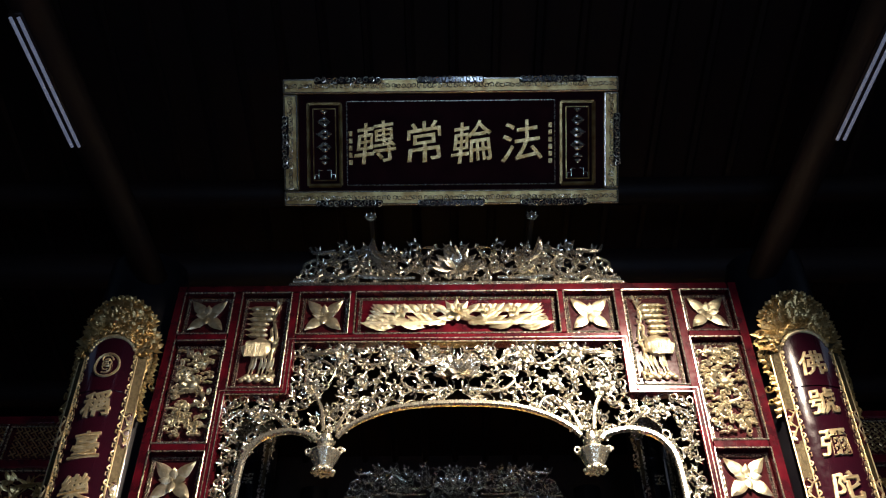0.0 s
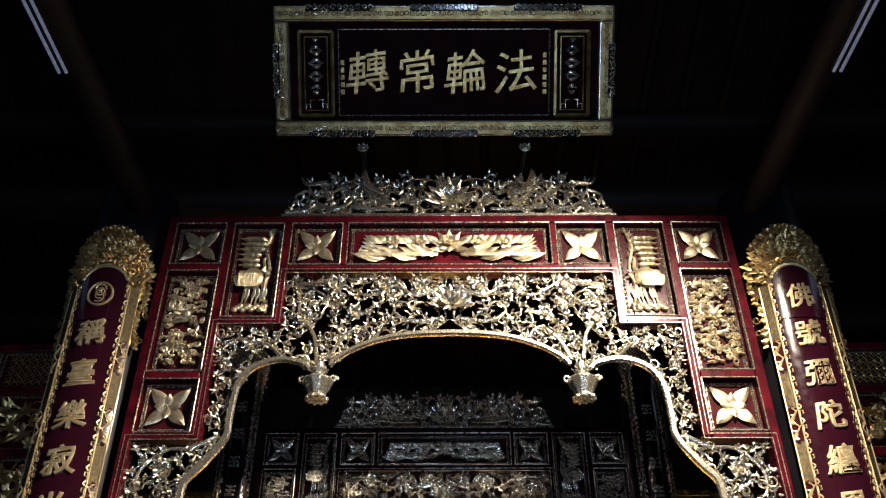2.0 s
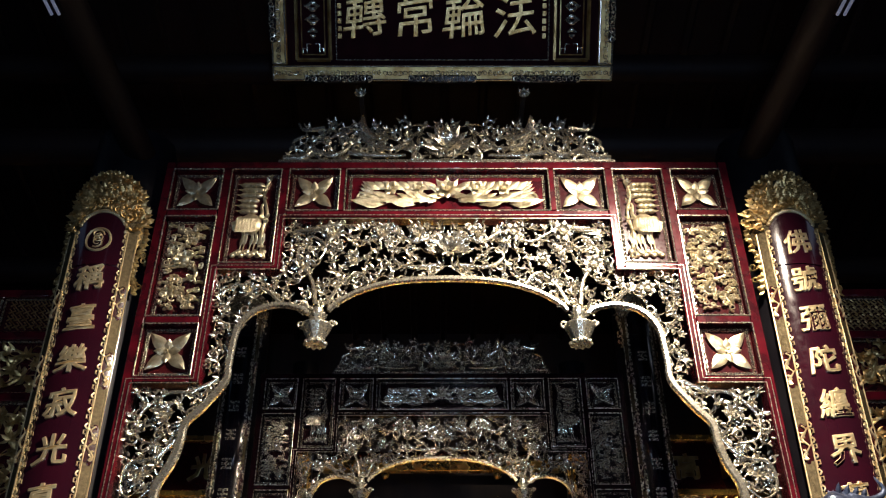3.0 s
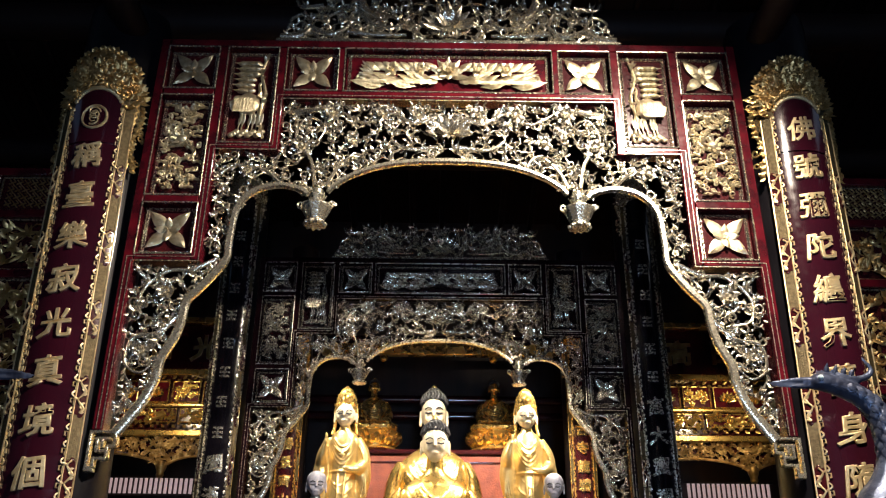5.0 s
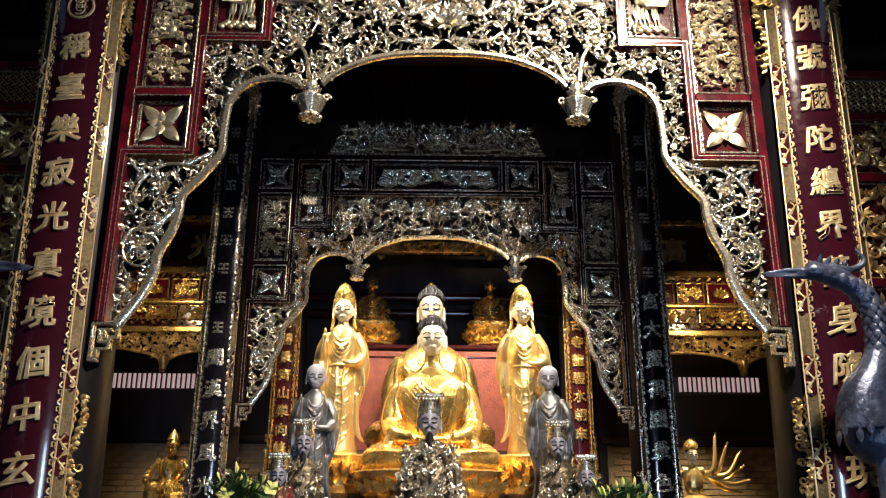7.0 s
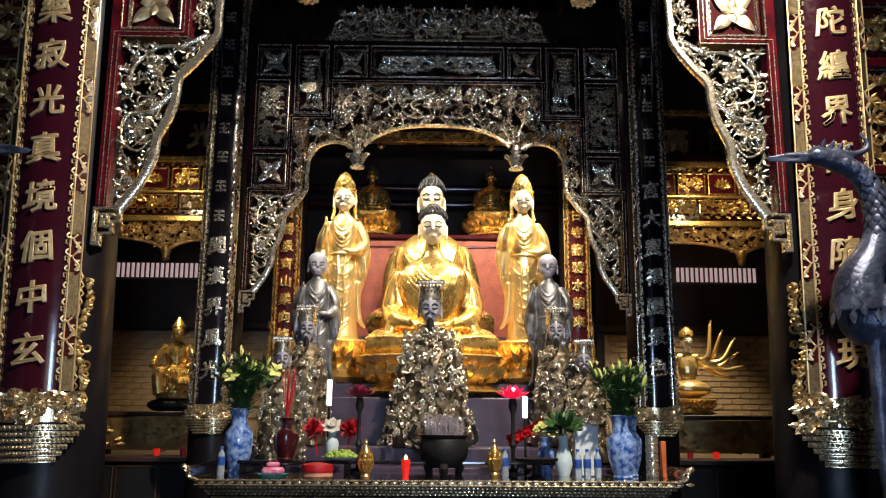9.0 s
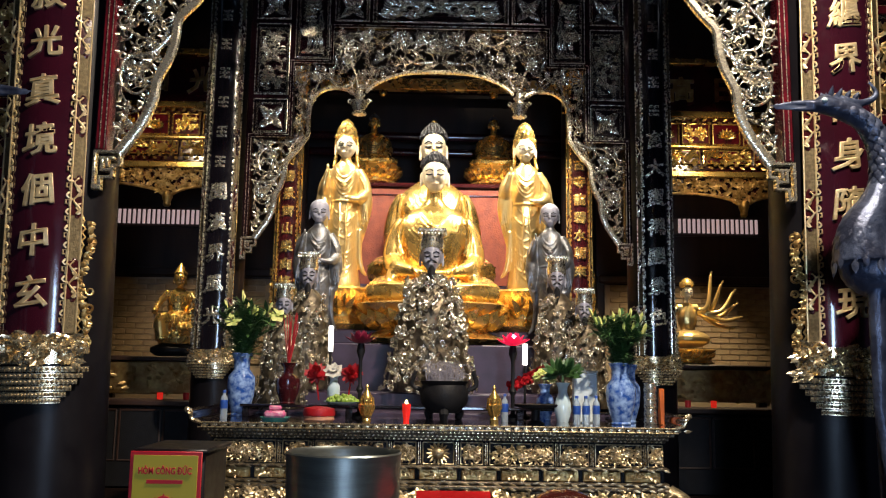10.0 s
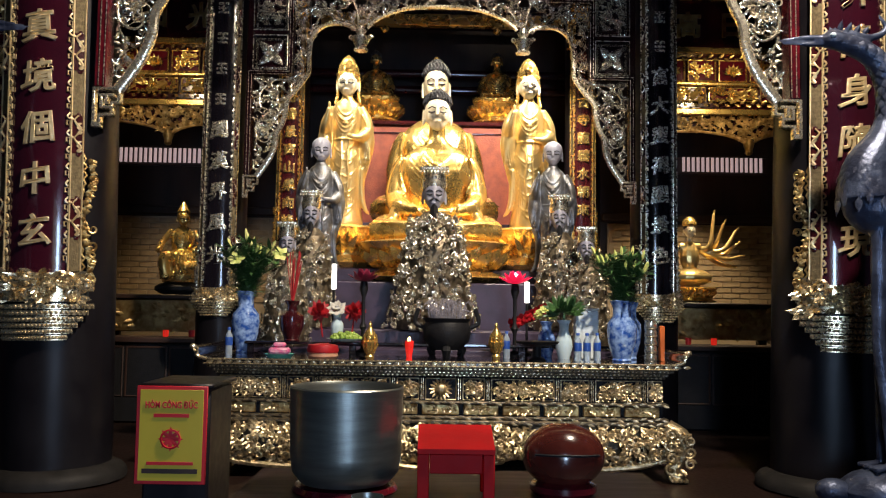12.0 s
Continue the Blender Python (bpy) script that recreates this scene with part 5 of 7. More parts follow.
    for a in (face, hr, dark, top):
        a.v = [(x * 1.2, y, z) for x, y, z in a.v]
    return joined([body, face, hr, dark, top])


def lotus_pedestal(x, y, z, r, h, label, group=""):
    t = thing("lotus_pedestal", label, "pedestal", (x, y, z), group)
    part("base", Acc().lathe([(r * 0.75, 0), (r * 0.95, h * 0.12), (r * 0.7, h * 0.3), (r * 0.72, h * 0.4), (r * 0.98, h * 0.95), (r * 0.9, h)], (0, 0, 0), 28, 1, 0.8), GOLD, t)
    me = Acc().petal((0, 0, 0), (0.8, 0, 0.9), (1, 0, -0.2), h * 0.62, r * 0.36, 0.1, 0.4, 4).mesh("petal", GOLD)
    for k in range(2):
        for i in range(16):
            a = 2 * math.pi * (i + 0.5 * k) / 16
            o = new("petal", me)
            o.parent = t
            o.matrix_basis = pose(r * 0.7 * math.cos(a), r * 0.56 * math.sin(a), h * (0.32 + 0.08 * k), 0, 0, math.degrees(a))
    return t


def robed_official(hat=True, ornate=60, seed=1, wide=1.0):
    """A robed, armoured attendant with a dark beard under a flat-topped hat; the robe is thick with carving."""
    rng = random.Random(seed)
    b = Acc()
    b.lathe([(0.34 * wide, 0), (0.36 * wide, 0.1), (0.30 * wide, 0.45), (0.28 * wide, 0.7), (0.22, 0.95), (0.10, 1.05)], (0, 0, 0), 18, 1, 0.75)
    body = remeshed(b, 0.02, 2)
    orn = Acc()
    for i in range(ornate):
        a, z = rng.uniform(-2.9, -0.2), rng.uniform(0.02, 1.0)
        R = (0.42 - 0.20 * z) * wide
        p = (R * math.cos(a), R * 0.8 * math.sin(a) - 0.03, z)
        if i % 3 == 0:
            orn.flower(p, (math.cos(a), math.sin(a), 0.1), 0.036, 5, 2, rng.random() * 6)
        elif i % 3 == 1:
            scroll(orn, p[0], p[1] - 0.02, p[2], 0.03, rng.random() * 6, 1.2, 0.01, rng.choice((-1, 1)))
        else:
            for _ in range(4):
                d = rng.uniform(0, 6.28)
                orn.petal(p, (math.cos(d), -0.6, math.sin(d)), (0, -1, 0), 0.065, 0.028, 0.3, 0.35, 3)
    face, hr, dark = head_forms((0, -0.02, 1.2), 0.72, "bun")
    dark.petal((0, -0.13, 1.12), (0, -0.35, -1), (0, -1, 0.2), 0.20, 0.085, 0.05, 0.5, 5)
    for q in (-1, 1):
        dark.petal((0.0, -0.145, 1.155), (q, -0.15, -0.5), (0, -1, 0), 0.075, 0.022, 0.1, 0.4, 3)
    top = Acc()
    if hat:
        top.lathe([(0.125, 1.25), (0.135, 1.30), (0.12, 1.36), (0.125, 1.40)], (0, 0, 0), 14)
        top.box(-0.15, 0.15, -0.17, 0.15, 1.40, 1.44, 0.012)
        for i in range(9):
            top.ball((-0.14 + 0.035 * i, -0.172, 1.385), (0.012, 0.012, 0.02), 6, 4)
    return joined([body, face, hr, dark, top, orn])


buddha = seated_buddha()
solid("buddha_statue", buddha, [GOLD, SKIN, HAIR, HAIR], "large seated gilded statue with dark curled hair on a lotus seat", "statue", "main statues", m=pose(-0.08, 9.65, 2.06) @ Matrix.Diagonal((0.92, 1, 1, 1)))
lotus_pedestal(-0.08, 9.6, 1.62, 0.92, 0.45, "broad gilded lotus seat under the seated statue")
big = solid("buddha_statue", seated_buddha(7), [GOLD, SKIN, HAIR, HAIR], "larger seated gilded statue behind the front one", "statue", "main statues", m=pose(-0.1, 10.65, 2.36) @ Matrix.Diagonal((0.98, 1.1, 1.19, 1)))
for x in (-0.92, 0.72):
    solid("small_seated_statue", seated_buddha(5), [GOLD, GOLD, HAIR, HAIR], "small seated gilded statue on a tall lotus base", "statue", "small back statues", m=pose(x, 11.35, 4.06) @ Matrix.Scale(0.42, 4))
    lotus_pedestal(x, 11.35, 3.785, 0.40, 0.28, "gilded lotus pedestal of a small statue", "small lotus pedestals")
bod = standing_figure(True, -1)
solid("bodhisattva_statue", bod, [GOLD_PALE, SKIN, GOLD, HAIR, GOLD], "tall standing gilded robed statue with crown and flowing folds", "statue", "standing statues", m=pose(-1.13, 9.8, 2.25) @ Matrix.Diagonal((0.78, 0.95, 0.915, 1)))
bod2 = standing_figure(True, 1)
bod2.v = [(-x, y, z) for x, y, z in bod2.v]
solid("bodhisattva_statue", bod2, [GOLD_PALE, SKIN, GOLD, HAIR, GOLD], "tall standing gilded robed statue with crown and raised hand", "statue", "standing statues", m=pose(0.98, 9.8, 2.25) @ Matrix.Diagonal((0.78, 0.95, 0.915, 1)))
for x in (-1.13, 0.98):
    lotus_pedestal(x, 9.78, 1.78, 0.40, 0.48, "gilded lotus base of a standing statue", "standing lotus bases")
monk = standing_figure(False, -1)
for x, r in ((-1.35, 8), (1.20, -8)):
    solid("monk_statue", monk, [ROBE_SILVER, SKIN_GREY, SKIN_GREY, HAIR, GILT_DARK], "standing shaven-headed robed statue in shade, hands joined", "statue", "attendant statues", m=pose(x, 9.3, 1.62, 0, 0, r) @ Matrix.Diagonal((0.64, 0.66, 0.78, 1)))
mats_off = [GILT_SHADED, SKIN_GREY, HAIR, BLACK, GILT_RIM, GILT]
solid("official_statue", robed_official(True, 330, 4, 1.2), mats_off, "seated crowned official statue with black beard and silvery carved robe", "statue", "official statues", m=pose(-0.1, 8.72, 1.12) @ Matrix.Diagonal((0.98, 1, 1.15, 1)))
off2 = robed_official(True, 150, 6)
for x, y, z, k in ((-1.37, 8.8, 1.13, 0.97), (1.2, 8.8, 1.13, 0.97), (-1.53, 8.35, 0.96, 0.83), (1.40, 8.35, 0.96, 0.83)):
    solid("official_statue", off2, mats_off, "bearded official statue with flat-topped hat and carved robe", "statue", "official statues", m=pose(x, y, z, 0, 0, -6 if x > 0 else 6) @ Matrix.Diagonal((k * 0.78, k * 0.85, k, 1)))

# stepped altar that carries the statues
al = thing("stepped_altar", "stepped dark violet altar base carrying the statues", "altar", (0, 0, 0))
part("step", Acc().box(-2.0, 1.85, 8.15, 9.05, 0, 0.95, 0.015), VIOLET, al)
part("step", Acc().box(-1.9, 1.75, 8.55, 9.02, 0.953, 1.115, 0.015), VIOLET, al)
part("step", Acc().box(-1.75, 1.6, 9.055, 10.2, 0, 1.61, 0.015), VIOLET, al)
part("step", Acc().box(-1.5, 1.34, 9.5, 10.2, 1.613, 1.775, 0.015), VIOLET, al)
part("step", Acc().box(-1.5, 1.34, 10.205, 11.0, 0, 2.358, 0.015), VIOLET, al)
cb = thing("altar_cabinet", "tall carved red cabinet behind the statues", "cabinet", (-0.09, 11.35, 0))
part("body", Acc().box(-1.12, 1.12, -0.33, 0.35, 0, 3.72, 0.02), THRONE, cb)
part("top_board", Acc().box(-1.17, 1.17, -0.37, 0.37, 3.722, 3.78, 0.012), RED_DARK, cb)
for x in (-0.74, 0.0, 0.74):
    fr = Acc()
    rect_line(fr, x - 0.33, x + 0.33, 2.3, 3.62, -0.335, 0.012)
    part("panel_frame", fr, RED_DARK, cb)

# gold lintel and dark rails high behind the statues
ln = thing("gold_lintel", "gilded carved lintel with small lion bosses high behind the statues", "lintel", (-0.03, 11.0, 0))
part("beam", Acc().box(-1.6, 1.6, 0, 0.12, 5.06, 5.22, 0.01), GOLD, ln)
part("rail", Acc().box(-1.6, 1.6, -0.02, 0.14, 5.26, 5.32, 0.01), RED_DARK, ln)
cv = Acc()
for i in range(40):
    cv.petal((-1.56 + 0.08 * i, -0.005, 5.14), (1, -0.2, 0.6 * (-1) ** i), (0, -1, 0), 0.09, 0.04, 0.2, 0.3, 3)
part("carving", cv, GOLD, ln)
for x in (-0.76, 0.72):
    part("boss", Acc().ball((x, -0.02, 4.99), (0.055, 0.05, 0.05), 8, 6).tube([(x, 0.02, 4.99), (x, 0.04, 5.08)], 0.03, 6), GOLD, ln)
for z in (4.6, 4.85, 5.6):
    solid("back_rail", Acc().tube([(-2.2, 12.6, z), (2.2, 12.6, z)], 0.07, 10).box(-2.25, -2.2, 12.5, 13.0, z - 0.08, z + 0.08).box(2.2, 2.25, 12.5, 13.0, z - 0.08, z + 0.08), RED_DARK, "dark lacquered rail before the rear wall", "rail", "back rails", "structure")


# ---- side shrines ----
def side_shrine(s):
    t = thing("shrine_valance", "gilded red shrine valance with flower panels and openwork arch", "valance", (s * 3.62, 10.5, 0), "shrine valances")
    rng = random.Random(21)
    W = 0.98
    for z0, z1 in ((5.28, 5.36), (4.58, 4.66), (4.17, 4.215), (3.80, 3.88)):
        part("rail", Acc().box(-W, W, -0.06, 0.08, z0, z1, 0.012), GOLD, t, "gilded rail")
    for x in (-W - 0.05, W + 0.05):
        part("post", Acc().box(x - 0.04, x + 0.04, -0.02, 0.07, 0, 5.5, 0.01), BLACK, t)
    part("back_board", Acc().box(-W, W, 0.02, 0.06, 3.86, 5.3, 0.004), RED_DARK, t)
    for z in (4.52, 3.94):
        cv = Acc()
        for i in range(30):
            cv.petal((-W + 0.066 * i, -0.06, z), (1, -0.3, 0.7 * (-1) ** i), (0, -1, 0), 0.08, 0.04, 0.2, 0.3, 3)
        part("leaf_band", cv, GOLD, t)
    for i in range(5):
        x = -0.78 + 0.39 * i
        p = part("panel", Acc().box(x - 0.17, x + 0.17, -0.01, 0.018, 4.235, 4.50, 0.004), RED, t)
        fr = Acc()
        rect_line(fr, x - 0.17, x + 0.17, 4.235, 4.50, -0.02, 0.01)
        part("beading", fr, GOLD, p)
        f = Acc()
        if i % 2 == 0:
            lotus(f, (x, -0.01, 4.35), 0.12)
        else:
            for q in range(16):
                a = rng.random() * 6.28
                f.flower((x + rng.uniform(-0.13, 0.13), -0.02, 4.365 + rng.uniform(-0.09, 0.09)), (0, -1, 0), 0.045, 5, 2, a)
        part("relief", f, GOLD, p)
    for i in range(3):
        x = -0.65 + 0.65 * i
        p = part("panel", Acc().box(x - 0.30, x + 0.30, -0.01, 0.018, 3.985, 4.15, 0.004), RED, t)
        fr = Acc()
        rect_line(fr, x - 0.30, x + 0.30, 3.985, 4.15, -0.02, 0.008)
        part("beading", fr, GOLD, p)
        f = Acc()
        for q in range(60):
            a = rng.random() * 6.28
            f.petal((x + rng.uniform(-0.26, 0.26), -0.015, 4.07 + rng.uniform(-0.05, 0.05)), (math.cos(a), -0.3, math.sin(a)), (0, -1, 0), 0.09, 0.045, 0.2, 0.3, 3)
        f.flower((x, -0.03, 4.07), (0, -1, 0), 0.075, 7, 2)
        part("relief", f, GOLD, p)
    for i, ch in enumerate("高日光"):
        writing("character", ch, 0.34, GILT_DARK, t, (-0.55 + 0.55 * i, 0.0, 4.96), 0.012, 0.006)
    arch = [(-W, 3.58), (-0.5, 3.60), (-0.2, 3.575), (0.02, 3.53), (0.14, 3.47), (0.2, 3.45), (0.26, 3.47), (0.38, 3.53), (0.6, 3.575), (W, 3.58)]
    poly = [(-W, 3.80), (W, 3.80)] + arch[::-1]
    part("openwork_backing", Acc().prism([(x, z + 0.03) for x, z in poly], 0.012, 0.03), RED_DARK, t)
    tagged(part("openwork", vine_work(poly, rng, 0.062, 0.010, 0.75, 0.3, 0.4, 0.0), GILT_SIDE, t, "pierced gilt valance"), kind="stuff")
    ed = Acc()
    ribbon(ed, arch, 0.028, 0.028, -0.03, 0.02)
    part("arch_rim", ed, GILT_SIDE, t)
    part("pendant", Acc().lathe([(0.03, 3.31), (0.05, 3.34), (0.045, 3.37), (0.07, 3.44), (0.05, 3.5)], (0.2, 0, 0), 10), GILT_SIDE, t)
    return t


side_shrine(1)
side_shrine(-1)
for s in (-1, 1):
    g = thing("shrine_grille", "row of short pinkish lit glass bars high on the shrine wall", "grille", (s * 4.05, 12.15, 0), "shrine grilles")
    for i in range(17):
        part("bar", Acc().tube([(-0.56 + 0.07 * i, 0, 3.37), (-0.56 + 0.07 * i, 0, 3.575)], 0.022, 8), BAR_GLOW, g)
    part("frame", Acc().box(-0.66, 0.66, 0.03, 0.08, 3.33, 3.36, 0.005).box(-0.66, 0.66, 0.03, 0.08, 3.585, 3.62, 0.005), WOOD, g)
    # timber wall with a low panel of buff bricks behind the shrine
    w = solid("wall_panel", Acc().box(s * 2.3, s * 5.8, 12.25, 12.45, 0, 6.5, 0.002), WOOD, "dark timber partition behind the shrine", "wall", "", "structure")
    solid("wall_ledge", Acc().box(s * 2.3, s * 5.8, 12.1, 12.245, 2.62, 2.74, 0.02), WOOD, "dark timber ledge along the partition", "ledge", "ledges", "structure")
    bw = thing("brick_wall", "low buff brick wall behind the shrine statue", "wall", (0, 12.2, 0), "", "structure")
    part("mortar", Acc().box(s * 2.4, s * 5.7, 0.0, 0.045, 0, 2.6, 0.002), PLASTER, bw)
    brick = Acc().box(-0.125, 0.125, -0.018, 0.0, -0.034, 0.034, 0.006).mesh("brick", BRICK)
    for r in range(15):
        for c in range(12):
            x = s * (2.6 + 0.262 * c + 0.13 * (r % 2))
            o = new("brick", brick)
            o.parent = bw
            o.matrix_basis = pose(x, -0.001, 1.42 + 0.08 * r)

    tb = thing("shrine_table", "dark carved shrine table with gilt apron", "table", (s * 3.5, 11.1, 0), "shrine tables")
    part("top", Acc().box(-0.95, 0.95, -0.5, 0.5, 1.40, 1.46, 0.012), WOOD, tb)
    part("apron", Acc().box(-0.9, 0.9, -0.46, 0.46, 1.0, 1.395, 0.01), GILT_DARK, tb, "gilt carved apron")
    for x in (-0.84, 0.84):
        for y in (-0.4, 0.4):
            part("leg", Acc().box(x - 0.06, x + 0.06, y - 0.06, y + 0.06, 0, 0.995, 0.015), WOOD, tb)
    cv = Acc()
    rng = random.Random(5)
    for i in range(70):
        a = rng.random() * 6.28
        cv.petal((rng.uniform(-0.85, 0.85), -0.462, rng.uniform(1.04, 1.36)), (math.cos(a), -0.3, math.sin(a)), (0, -1, 0), 0.10, 0.045, 0.2, 0.3, 3)
    part("apron_carving", cv, GILT_DARK, tb)
    low = thing("offering_bench", "long low dark carved bench before the shrine", "bench", (s * 3.575, 10.0, 0), "offering benches")
    part("body", Acc().box(-1.02, 1.02, -0.25, 0.25, 0, 0.899, 0.02), BLACK, low)
    part("top", Acc().box(-1.07, 1.07, -0.3, 0.3, 0.90, 0.96, 0.01), WOOD, low)
    for i in range(4):
        pn = Acc()
        rect_line(pn, -0.96 + 0.49 * i, -0.51 + 0.49 * i, 0.3, 0.85, -0.252, 0.012)
        part("panel_frame", pn, WOOD, low)
    for i in range(2):
        x = s * (2.9 + 0.3 * i)
        v = thing("candle_cup", "small red glass candle cup glowing on the bench", "candle", (x, 10.0, 0.96), "candle cups")
        part("cup", Acc().lathe([(0.03, 0), (0.035, 0.02), (0.035, 0.08)], (0, 0, 0), 12), CANDLE if i % 2 else RED_BRIGHT, v)

# shrine statues
fig = Acc()
fig.lathe([(0.28, 0), (0.30, 0.1), (0.22, 0.3)], (0, 0, 0), 16)
fig.ball((0, 0, 0.30), (0.30, 0.26, 0.22), 14, 9).ball((0, 0, 0.62), (0.17, 0.13, 0.26), 12, 8)
fig.tube(curve_pts([(0.0, -0.1, 0.3), (-0.26, -0.2, 0.38), (-0.24, -0.24, 0.05)], 4), 0.09, 9)
fig.tube(curve_pts([(0.0, -0.1, 0.25), (0.25, -0.2, 0.25), (0.0, -0.3, 0.2)], 4), 0.09, 9)
fig.tube(curve_pts([(-0.16, 0, 0.8), (-0.30, -0.04, 0.6), (-0.36, -0.18, 0.46)], 4), 0.05, 9)
fig.tube(curve_pts([(0.16, 0, 0.8), (0.26, -0.05, 0.58), (0.14, -0.2, 0.46)], 4), 0.05, 9)
for i in range(8):
    fig.tube(curve_pts([(-0.2 + 0.05 * i, -0.2, 0.45), (-0.22 + 0.06 * i, -0.28, 0.25), (-0.2 + 0.05 * i, -0.2, 0.02)], 4), 0.016, 6)
fbody = remeshed(fig, 0.014, 2)
ff, fh, fd = head_forms((0, -0.02, 0.98), 0.58, "bun")
ft = Acc().lathe([(0.09, 1.05), (0.10, 1.09), (0.05, 1.18), (0.01, 1.24)], (0, 0, 0), 12)
solid("shrine_statue", joined([fbody, ff, fh, fd, ft]), [GOLD, GOLD, GOLD, HAIR, GOLD], "gilded statue seated at ease on a dark rock", "statue", m=pose(-3.34, 11.0, 1.62, 0, 0, 20) @ Matrix.Scale(0.84, 4))
rk = Acc().ball((0, 0, 0.08), (0.33, 0.3, 0.10), 12, 7).ball((0.12, -0.05, 0.05), (0.25, 0.2, 0.06), 10, 6)
solid("rock_base", rk, BLACK, "dark rock base under the seated statue", "rock base", m=pose(-3.36, 11.02, 1.46))
fig2 = Acc()
fig2.ball((0, 0, 0.16), (0.36, 0.28, 0.15), 16, 9).ball((0, 0, 0.5), (0.16, 0.13, 0.26), 12, 8)
fig2.tube([(-0.17, 0, 0.66), (0.17, 0, 0.66)], 0.07, 9)
rng = random.Random(9)
for i in range(6):
    a = math.radians(-30 + 20 * i)
    for q in (-1, 1):
        L = 0.62 + 0.06 * (i % 2)
        fig2.tube(curve_pts([(q * 0.15, 0.02, 0.62), (q * (0.18 + 0.55 * L * math.cos(a)), 0.04 - 0.12 * (i % 2), 0.50 + 0.3 * L * math.sin(a)), (q * (0.15 + L * math.cos(a)), -0.05, 0.62 + L * math.sin(a) * 0.9)], 4), [0.05, 0.048, 0.046, 0.044, 0.042, 0.038, 0.034, 0.03, 0.026], 7)
        fig2.petal((q * (0.15 + L * math.cos(a)), -0.05, 0.62 + L * math.sin(a) * 0.9), (q * math.cos(a), -0.2, math.sin(a) + 0.5), (0, -1, 0), 0.09, 0.06, 0.2, 0.5, 4)
f2 = remeshed(fig2, 0.012, 2)
ff, fh, fd = head_forms((0, -0.02, 0.92), 0.58, "bun")
ft = Acc().lathe([(0.10, 0.99), (0.12, 1.02), (0.11, 1.08), (0.06, 1.13), (0.01, 1.16)], (0, 0, 0), 12)
solid("shrine_statue", joined([f2, ff, fh, fd, ft]), [GOLD_PALE, SKIN, HAIR, HAIR, GOLD], "gilded seated statue with many raised arms", "statue", m=pose(3.22, 11.0, 1.66) @ Matrix.Scale(0.80, 4))
lotus_pedestal(3.22, 11.0, 1.46, 0.36, 0.2, "gilded lotus base of the shrine statue")


# carved screens in the side bays beside the front columns
def side_screen(s):
    t = thing("side_screen", "tall red screen with stacked gilt carved panels beside the column", "screen", (s * 4.5, 7.0, 0), "side screens")
    rng = random.Random(31)
    part("post", Acc().box(s * 0.95, s * 1.05, -0.06, 0.08, 0, 5.55, 0.01), RED, t)
    part("post", Acc().box(-s * 1.08, -s * 0.98, -0.06, 0.08, 0, 5.55, 0.01), RED, t)
    zs = [5.52, 5.08, 4.48, 3.5, 2.9]
    for z in zs:
        part("rail", Acc().box(-0.97, 0.94, -0.06, 0.08, z - 0.04, z + 0.04, 0.01), RED, t)
    for z1, z0, kind in ((5.48, 5.12, "fret"), (5.04, 4.52, "leaf"), (4.44, 3.54, "leaf"), (3.46, 2.94, "leaf")):
        p = part("panel", Acc().box(-0.96, 0.93, 0.02, 0.05, z0, z1, 0.004), RED_DARK, t)
        bd, cv = Acc(), Acc()
        for x0, x1 in ((-0.95, -0.35), (-0.31, 0.29), (0.33, 0.92)):
            rect_line(bd, x0, x1, z0 + 0.01, z1 - 0.01, -0.01, 0.010)
            if kind == "fret":
                for i in range(8):
                    for j in range(4):
                        x, z = x0 + 0.05 + 0.07 * i, z0 + 0.06 + 0.075 * j
                        cv.tube([(x, 0, z), (x + 0.06, 0, z + 0.03), (x + 0.03, 0, z + 0.06)], 0.008, 4)
                        cv.tube([(x + 0.06, 0, z - 0.02), (x, 0, z + 0.05)], 0.008, 4)
            else:
                cv.merge(vine_work([(x0 + 0.03, z0 + 0.03), (x1 - 0.03, z0 + 0.03), (x1 - 0.03, z1 - 0.03), (x0 + 0.03, z1 - 0.03)], rng, 0.13, 0.014, 1.3, 0.3, 0.4, 0.0))
        tagged(part("beading", bd, GILT_EDGE, p), kind="stuff")
        tagged(part("relief", cv, GILT_SIDE, p), kind="stuff")


side_screen(1)
side_screen(-1)


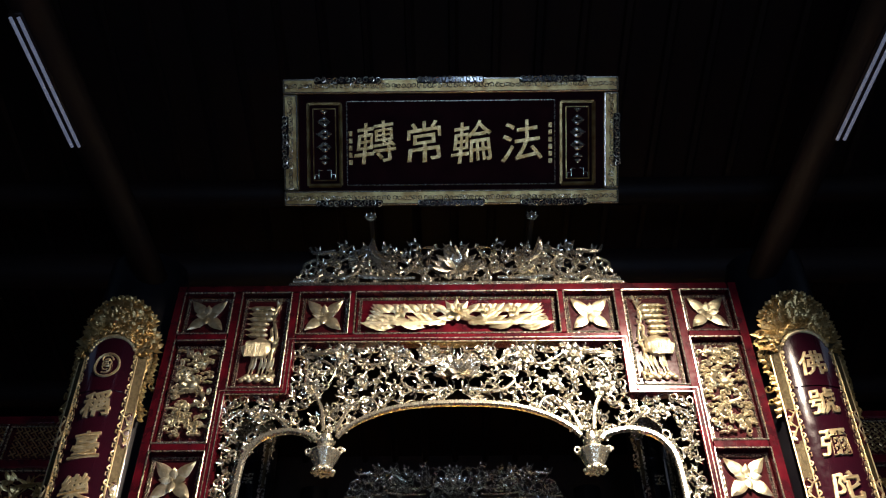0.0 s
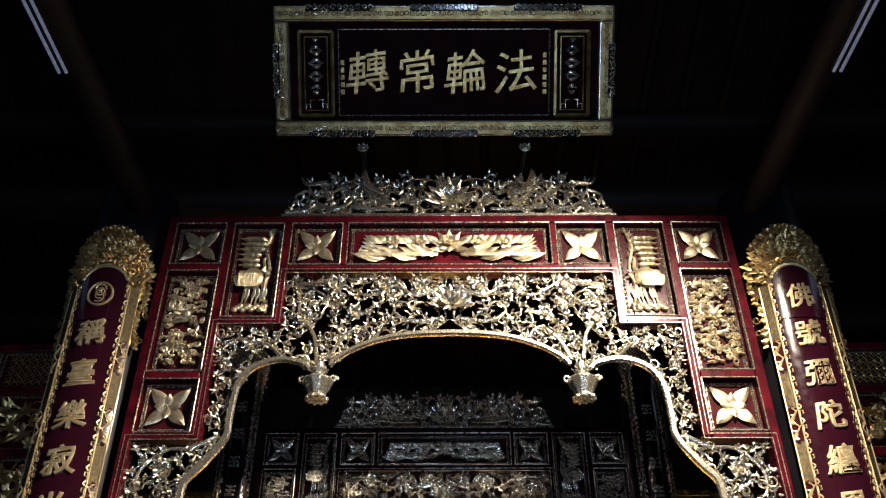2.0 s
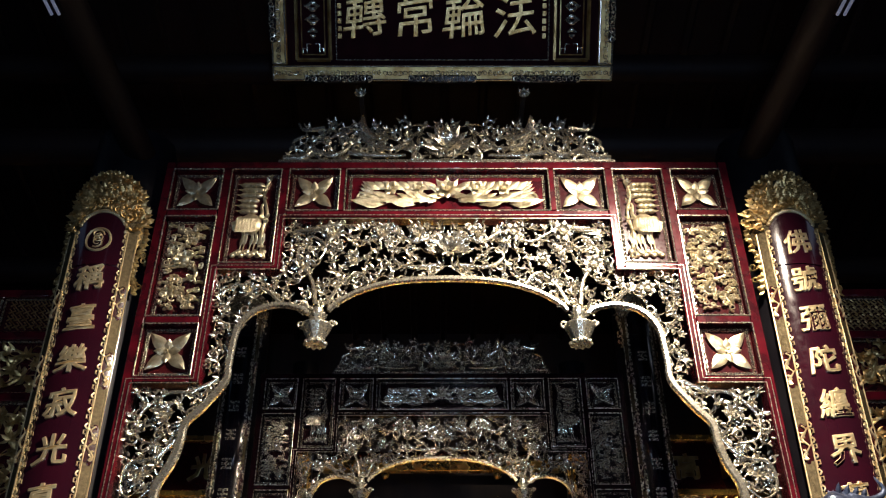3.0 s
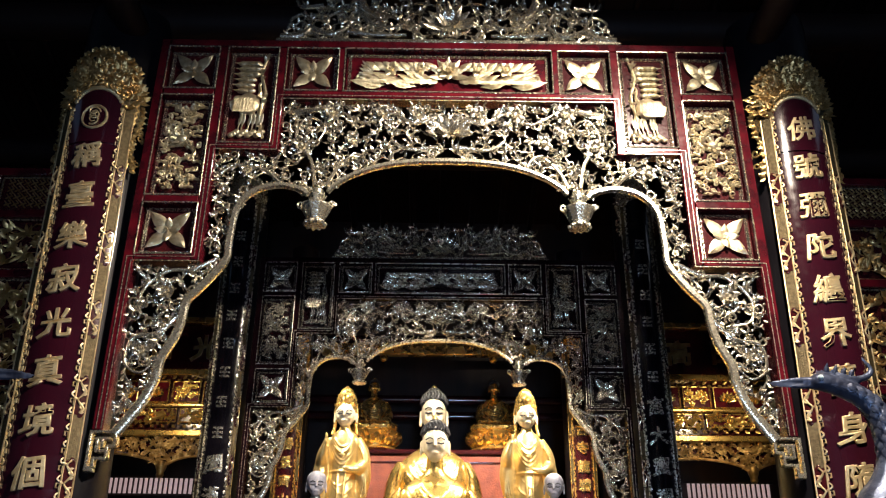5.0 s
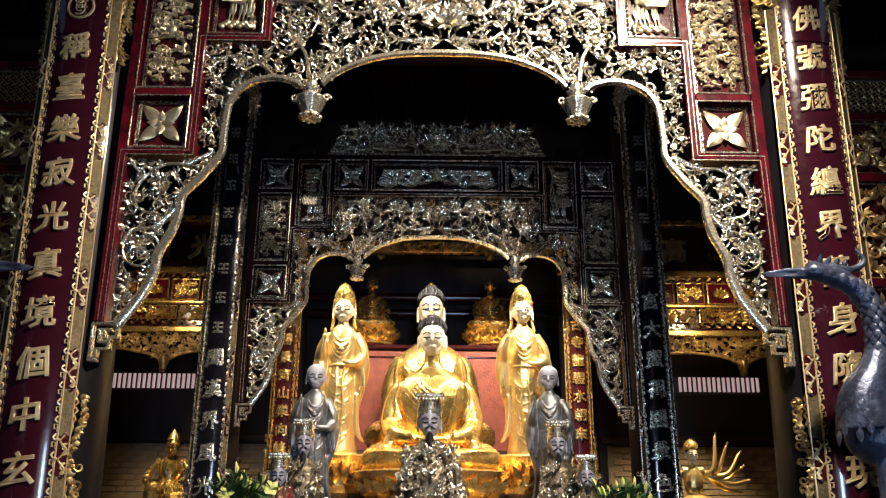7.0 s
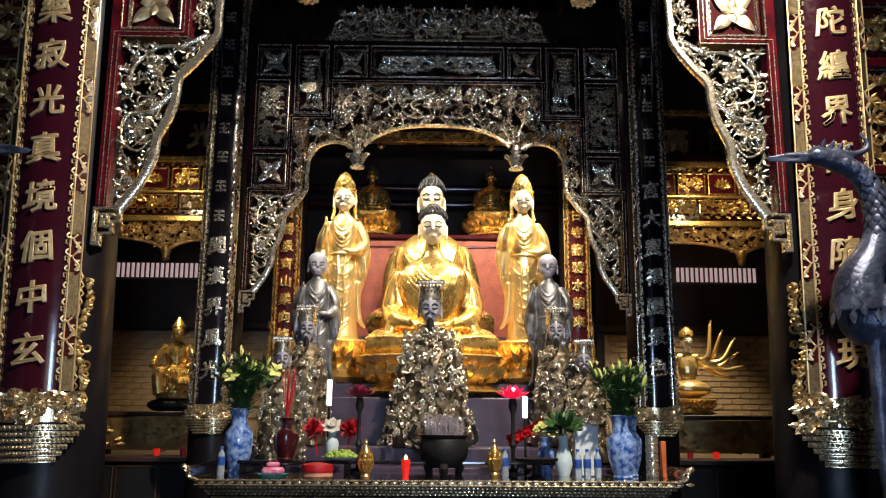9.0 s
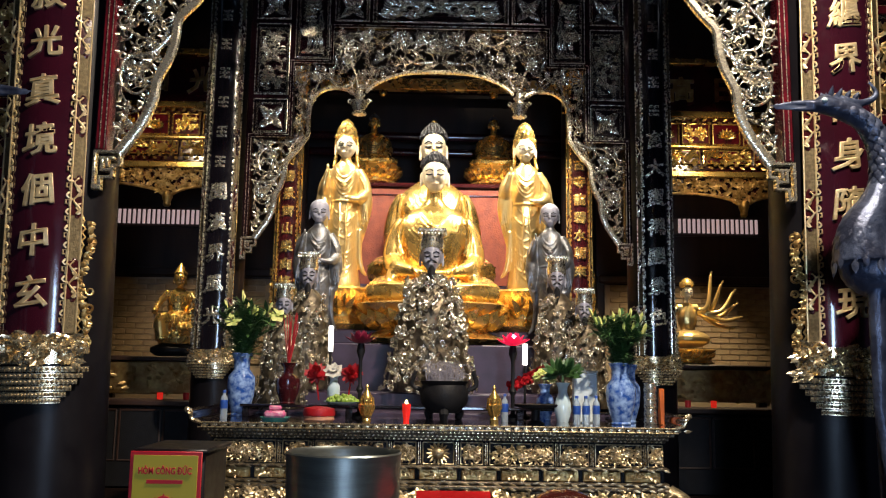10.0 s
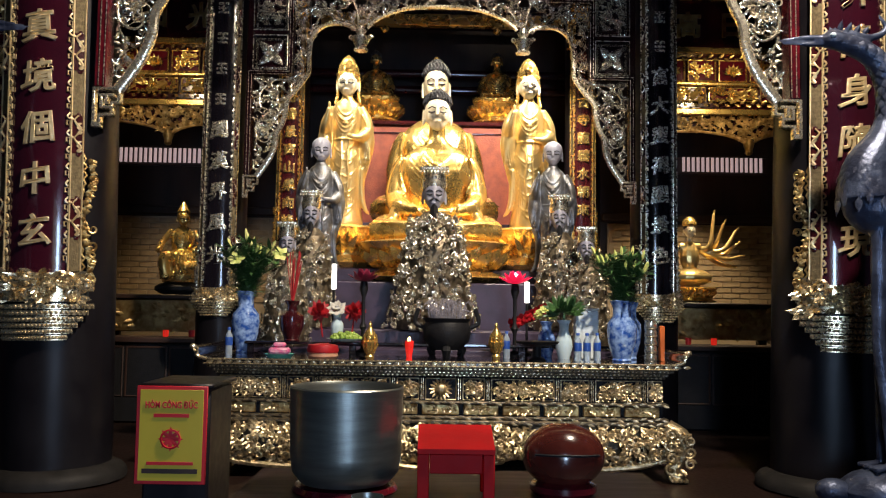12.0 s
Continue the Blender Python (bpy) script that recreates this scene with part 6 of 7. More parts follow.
# ---- altar table ----
def altar_table():
    t = thing("altar_table", "long black altar table with upturned ends and gilt carved front", "altar table", (-0.02, 6.85, 0))
    t.matrix_basis = pose(-0.02, 6.85, 0) @ Matrix.Diagonal((1, 1, 0.96, 1))
    rng = random.Random(17)
    W = 1.89
    part("tabletop", Acc().box(-W, W, 0.0, 1.25, 0.905, 0.955, 0.01), BOARD_BLACK, t, "glossy black tabletop")
    ed = Acc().tube([(-W, -0.004, 0.948), (W, -0.004, 0.948)], 0.009, 6).tube([(-W, -0.004, 0.912), (W, -0.004, 0.912)], 0.006, 6)
    for i in range(52):
        ed.petal((-W + 0.02 + 0.0745 * i, -0.004, 0.93), (1, 0, 0), (0, -1, 0), 0.07, 0.03, 0.0, 0.3, 3)
    part("edge_moulding", ed, GILT_EDGE, t)
    for s in (-1, 1):
        h = Acc()
        pts = curve_pts([(s * (W - 0.02), 0.6, 0.95), (s * (W + 0.045), 0.6, 0.975), (s * (W + 0.06), 0.6, 1.03), (s * (W + 0.085), 0.6, 1.055)], 4)
        v = []
        for p in pts:
            v += [(p.x - 0.018 * s, 0.0, p.z), (p.x + 0.018 * s, 0.0, p.z), (p.x + 0.018 * s, 1.2, p.z), (p.x - 0.018 * s, 1.2, p.z)]
        f = [(i * 4 + j, i * 4 + (j + 1) % 4, i * 4 + 4 + (j + 1) % 4, i * 4 + 4 + j) for i in range(len(pts) - 1) for j in range(4)] + [(0, 1, 2, 3), tuple(len(v) - q for q in (4, 3, 2, 1))]
        h.add(v, f)
        up = part("upturned_end", h, BOARD_BLACK, t, "upturned black end")
        h2 = Acc().tube([(p.x, -0.008, p.z) for p in pts], 0.016, 7)
        h2.ball((s * (W + 0.085), -0.005, 1.05), (0.026, 0.02, 0.026), 8, 6)
        scroll(h2, s * (W + 0.05), -0.012, 1.03, 0.026, 1.5, 1.3, 0.009, -s)
        part("scroll", h2, GILT_EDGE, up, "silvery scroll edge")
    # stepped cornice
    for i, (z0, z1, w, y) in enumerate(((0.875, 0.903, 1.87, 0.03), (0.845, 0.873, 1.83, 0.055), (0.825, 0.843, 1.81, 0.075))):
        c = part("cornice", Acc().box(-w, w, y, 1.2, z0, z1, 0.006), GILT_SHADED, t)
        bd = Acc()
        n = int(w * 2 / 0.036)
        for j in range(n):
            bd.ball((-w + 0.018 + 0.036 * j, y - 0.002, (z0 + z1) / 2), (0.013, 0.008, 0.009), 6, 4)
        tagged(part("bead_row", bd, GILT_EDGE, c), kind="stuff")
    part("body", Acc().box(-1.80, 1.80, 0.11, 1.15, 0.41, 0.822, 0.004), BLACK, t)
    # carved panels between paired bars
    cells = [(-1.78, -1.28, 0), (-1.24, -1.02, 1), (-0.98, -0.40, 0), (-0.36, -0.17, 1), (-0.13, 0.13, 2), (0.17, 0.36, 1), (0.40, 0.92, 0), (0.96, 1.20, 1), (1.24, 1.62, 0), (1.66, 1.79, 1)]
    for a, b, kind in cells:
        p = part("panel", Acc().box(a, b, 0.09, 0.112, 0.625, 0.815, 0.004), BLACK, t)
        cv = Acc()
        rect_line(cv, a + 0.008, b - 0.008, 0.633, 0.807, 0.086, 0.0055)
        cx = (a + b) / 2
        if kind == 2:
            cv.ball((cx, 0.08, 0.72), (0.05, 0.04, 0.05), 10, 7)
            for i in range(16):
                an = i * 0.3927
                cv.petal((cx + 0.04 * math.cos(an), 0.082, 0.72 + 0.04 * math.sin(an)), (math.cos(an), -0.2, math.sin(an)), (0, -1, 0), 0.06, 0.022, 0.2, 0.4, 3)
        else:
            for i in range(int((b - a) * 480)):
                an = rng.random() * 6.28
                x, z = rng.uniform(a + 0.03, b - 0.03), rng.uniform(0.655, 0.785)
                if i % 5 == 0:
                    scroll(cv, x, 0.078, z, 0.024, an, 1.2, 0.008, rng.choice((-1, 1)))
                else:
                    cv.petal((x, 0.08, z), (math.cos(an), -0.4, math.sin(an)), (0, -1, 0), 0.042, 0.018, 0.2, 0.35, 3)
            cv.flower((cx, 0.075, 0.72), (0, -1, 0), 0.05, 6, 2)
        tagged(part("relief", cv, GILT_TABLE, p, "gilt floral relief"), kind="stuff")
    for (a, b, k), (c, d, k2) in zip(cells, cells[1:]):
        part("bar", Acc().box((b + c) / 2 - 0.012, (b + c) / 2 - 0.004, 0.075, 0.11, 0.63, 0.81, 0.002).box((b + c) / 2 + 0.004, (b + c) / 2 + 0.012, 0.075, 0.11, 0.63, 0.81, 0.002), GILT_EDGE, t)
    # waist with small carved tablets
    for z0, z1, y in ((0.60, 0.622, 0.05), (0.475, 0.50, 0.05), (0.435, 0.47, 0.02)):
        part("moulding", Acc().box(-1.83, 1.83, y, 1.18, z0, z1, 0.008), GILT_SHADED, t)
        row = Acc()
        for j in range(60):
            row.petal((-1.82 + 0.061 * j, y - 0.002, (z0 + z1) / 2), (1, -0.1, 0.3 * (-1) ** j), (0, -1, 0), 0.06, 0.022, 0.1, 0.3, 3)
        tagged(part("moulding_leaf", row, GILT_TABLE, t), kind="stuff")
    for i in range(11):
        x = -1.62 + 0.324 * i
        w = 0.15 if i % 2 else 0.14
        p = part("tablet", Acc().box(x - w, x + w, 0.07, 0.112, 0.508, 0.594, 0.006), GILT_DARK, t)
        cv = Acc()
        for j in range(14):
            an = rng.random() * 6.28
            cv.petal((x + rng.uniform(-w + 0.02, w - 0.02), 0.066, 0.551 + rng.uniform(-0.02, 0.02)), (math.cos(an), -0.4, math.sin(an)), (0, -1, 0), 0.04, 0.02, 0.2, 0.35, 3)
        part("relief", cv, GILT_TABLE, p)
    # swelling apron of openwork and clawed feet
    poly = [(-1.9, 0.43), (1.9, 0.43), (1.86, 0.2), (1.6, 0.10), (1.2, 0.07), (0.6, 0.16), (0.0, 0.07), (-0.6, 0.16), (-1.2, 0.07), (-1.6, 0.10), (-1.86, 0.2)]
    ap = vine_work(poly, rng, 0.056, 0.012, 0.72, 0.42, 0.2, 0.0)
    ap.v = [(x, y - 0.07 * math.sin(math.pi * max(0, min(1, (z - 0.05) / 0.4))) + 0.03, z) for x, y, z in ap.v]
    for line in ([(0, 0.09), (-0.3, 0.10), (-0.6, 0.19), (-0.9, 0.11), (-1.2, 0.09), (-1.6, 0.13), (-1.85, 0.22)],):
        for s in (-1, 1):
            ap.tube(curve_pts([(s * x, -0.03, z) for x, z in line], 5), 0.026, 7)
    part("apron_carving", ap, GILT_TABLE, t, "swelling pierced gilt apron")
    part("apron_board", Acc().box(-1.84, 1.84, 0.07, 1.12, 0.16, 0.43, 0.01), GILT_SHADED, t)
    for s in (-1, 1):
        for y in (0.02, 1.08):
            f = Acc()
            f.tube(curve_pts([(s * 1.80, y, 0.44), (s * 1.93, y - 0.05, 0.34), (s * 1.90, y - 0.04, 0.18), (s * 1.82, y - 0.03, 0.08), (s * 1.90, y - 0.08, 0.035)], 4),
                   [0.07, 0.07, 0.07, 0.07, 0.068, 0.065, 0.06, 0.055, 0.05, 0.05, 0.05, 0.05, 0.05, 0.05, 0.045, 0.04, 0.035], 9)
            for k in range(7):
                scroll(f, s * (1.80 + 0.15 * (k % 2)), y - 0.125, 0.40 - 0.048 * k, 0.045, k * 1.3, 1.4, 0.013, s)
            for i in range(44):
                an = rng.random() * 6.28
                f.petal((s * (1.86 + rng.uniform(-0.08, 0.08)), y - 0.115, rng.uniform(0.06, 0.42)), (math.cos(an), -0.4, math.sin(an)), (0, -1, 0), 0.06, 0.026, 0.2, 0.35, 3)
            for q in (-0.04, 0, 0.04):
                f.ball((s * 1.88 + q, y - 0.09, 0.022), (0.03, 0.05, 0.022), 7, 5)
            part("foot", f, GILT_TABLE, t, "clawed carved foot")
    return t


altar_table()
TOP = 0.917
st = thing("table_riser", "low dark wooden riser along the back of the table", "riser", (0, 7.8, TOP))
part("board", Acc().box(-1.75, 1.6, -0.22, 0.25, 0.085, 0.11, 0.005), BOARD_BLACK, st)
for x in (-1.7, -0.8, 0.7, 1.55):
    part("foot", Acc().box(x - 0.03, x + 0.03, -0.2, 0.2, 0, 0.084, 0.005), BOARD_BLACK, st)


def vase(name, x, y, z, prof, material, label, group="", n=28):
    return solid(name, Acc().lathe(prof, (0, 0, 0), n), material, label, "vase", group, m=pose(x, y, z))


def baluster(h, r, neck, lip):
    return [(r * 0.62, 0), (r * 0.66, 0.02 * h), (r * 0.6, 0.05 * h), (r * 0.92, 0.3 * h), (r, 0.5 * h), (r * 0.95, 0.62 * h), (neck, 0.74 * h), (neck, 0.88 * h), (lip, 0.99 * h), (lip * 0.96, h), (neck * 0.8, 0.98 * h), (neck * 0.7, 0.6 * h)]


def bouquet(name, x, y, z, rng, height, spread, label, blooms=5):
    """Cut lilies: stems, long leaves, pale buds and a few open flowers."""
    t = thing(name, label, "flowers", (x, y, z), "lily bouquets")
    lf, bl, bd = Acc(), Acc(), Acc()
    for i in range(34):
        a, q = rng.random() * 6.28, rng.random() ** 0.6 * spread
        top = (q * math.cos(a), q * 0.7 * math.sin(a), height * rng.uniform(0.6, 1.0) * (1 - 0.25 * q / spread))
        line = curve_pts([(0.02 * math.cos(a), 0.02 * math.sin(a), -0.12), (top[0] * 0.35, top[1] * 0.35, top[2] * 0.5), top], 5)
        lf.tube(line, 0.005, 5)
        for p in line[2:]:
            for _ in range(3):
                b = rng.random() * 6.28
                lf.petal(p, (math.cos(b), math.sin(b), rng.uniform(0.1, 1.1)), (0, 0, 1), rng.uniform(0.09, 0.17), rng.uniform(0.022, 0.04), rng.uniform(-0.5, 0.1), 0.15, 4)
        if i % 3 == 0:
            bd.petal(top, (top[0], top[1], spread * 1.5), (1, 0, 0), 0.11, 0.035, 0, 0.9, 4)
        elif i < blooms * 2 and top[1] < 0.0:
            bl.flower(top, (top[0] * 0.6, -0.7, 0.5), 0.085, 6, 1)
    part("leaves", lf, LEAF, t)
    part("buds", bd, LILY, t, "pale green buds")
    part("blooms", bl, LILY, t, "open yellow lilies")
    return t


rng = random.Random(44)
vase("blue_white_vase", -1.775, 7.72, TOP, baluster(0.55, 0.125, 0.07, 0.095), BLUE_CHINA, "tall blue and white porcelain vase holding lilies", "large vases")
vase("blue_white_vase", 1.50, 7.22, TOP, baluster(0.51, 0.125, 0.075, 0.10), BLUE_CHINA, "tall blue and white porcelain vase holding lilies", "large vases")
vase("blue_white_vase", 1.62, 7.5, TOP, baluster(0.5, 0.115, 0.07, 0.09), BLUE_CHINA, "blue and white porcelain vase behind another", "large vases")
bouquet("lily_bouquet", -1.775, 7.72, TOP + 0.53, rng, 0.52, 0.30, "bunch of yellow lilies with green leaves in a vase")
bouquet("lily_bouquet", 1.50, 7.22, TOP + 0.50, rng, 0.46, 0.30, "bunch of lily buds with green leaves in a vase", 3)
vase("incense_vase", -1.36, 7.72, TOP + 0.11, baluster(0.36, 0.11, 0.045, 0.075), RED_DARK, "dark brown turned wooden vase with incense sticks")
ic = Acc()
for i in range(16):
    a = rng.random() * 6.28
    ic.tube([(0, 0, 0), (0.07 * math.cos(a), 0.05 * math.sin(a), rng.uniform(0.35, 0.5))], 0.004, 5)
solid("incense_sticks", ic, RED_BRIGHT, "thin red incense sticks standing in a dark vase", "incense", m=pose(-1.36, 7.72, TOP + 0.42))
vase("small_vase", -0.96, 7.78, TOP + 0.11, baluster(0.26, 0.06, 0.035, 0.055), PALE_CHINA, "small pale porcelain vase with a white lotus")
solid("white_lotus", Acc().flower((0, 0, 0), (0, -0.7, 0.7), 0.10, 8, 3), WHITE, "white lotus flower in a small vase", "flower", m=pose(-0.96, 7.76, TOP + 0.40))
for x, z in ((-1.12, 1.30), (-0.80, 1.30)):
    rf = Acc()
    for i in range(60):
        a, b = rng.random() * 6.28, math.acos(rng.uniform(-1, 1))
        d = (math.sin(b) * math.cos(a), math.sin(b) * math.sin(a), math.cos(b) * 0.75)
        rf.petal((0, 0, 0), d, (0.2, -1, 0.3), 0.105, 0.05, 0.3, 0.3, 3)
    rf.tube([(0, 0, 0), (0.03 if x < -1 else -0.03, 0.02, -0.24)], 0.008, 5)
    solid("red_flower", rf, RED_BRIGHT, "round red cloth flower on a stem", "flower", "red flowers", m=pose(x, 7.76, z))
pl = thing("fruit_plate", "green grapes piled on a pale blue plate", "plate", (-0.86, 7.62, TOP + 0.112))
part("plate", Acc().lathe([(0.07, 0), (0.17, 0.025), (0.175, 0.03), (0.07, 0.012)], (0, 0, 0), 28), PALE_CHINA, pl)
gp = Acc()
for i in range(70):
    a, q = rng.random() * 6.28, rng.random() ** 0.5 * 0.13
    gp.ball((q * math.cos(a), q * math.sin(a), 0.03 + rng.uniform(0, 0.09) * (1 - q / 0.16)), 0.02, 7, 5)
part("grapes", gp, GREEN_FRUIT, pl)
pp = thing("gift_plate", "pink wrapped packet on a turquoise dish", "plate", (-1.33, 6.98, TOP))
part("dish", Acc().lathe([(0.09, 0), (0.125, 0.035), (0.12, 0.035), (0.08, 0.01)], (0, 0, 0), 28), mat("turquoise_dish", (0.10, 0.40, 0.36), 0.25, 0.0, None, 6, 0.02, 40), pp)
PINK_WRAP = mat("pink_wrapper", (0.62, 0.05, 0.22), 0.3, 0.0, (0.7, 0.35, 0.45), 22, 0.3, 40)
part("packet", Acc().box(-0.085, 0.085, -0.05, 0.05, 0.03, 0.085, 0.02).box(-0.05, 0.05, -0.03, 0.03, 0.086, 0.125, 0.015), PINK_WRAP, pp)
rb = thing("red_box", "round red lacquer box with a pale scalloped base", "box", (-0.98, 6.98, TOP))
part("base", Acc().lathe([(0.11, 0), (0.125, 0.02), (0.12, 0.05)], (0, 0, 0), 28), mat("peach_rim", (0.55, 0.28, 0.18), 0.4, 0.0, None, 10, 0.1, 40), rb)
part("lid", Acc().lathe([(0.125, 0.051), (0.13, 0.075), (0.12, 0.11), (0.03, 0.125)], (0, 0, 0), 28), RED_BRIGHT, rb)
jar_prof = [(0.035, 0), (0.04, 0.02), (0.03, 0.04), (0.062, 0.12), (0.066, 0.14), (0.05, 0.155), (0.056, 0.17), (0.05, 0.2), (0.02, 0.25), (0.012, 0.27), (0.016, 0.285), (0.004, 0.305)]
for x, y in ((-0.60, 6.98), (0.45, 7.32)):
    jb = Acc().lathe(jar_prof, (0, 0, 0), 20)
    for i in range(10):
        a = i * 0.628
        jb.tube([(0.034 * math.cos(a), 0.034 * math.sin(a), 0.05), (0.062 * math.cos(a), 0.062 * math.sin(a), 0.12), (0.05 * math.cos(a), 0.05 * math.sin(a), 0.2)], 0.007, 5)
    solid("gold_urn", jb, GOLD, "small ribbed gold urn with pointed lid", "urn", "gold urns", m=pose(x, y, TOP))
cd = thing("candle_glass", "lit red candle glass burning on the altar table", "candle", (-0.28, 6.95, TOP))
part("glass", Acc().lathe([(0.026, 0), (0.022, 0.02), (0.034, 0.10), (0.036, 0.155)], (0, 0, 0), 18), CANDLE, cd)
part("flame", Acc().ball((0, -0.02, 0.165), (0.012, 0.012, 0.022), 8, 6), FLAME, cd)


def bottle(x, y):
    t = thing("water_bottle", "small clear plastic water bottle with blue label and cap", "bottle", (x, y, TOP), "water bottles")
    part("body", Acc().lathe([(0.028, 0), (0.031, 0.01), (0.031, 0.15), (0.028, 0.175), (0.013, 0.2), (0.013, 0.215)], (0, 0, 0), 16), GLASSY, t)
    part("label", Acc().lathe([(0.0318, 0.085), (0.0322, 0.09), (0.0322, 0.15), (0.0318, 0.155)], (0, 0, 0), 16), BLUE_LABEL, t)
    part("cap", Acc().lathe([(0.015, 0.214), (0.015, 0.232), (0.012, 0.236)], (0, 0, 0), 12), BLUE_LABEL, t)


for x, y in ((-1.80, 7.22), (0.54, 7.34), (1.11, 7.1), (1.19, 7.12), (1.29, 7.2)):
    bottle(x, y)
vase("small_vase", 0.93, 7.7, TOP, baluster(0.32, 0.08, 0.045, 0.065), BLUE_CHINA, "small blue and white vase with yellow flowers")
vase("pale_vase", 1.05, 7.45, TOP, [(0.05, 0), (0.055, 0.02), (0.075, 0.1), (0.07, 0.16), (0.04, 0.25), (0.042, 0.30), (0.065, 0.335), (0.06, 0.335), (0.035, 0.28)], PALE_CHINA, "slender pale celadon vase with flared lip")
yf = Acc()
for i in range(7):
    yf.flower((0.07 * math.cos(i * 0.9), 0.05 * math.sin(i * 0.9), 0.03 * (i % 3)), (0.4 * math.cos(i * 0.9), -0.6, 0.6), 0.05, 6, 2)
yf.tube([(0, 0, 0.02), (0, 0, -0.1)], 0.01, 5)
solid("yellow_flowers", yf, LILY, "small bunch of pale yellow flowers", "flowers", m=pose(0.92, 7.68, TOP + 0.36))
dk = Acc()
for i in range(90):
    a, b = rng.random() * 6.28, math.acos(rng.uniform(-0.4, 1))
    dk.petal((0.05 * math.cos(a), 0.05 * math.sin(a), 0.05), (math.sin(b) * math.cos(a), math.sin(b) * math.sin(a), math.cos(b)), (0, -1, 0.4), 0.15, 0.045, 0.2, 0.25, 3)
dk.tube([(0, 0, 0.06), (0, 0, -0.1)], 0.012, 5)
solid("dark_foliage", dk, LEAF, "dark green foliage in a pale vase", "foliage", m=pose(1.05, 7.45, TOP + 0.36))
rs = Acc()
for i in range(80):
    u = i / 80
    a = rng.random() * 6.28
    rs.petal((0.36 * u, 0.02 * math.cos(a), 0.17 * u), (math.cos(a), -0.6, math.sin(a) + 0.4), (0, -1, 0), 0.09, 0.05, 0.3, 0.3, 3)
solid("red_flower_spray", rs, RED_BRIGHT, "long spray of red cloth flowers leaning over the table", "flowers", m=pose(0.62, 7.85, 1.19))
ds = thing("offering_stand", "dark round pedestal dish on the altar table", "stand", (0.76, 7.0, TOP))
part("foot", Acc().lathe([(0.07, 0), (0.075, 0.015), (0.035, 0.04), (0.035, 0.12)], (0, 0, 0), 22), BLACK, ds)
part("dish", Acc().lathe([(0.04, 0.12), (0.17, 0.145), (0.18, 0.165), (0.16, 0.16), (0.03, 0.135)], (0, 0, 0), 28), BLACK, ds)
gl = thing("acrylic_box", "upright clear acrylic box with pale contents", "box", (1.24, 7.45, TOP))
part("case", Acc().box(-0.10, 0.10, -0.06, 0.06, 0.0, 0.42, 0.01), FROST, gl)
part("lid", Acc().box(-0.104, 0.104, -0.064, 0.064, 0.421, 0.44, 0.005), WHITE, gl)
for i in range(5):
    v = solid("silver_cup", Acc().lathe([(0.05, 0), (0.055, 0.01), (0.05, 0.06), (0.058, 0.068)], (0, 0, 0), 20), GILT_RIM, "stacked small metal offering cup", "cup", "stacked cups", m=pose(1.78, 7.35, TOP + 0.069 * i))
sp = solid("orange_packet", Acc().box(-0.02, 0.02, -0.03, 0.03, 0, 0.30, 0.006), mat("orange_wrap", (0.6, 0.14, 0.03), 0.35, 0.0, None, 9, 0.1, 40), "upright orange packet beside the cups", "packet", m=pose(1.86, 7.3, TOP))

# incense burner
bn = thing("incense_burner", "large dark bronze incense burner full of incense sticks", "incense burner", (0.03, 7.55, TOP))
part("bowl", Acc().lathe([(0.13, 0.06), (0.20, 0.14), (0.215, 0.24), (0.19, 0.30), (0.215, 0.335), (0.19, 0.33), (0.17, 0.28)], (0, 0, 0), 32), BLACK, bn)
for i in range(3):
    a = 0.5 + i * 2.094
    part("leg", Acc().tube([(0.12 * math.cos(a), 0.12 * math.sin(a), 0.1), (0.16 * math.cos(a), 0.16 * math.sin(a), 0.05), (0.14 * math.cos(a), 0.14 * math.sin(a), 0.0)], [0.045, 0.04, 0.03], 8), BLACK, bn)
for s in (-1, 1):
    part("handle", Acc().tube(curve_pts([(s * 0.2, 0, 0.25), (s * 0.28, 0, 0.3), (s * 0.25, 0, 0.42)], 5), 0.02, 7), BLACK, bn)
sk = Acc()
for i in range(150):
    a, q = rng.random() * 6.28, rng.random() ** 0.5 * 0.15
    h, b = rng.uniform(0.06, 0.22), rng.random() * 6.28
    x, y = q * math.cos(a), q * math.sin(a)
    sk.tube(curve_pts([(x, y, 0.28), (x * 1.2, y * 1.2, 0.28 + h), (x * 1.2 + 0.06 * math.cos(b), y * 1.2, 0.28 + h * 0.9)], 3), 0.0028, 4)
tagged(part("incense_ash", sk, mat("ash_grey", (0.30, 0.28, 0.33), 0.8, 0.0, None, 20, 0.1, 60), bn, "curled grey incense ash sticks"), kind="stuff")


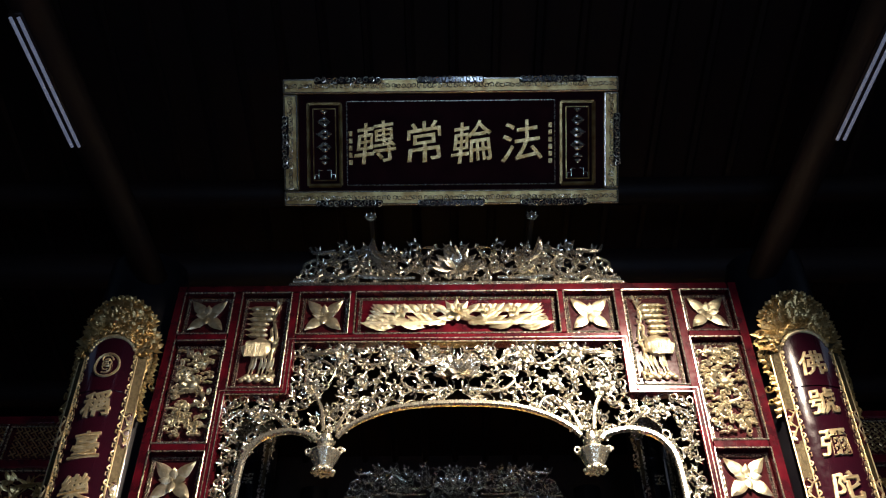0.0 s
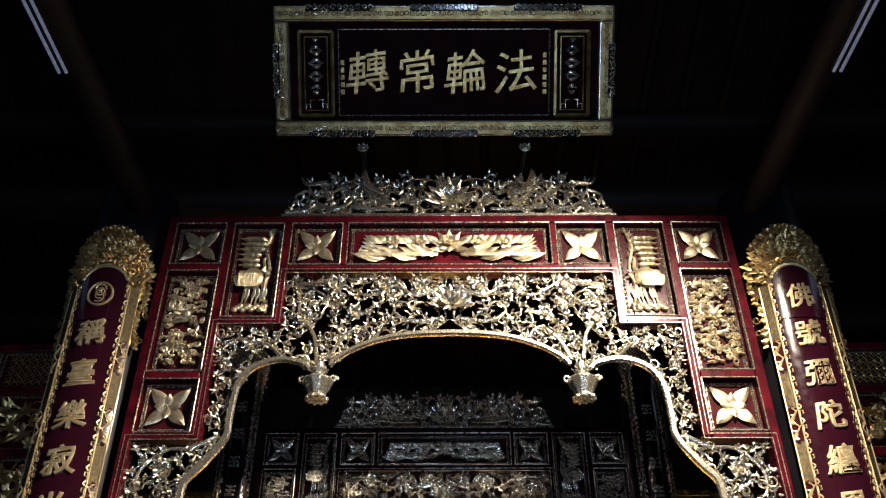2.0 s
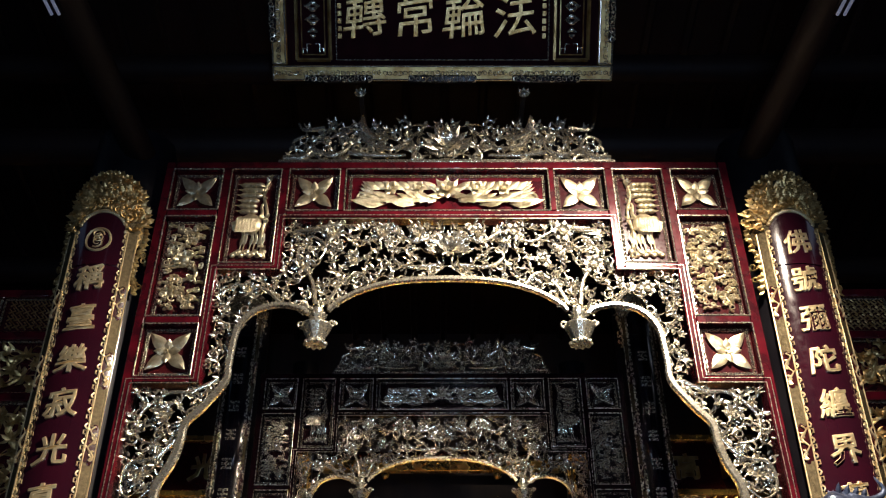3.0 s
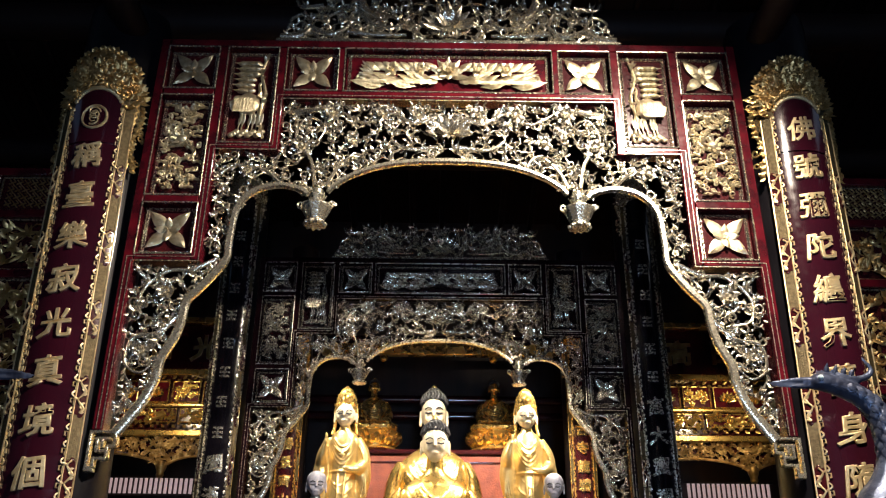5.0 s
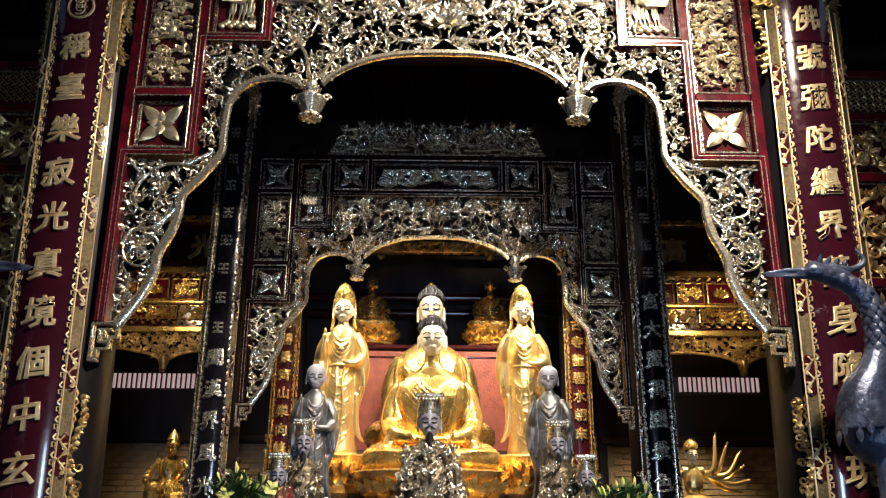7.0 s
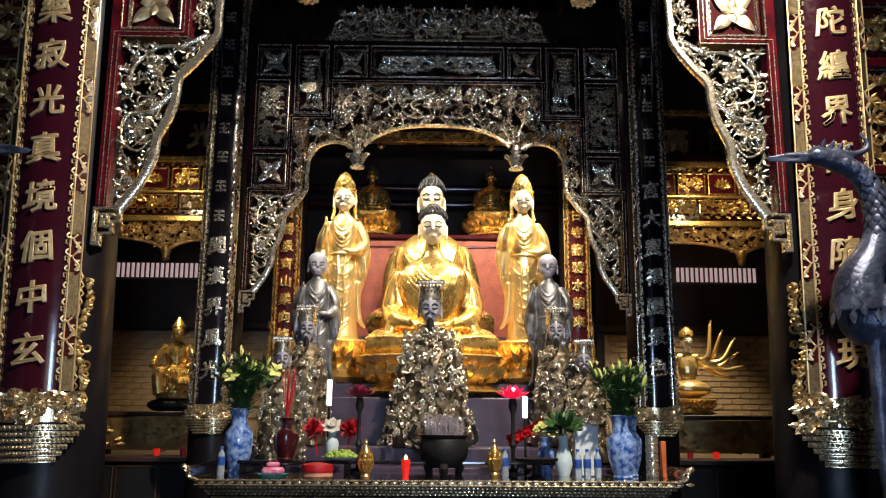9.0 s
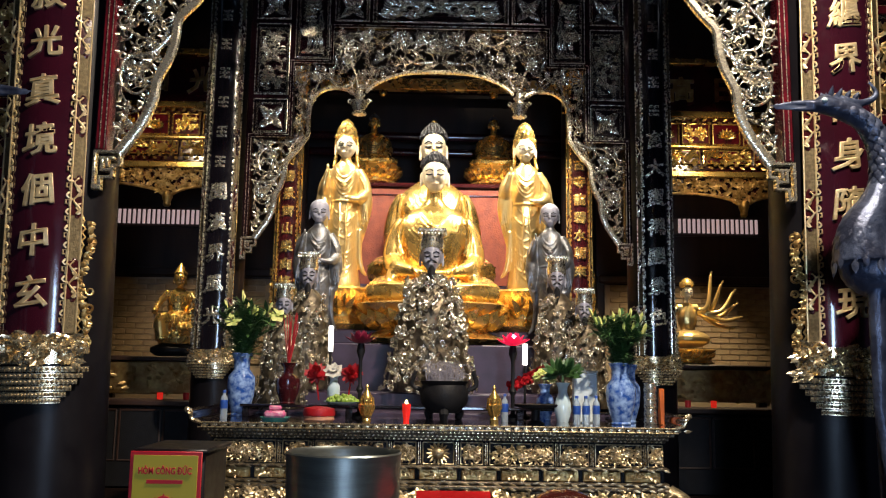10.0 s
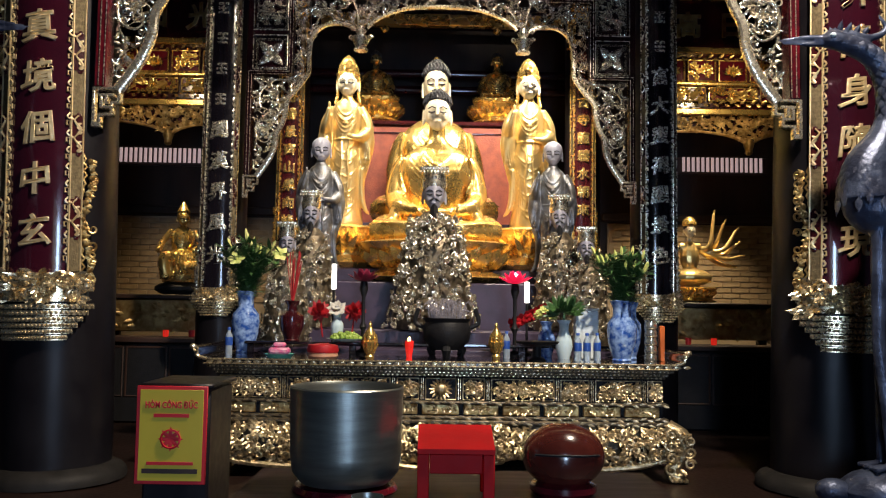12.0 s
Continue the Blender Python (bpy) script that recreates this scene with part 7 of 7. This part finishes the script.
def lotus_lamp(x, y, z, lit):
    t = thing("lotus_lamp", "red lotus-shaped lamp glowing on a slender dark stand" if lit else "unlit dark red lotus-shaped lamp on a slender stand", "lamp", (x, y, TOP), "lotus lamps")
    h = z - TOP
    part("stand", Acc().lathe([(0.08, 0), (0.085, 0.02), (0.02, 0.05), (0.016, h * 0.3), (0.035, h * 0.36), (0.016, h * 0.42), (0.016, h * 0.75), (0.04, h * 0.85), (0.03, h - 0.03)], (0, 0, 0), 16), BLACK, t)
    fl = Acc()
    for ring, (n, up, L) in enumerate(((9, 0.25, 0.15), (8, 0.8, 0.13), (6, 2.2, 0.12))):
        for i in range(n):
            a = 6.283 * (i + 0.5 * ring) / n
            fl.petal((0.02 * math.cos(a), 0.02 * math.sin(a), h - 0.03), (math.cos(a), math.sin(a), up), (-math.cos(a) * 0.5, -math.sin(a) * 0.5, 1), L, 0.075, 0.2, 0.2, 4)
    if lit:
        part("core", Acc().ball((0, -0.03, h + 0.03), (0.035, 0.03, 0.04), 10, 7), CORE, t, "bright glowing core")
    part("petals", fl, PINK_LIT if lit else PINK, t, "glowing red petals" if lit else "dark red petals")


lotus_lamp(-0.72, 7.72, 1.60, False)
lotus_lamp(0.645, 7.72, 1.60, True)
for x, z0, z1 in ((-1.03, 1.50, 1.74), (0.79, 1.40, 1.60)):
    t = thing("electric_candle", "slim white lit electric candle on a dark stick", "candle", (x, 8.05, TOP), "electric candles")
    part("stick", Acc().lathe([(0.05, 0), (0.05, 0.015), (0.012, 0.04), (0.012, z0 - TOP)], (0, 0, 0), 14), BLACK, t)
    part("tube", Acc().box(-0.022, 0.022, -0.022, 0.022, z0 - TOP, z1 - TOP, 0.008), WHITE_LIT, t, "glowing white tube")

# ---- things in front of the altar ----
dsk = thing("low_desk", "low dark wooden desk holding ritual instruments", "desk", (0.0, 4.0, 0))
part("top", Acc().box(-0.95, 1.0, -0.55, 0.45, 0.47, 0.515, 0.01), DESK_WOOD, dsk)
for x in (-0.88, 0.93):
    for y in (-0.48, 0.38):
        part("leg", Acc().box(x - 0.04, x + 0.04, y - 0.04, y + 0.04, 0, 0.469, 0.008), WOOD, dsk)
part("apron", Acc().box(-0.84, 0.89, -0.49, -0.46, 0.35, 0.469, 0.004), WOOD, dsk)
cl = Acc().lathe([(0.235, 0), (0.24, 0.008), (0.225, 0.028)], (0, 0, 0), 32)
solid("red_cushion", cl, RED, "flat round red cushion under the bowl", "cushion", m=pose(-0.475, 3.95, 0.515))
bw = Acc().lathe([(0.12, 0.0), (0.19, 0.012), (0.228, 0.06), (0.238, 0.14), (0.243, 0.40), (0.246, 0.43), (0.240, 0.437), (0.230, 0.42), (0.226, 0.12), (0.1, 0.04)], (0, 0, 0), 64)
solid("singing_bowl", bw, STEEL, "large dark brushed metal singing bowl on a cushion", "singing bowl", m=pose(-0.475, 3.95, 0.542) @ Matrix.Diagonal((1.05, 1.05, 1, 1)))
rsd = thing("red_book_stand", "small bright red lacquered book stand", "book stand", (0.018, 3.72, 0.515))
sl = Acc()
sl.add([(-0.165, -0.02, 0.205), (0.165, -0.02, 0.205), (0.165, 0.26, 0.272), (-0.165, 0.26, 0.272), (-0.165, -0.02, 0.225), (0.165, -0.02, 0.225), (0.165, 0.26, 0.292), (-0.165, 0.26, 0.292)],
       [(0, 1, 2, 3), (7, 6, 5, 4), (0, 4, 5, 1), (1, 5, 6, 2), (2, 6, 7, 3), (3, 7, 4, 0)])
part("top", sl, RED_STAND, rsd)
for s in (-1, 1):
    part("leg", Acc().box(s * 0.165, s * 0.115, -0.01, 0.02, 0, 0.203, 0.004), RED_STAND, rsd)
    part("leg", Acc().box(s * 0.165, s * 0.115, 0.21, 0.24, 0, 0.25, 0.004), RED_STAND, rsd)
part("crossbar", Acc().box(-0.113, 0.113, -0.008, 0.018, 0.12, 0.202, 0.004), RED_STAND, rsd)
wf = thing("wooden_fish", "round polished dark red wooden fish drum on a cushion", "wooden fish", (0.505, 3.92, 0.515))
part("cushion", Acc().lathe([(0.13, 0), (0.15, 0.02), (0.15, 0.045), (0.11, 0.06)], (0, 0, 0), 28), RED, wf)
MAHOG = mat("polished_mahogany", (0.11, 0.022, 0.014), 0.18, 0.0, (0.06, 0.012, 0.009), 5, 0.03, 30, coat=0.8)
fb = Acc().ball((0, 0, 0.17), (0.185, 0.17, 0.145), 36, 22)
part("body", fb, MAHOG, wf)
part("slit", Acc().tube(curve_pts([(-0.14, -0.118, 0.19), (-0.07, -0.158, 0.193), (0, -0.17, 0.195), (0.07, -0.158, 0.193), (0.14, -0.118, 0.19)], 5), 0.006, 6), BLACK, wf)
solid("small_bell_cup", Acc().lathe([(0.035, 0), (0.06, 0.02), (0.066, 0.07), (0.062, 0.07), (0.05, 0.02)], (0, 0, 0), 28), STEEL, "small silvery bell cup on the desk", "cup", m=pose(-0.34, 3.5, 0.515))

# donation box with printed sign
dn = thing("donation_box", "dark wooden donation box with a yellow and red sign", "donation box", (-1.22, 4.15, 0))
dn.matrix_basis = pose(-1.22, 4.15, 0) @ Matrix.Diagonal((1, 1, 0.965, 1))
part("body", Acc().box(-0.18, 0.12, -0.17, 0.25, 0, 0.985, 0.012), SHAFT_BLACK, dn)
part("lid", Acc().box(-0.20, 0.135, -0.19, 0.28, 0.986, 1.01, 0.01), SHAFT_BLACK, dn)
sg = part("sign", Acc().box(-0.205, 0.115, -0.202, -0.192, 0.545, 1.0, 0.003), SIGN_RED, dn, "red-bordered yellow sign")
part("sign_face", Acc().box(-0.188, 0.098, -0.206, -0.2025, 0.562, 0.983, 0.001), YELLOW, sg)
wr = writing("heading", "HÒM CÔNG ĐỨC", 0.034, SIGN_RED, sg, (-0.045, -0.208, 0.918), 0.0015, 0.0005)
wr.matrix_basis = pose(-0.045, -0.208, 0.918) @ Matrix.Diagonal((0.86, 1, 1.25, 1))
part("small_line", Acc().box(-0.125, 0.035, -0.2085, -0.2065, 0.855, 0.872, 0.0005), SIGN_RED, sg)
part("small_line", Acc().box(-0.15, 0.06, -0.2085, -0.2065, 0.635, 0.65, 0.0005), SIGN_RED, sg)
part("small_line", Acc().box(-0.17, 0.08, -0.2085, -0.2065, 0.596, 0.618, 0.0005), WOOD, sg)
em = Acc()
em.tube([(-0.045 + 0.042 * math.cos(i * 0.2618), -0.2085, 0.755 + 0.042 * math.sin(i * 0.2618)) for i in range(25)], 0.006, 4)
for i in range(8):
    a = i * 0.785
    em.petal((-0.045, -0.2085, 0.755), (math.cos(a), 0, math.sin(a)), (0, -1, 0), 0.058, 0.02, 0, 0.1, 3)
part("emblem", em, SIGN_RED, sg, "red wheel emblem")


# bronze cranes
def crane(x, s, label):
    """A standing crane with a long bill, facing the hall's axis, on a tortoise."""
    b = Acc()
    C = lambda u, v, w: (u, v, w)
    b.ball((0.0, 0, 2.06), (0.36, 0.22, 0.23), 20, 12)
    b.tube(curve_pts([C(-0.20, 0, 2.1), C(-0.20, 0, 2.3), C(-0.10, 0, 2.48), C(-0.04, 0, 2.68), C(-0.05, 0, 2.9), C(-0.14, 0, 3.06), C(-0.28, 0, 3.14), C(-0.38, 0, 3.175)], 5),
           [0.20 - 0.0085 * i if i < 14 else 0.081 - 0.0007 * (i - 14) for i in range(36)], 14)
    b.ball(C(-0.40, 0, 3.18), (0.095, 0.07, 0.065), 14, 9)
    b.tube(curve_pts([C(-0.45, 0, 3.185), C(-0.6, 0, 3.19), C(-0.79, 0, 3.165)], 4), [0.034, 0.028, 0.024, 0.021, 0.018, 0.015, 0.012, 0.009, 0.005], 8)
    b.tube(curve_pts([C(-0.45, 0, 3.15), C(-0.6, 0, 3.145), C(-0.76, 0, 3.15)], 4), [0.026, 0.021, 0.018, 0.016, 0.014, 0.012, 0.010, 0.008, 0.005], 8)
    b.tube(curve_pts([C(-0.30, 0, 3.22), C(-0.15, 0, 3.20), C(-0.05, 0, 3.26), C(-0.10, 0, 3.36)], 4), [0.03, 0.03, 0.028, 0.027, 0.026, 0.025, 0.024, 0.022, 0.02, 0.018, 0.015, 0.012, 0.008], 8)
    for q in range(5):
        b.petal(C(-0.42 + 0.03 * q, 0, 3.22), (-0.2 + 0.1 * q, 0, 1), (0, -1, 0), 0.075, 0.035, 0.1, 0.5, 4)
    for i in range(10):
        for q in (-1, 1):
            b.petal(C(-0.05 + 0.03 * i, q * 0.17, 2.16 - 0.015 * i), (1, q * 0.15, -0.35), (0, q, 0.3), 0.42, 0.09, 0.05, 0.3, 4)
    for q in (-1, 1):
        b.tube([C(-0.12 + 0.04 * q, q * 0.07, 1.9), C(-0.14 + 0.04 * q, q * 0.07, 1.15), C(-0.10, q * 0.07, 0.36)], [0.06, 0.042, 0.036], 9)
        for w in (-0.5, 0, 0.5):
            b.tube([C(-0.10, q * 0.07, 0.37), C(-0.24, q * 0.07 + 0.1 * w, 0.35)], 0.02, 6)
    skin = remeshed(b, 0.012, 1)
    plume = Acc()
    line = curve_pts([(-0.20, 0, 2.1), (-0.20, 0, 2.3), (-0.10, 0, 2.48), (-0.04, 0, 2.68), (-0.05, 0, 2.9), (-0.14, 0, 3.06), (-0.28, 0, 3.14)], 5)
    rng = random.Random(13)
    for i, p in enumerate(line):
        r = 0.20 - 0.0085 * i if i < 14 else 0.081
        down = (line[max(i - 1, 0)] - line[min(i + 1, len(line) - 1)]).normalized()
        for j in range(9):
            a = math.radians(-180 + 45 * j + 22 * (i % 2) + rng.uniform(-8, 8))
            out = Vector((math.cos(a), math.sin(a), 0))
            plume.petal(p + out * r * 0.97, down + out * 0.12, out, 0.085 * (0.6 + r * 3), 0.05, 0.05, 0.3, 3)
    for q in range(4):
        plume.petal((-0.37 + 0.055 * q, 0, 3.215), (0.15 + 0.12 * q, 0, 1), (0, -1, 0), 0.10 - 0.012 * q, 0.04, 0.25, 0.5, 4)
    skin.merge(plume)
    base = Acc()
    base.ball((0, 0, 0.20), (0.42, 0.30, 0.16), 18, 10).ball((-0.46, 0, 0.2), (0.12, 0.09, 0.08), 10, 7)
    for u in (-0.26, 0.26):
        for v in (-0.22, 0.22):
            base.tube([(u, v, 0.15), (u * 1.2, v * 1.3, 0.0)], 0.07, 8)
    eye = Acc()
    for q in (-1, 1):
        eye.ball(C(-0.435, q * 0.058, 3.195), 0.02, 8, 6)
    acc = joined([skin, base, eye])
    if s < 0:
        acc.v = [(-a, b_, c) for a, b_, c in acc.v]
    return solid("crane_statue", acc, [BRONZE, BRONZE, PALE_CHINA], label, "statue", "crane statues", m=pose(x, 5.62, 0))


crane(2.98, 1, "tall blue-grey bronze crane statue with long bill beside the column")
crane(-3.6, -1, "tall blue-grey bronze crane statue with long bill beside the column")
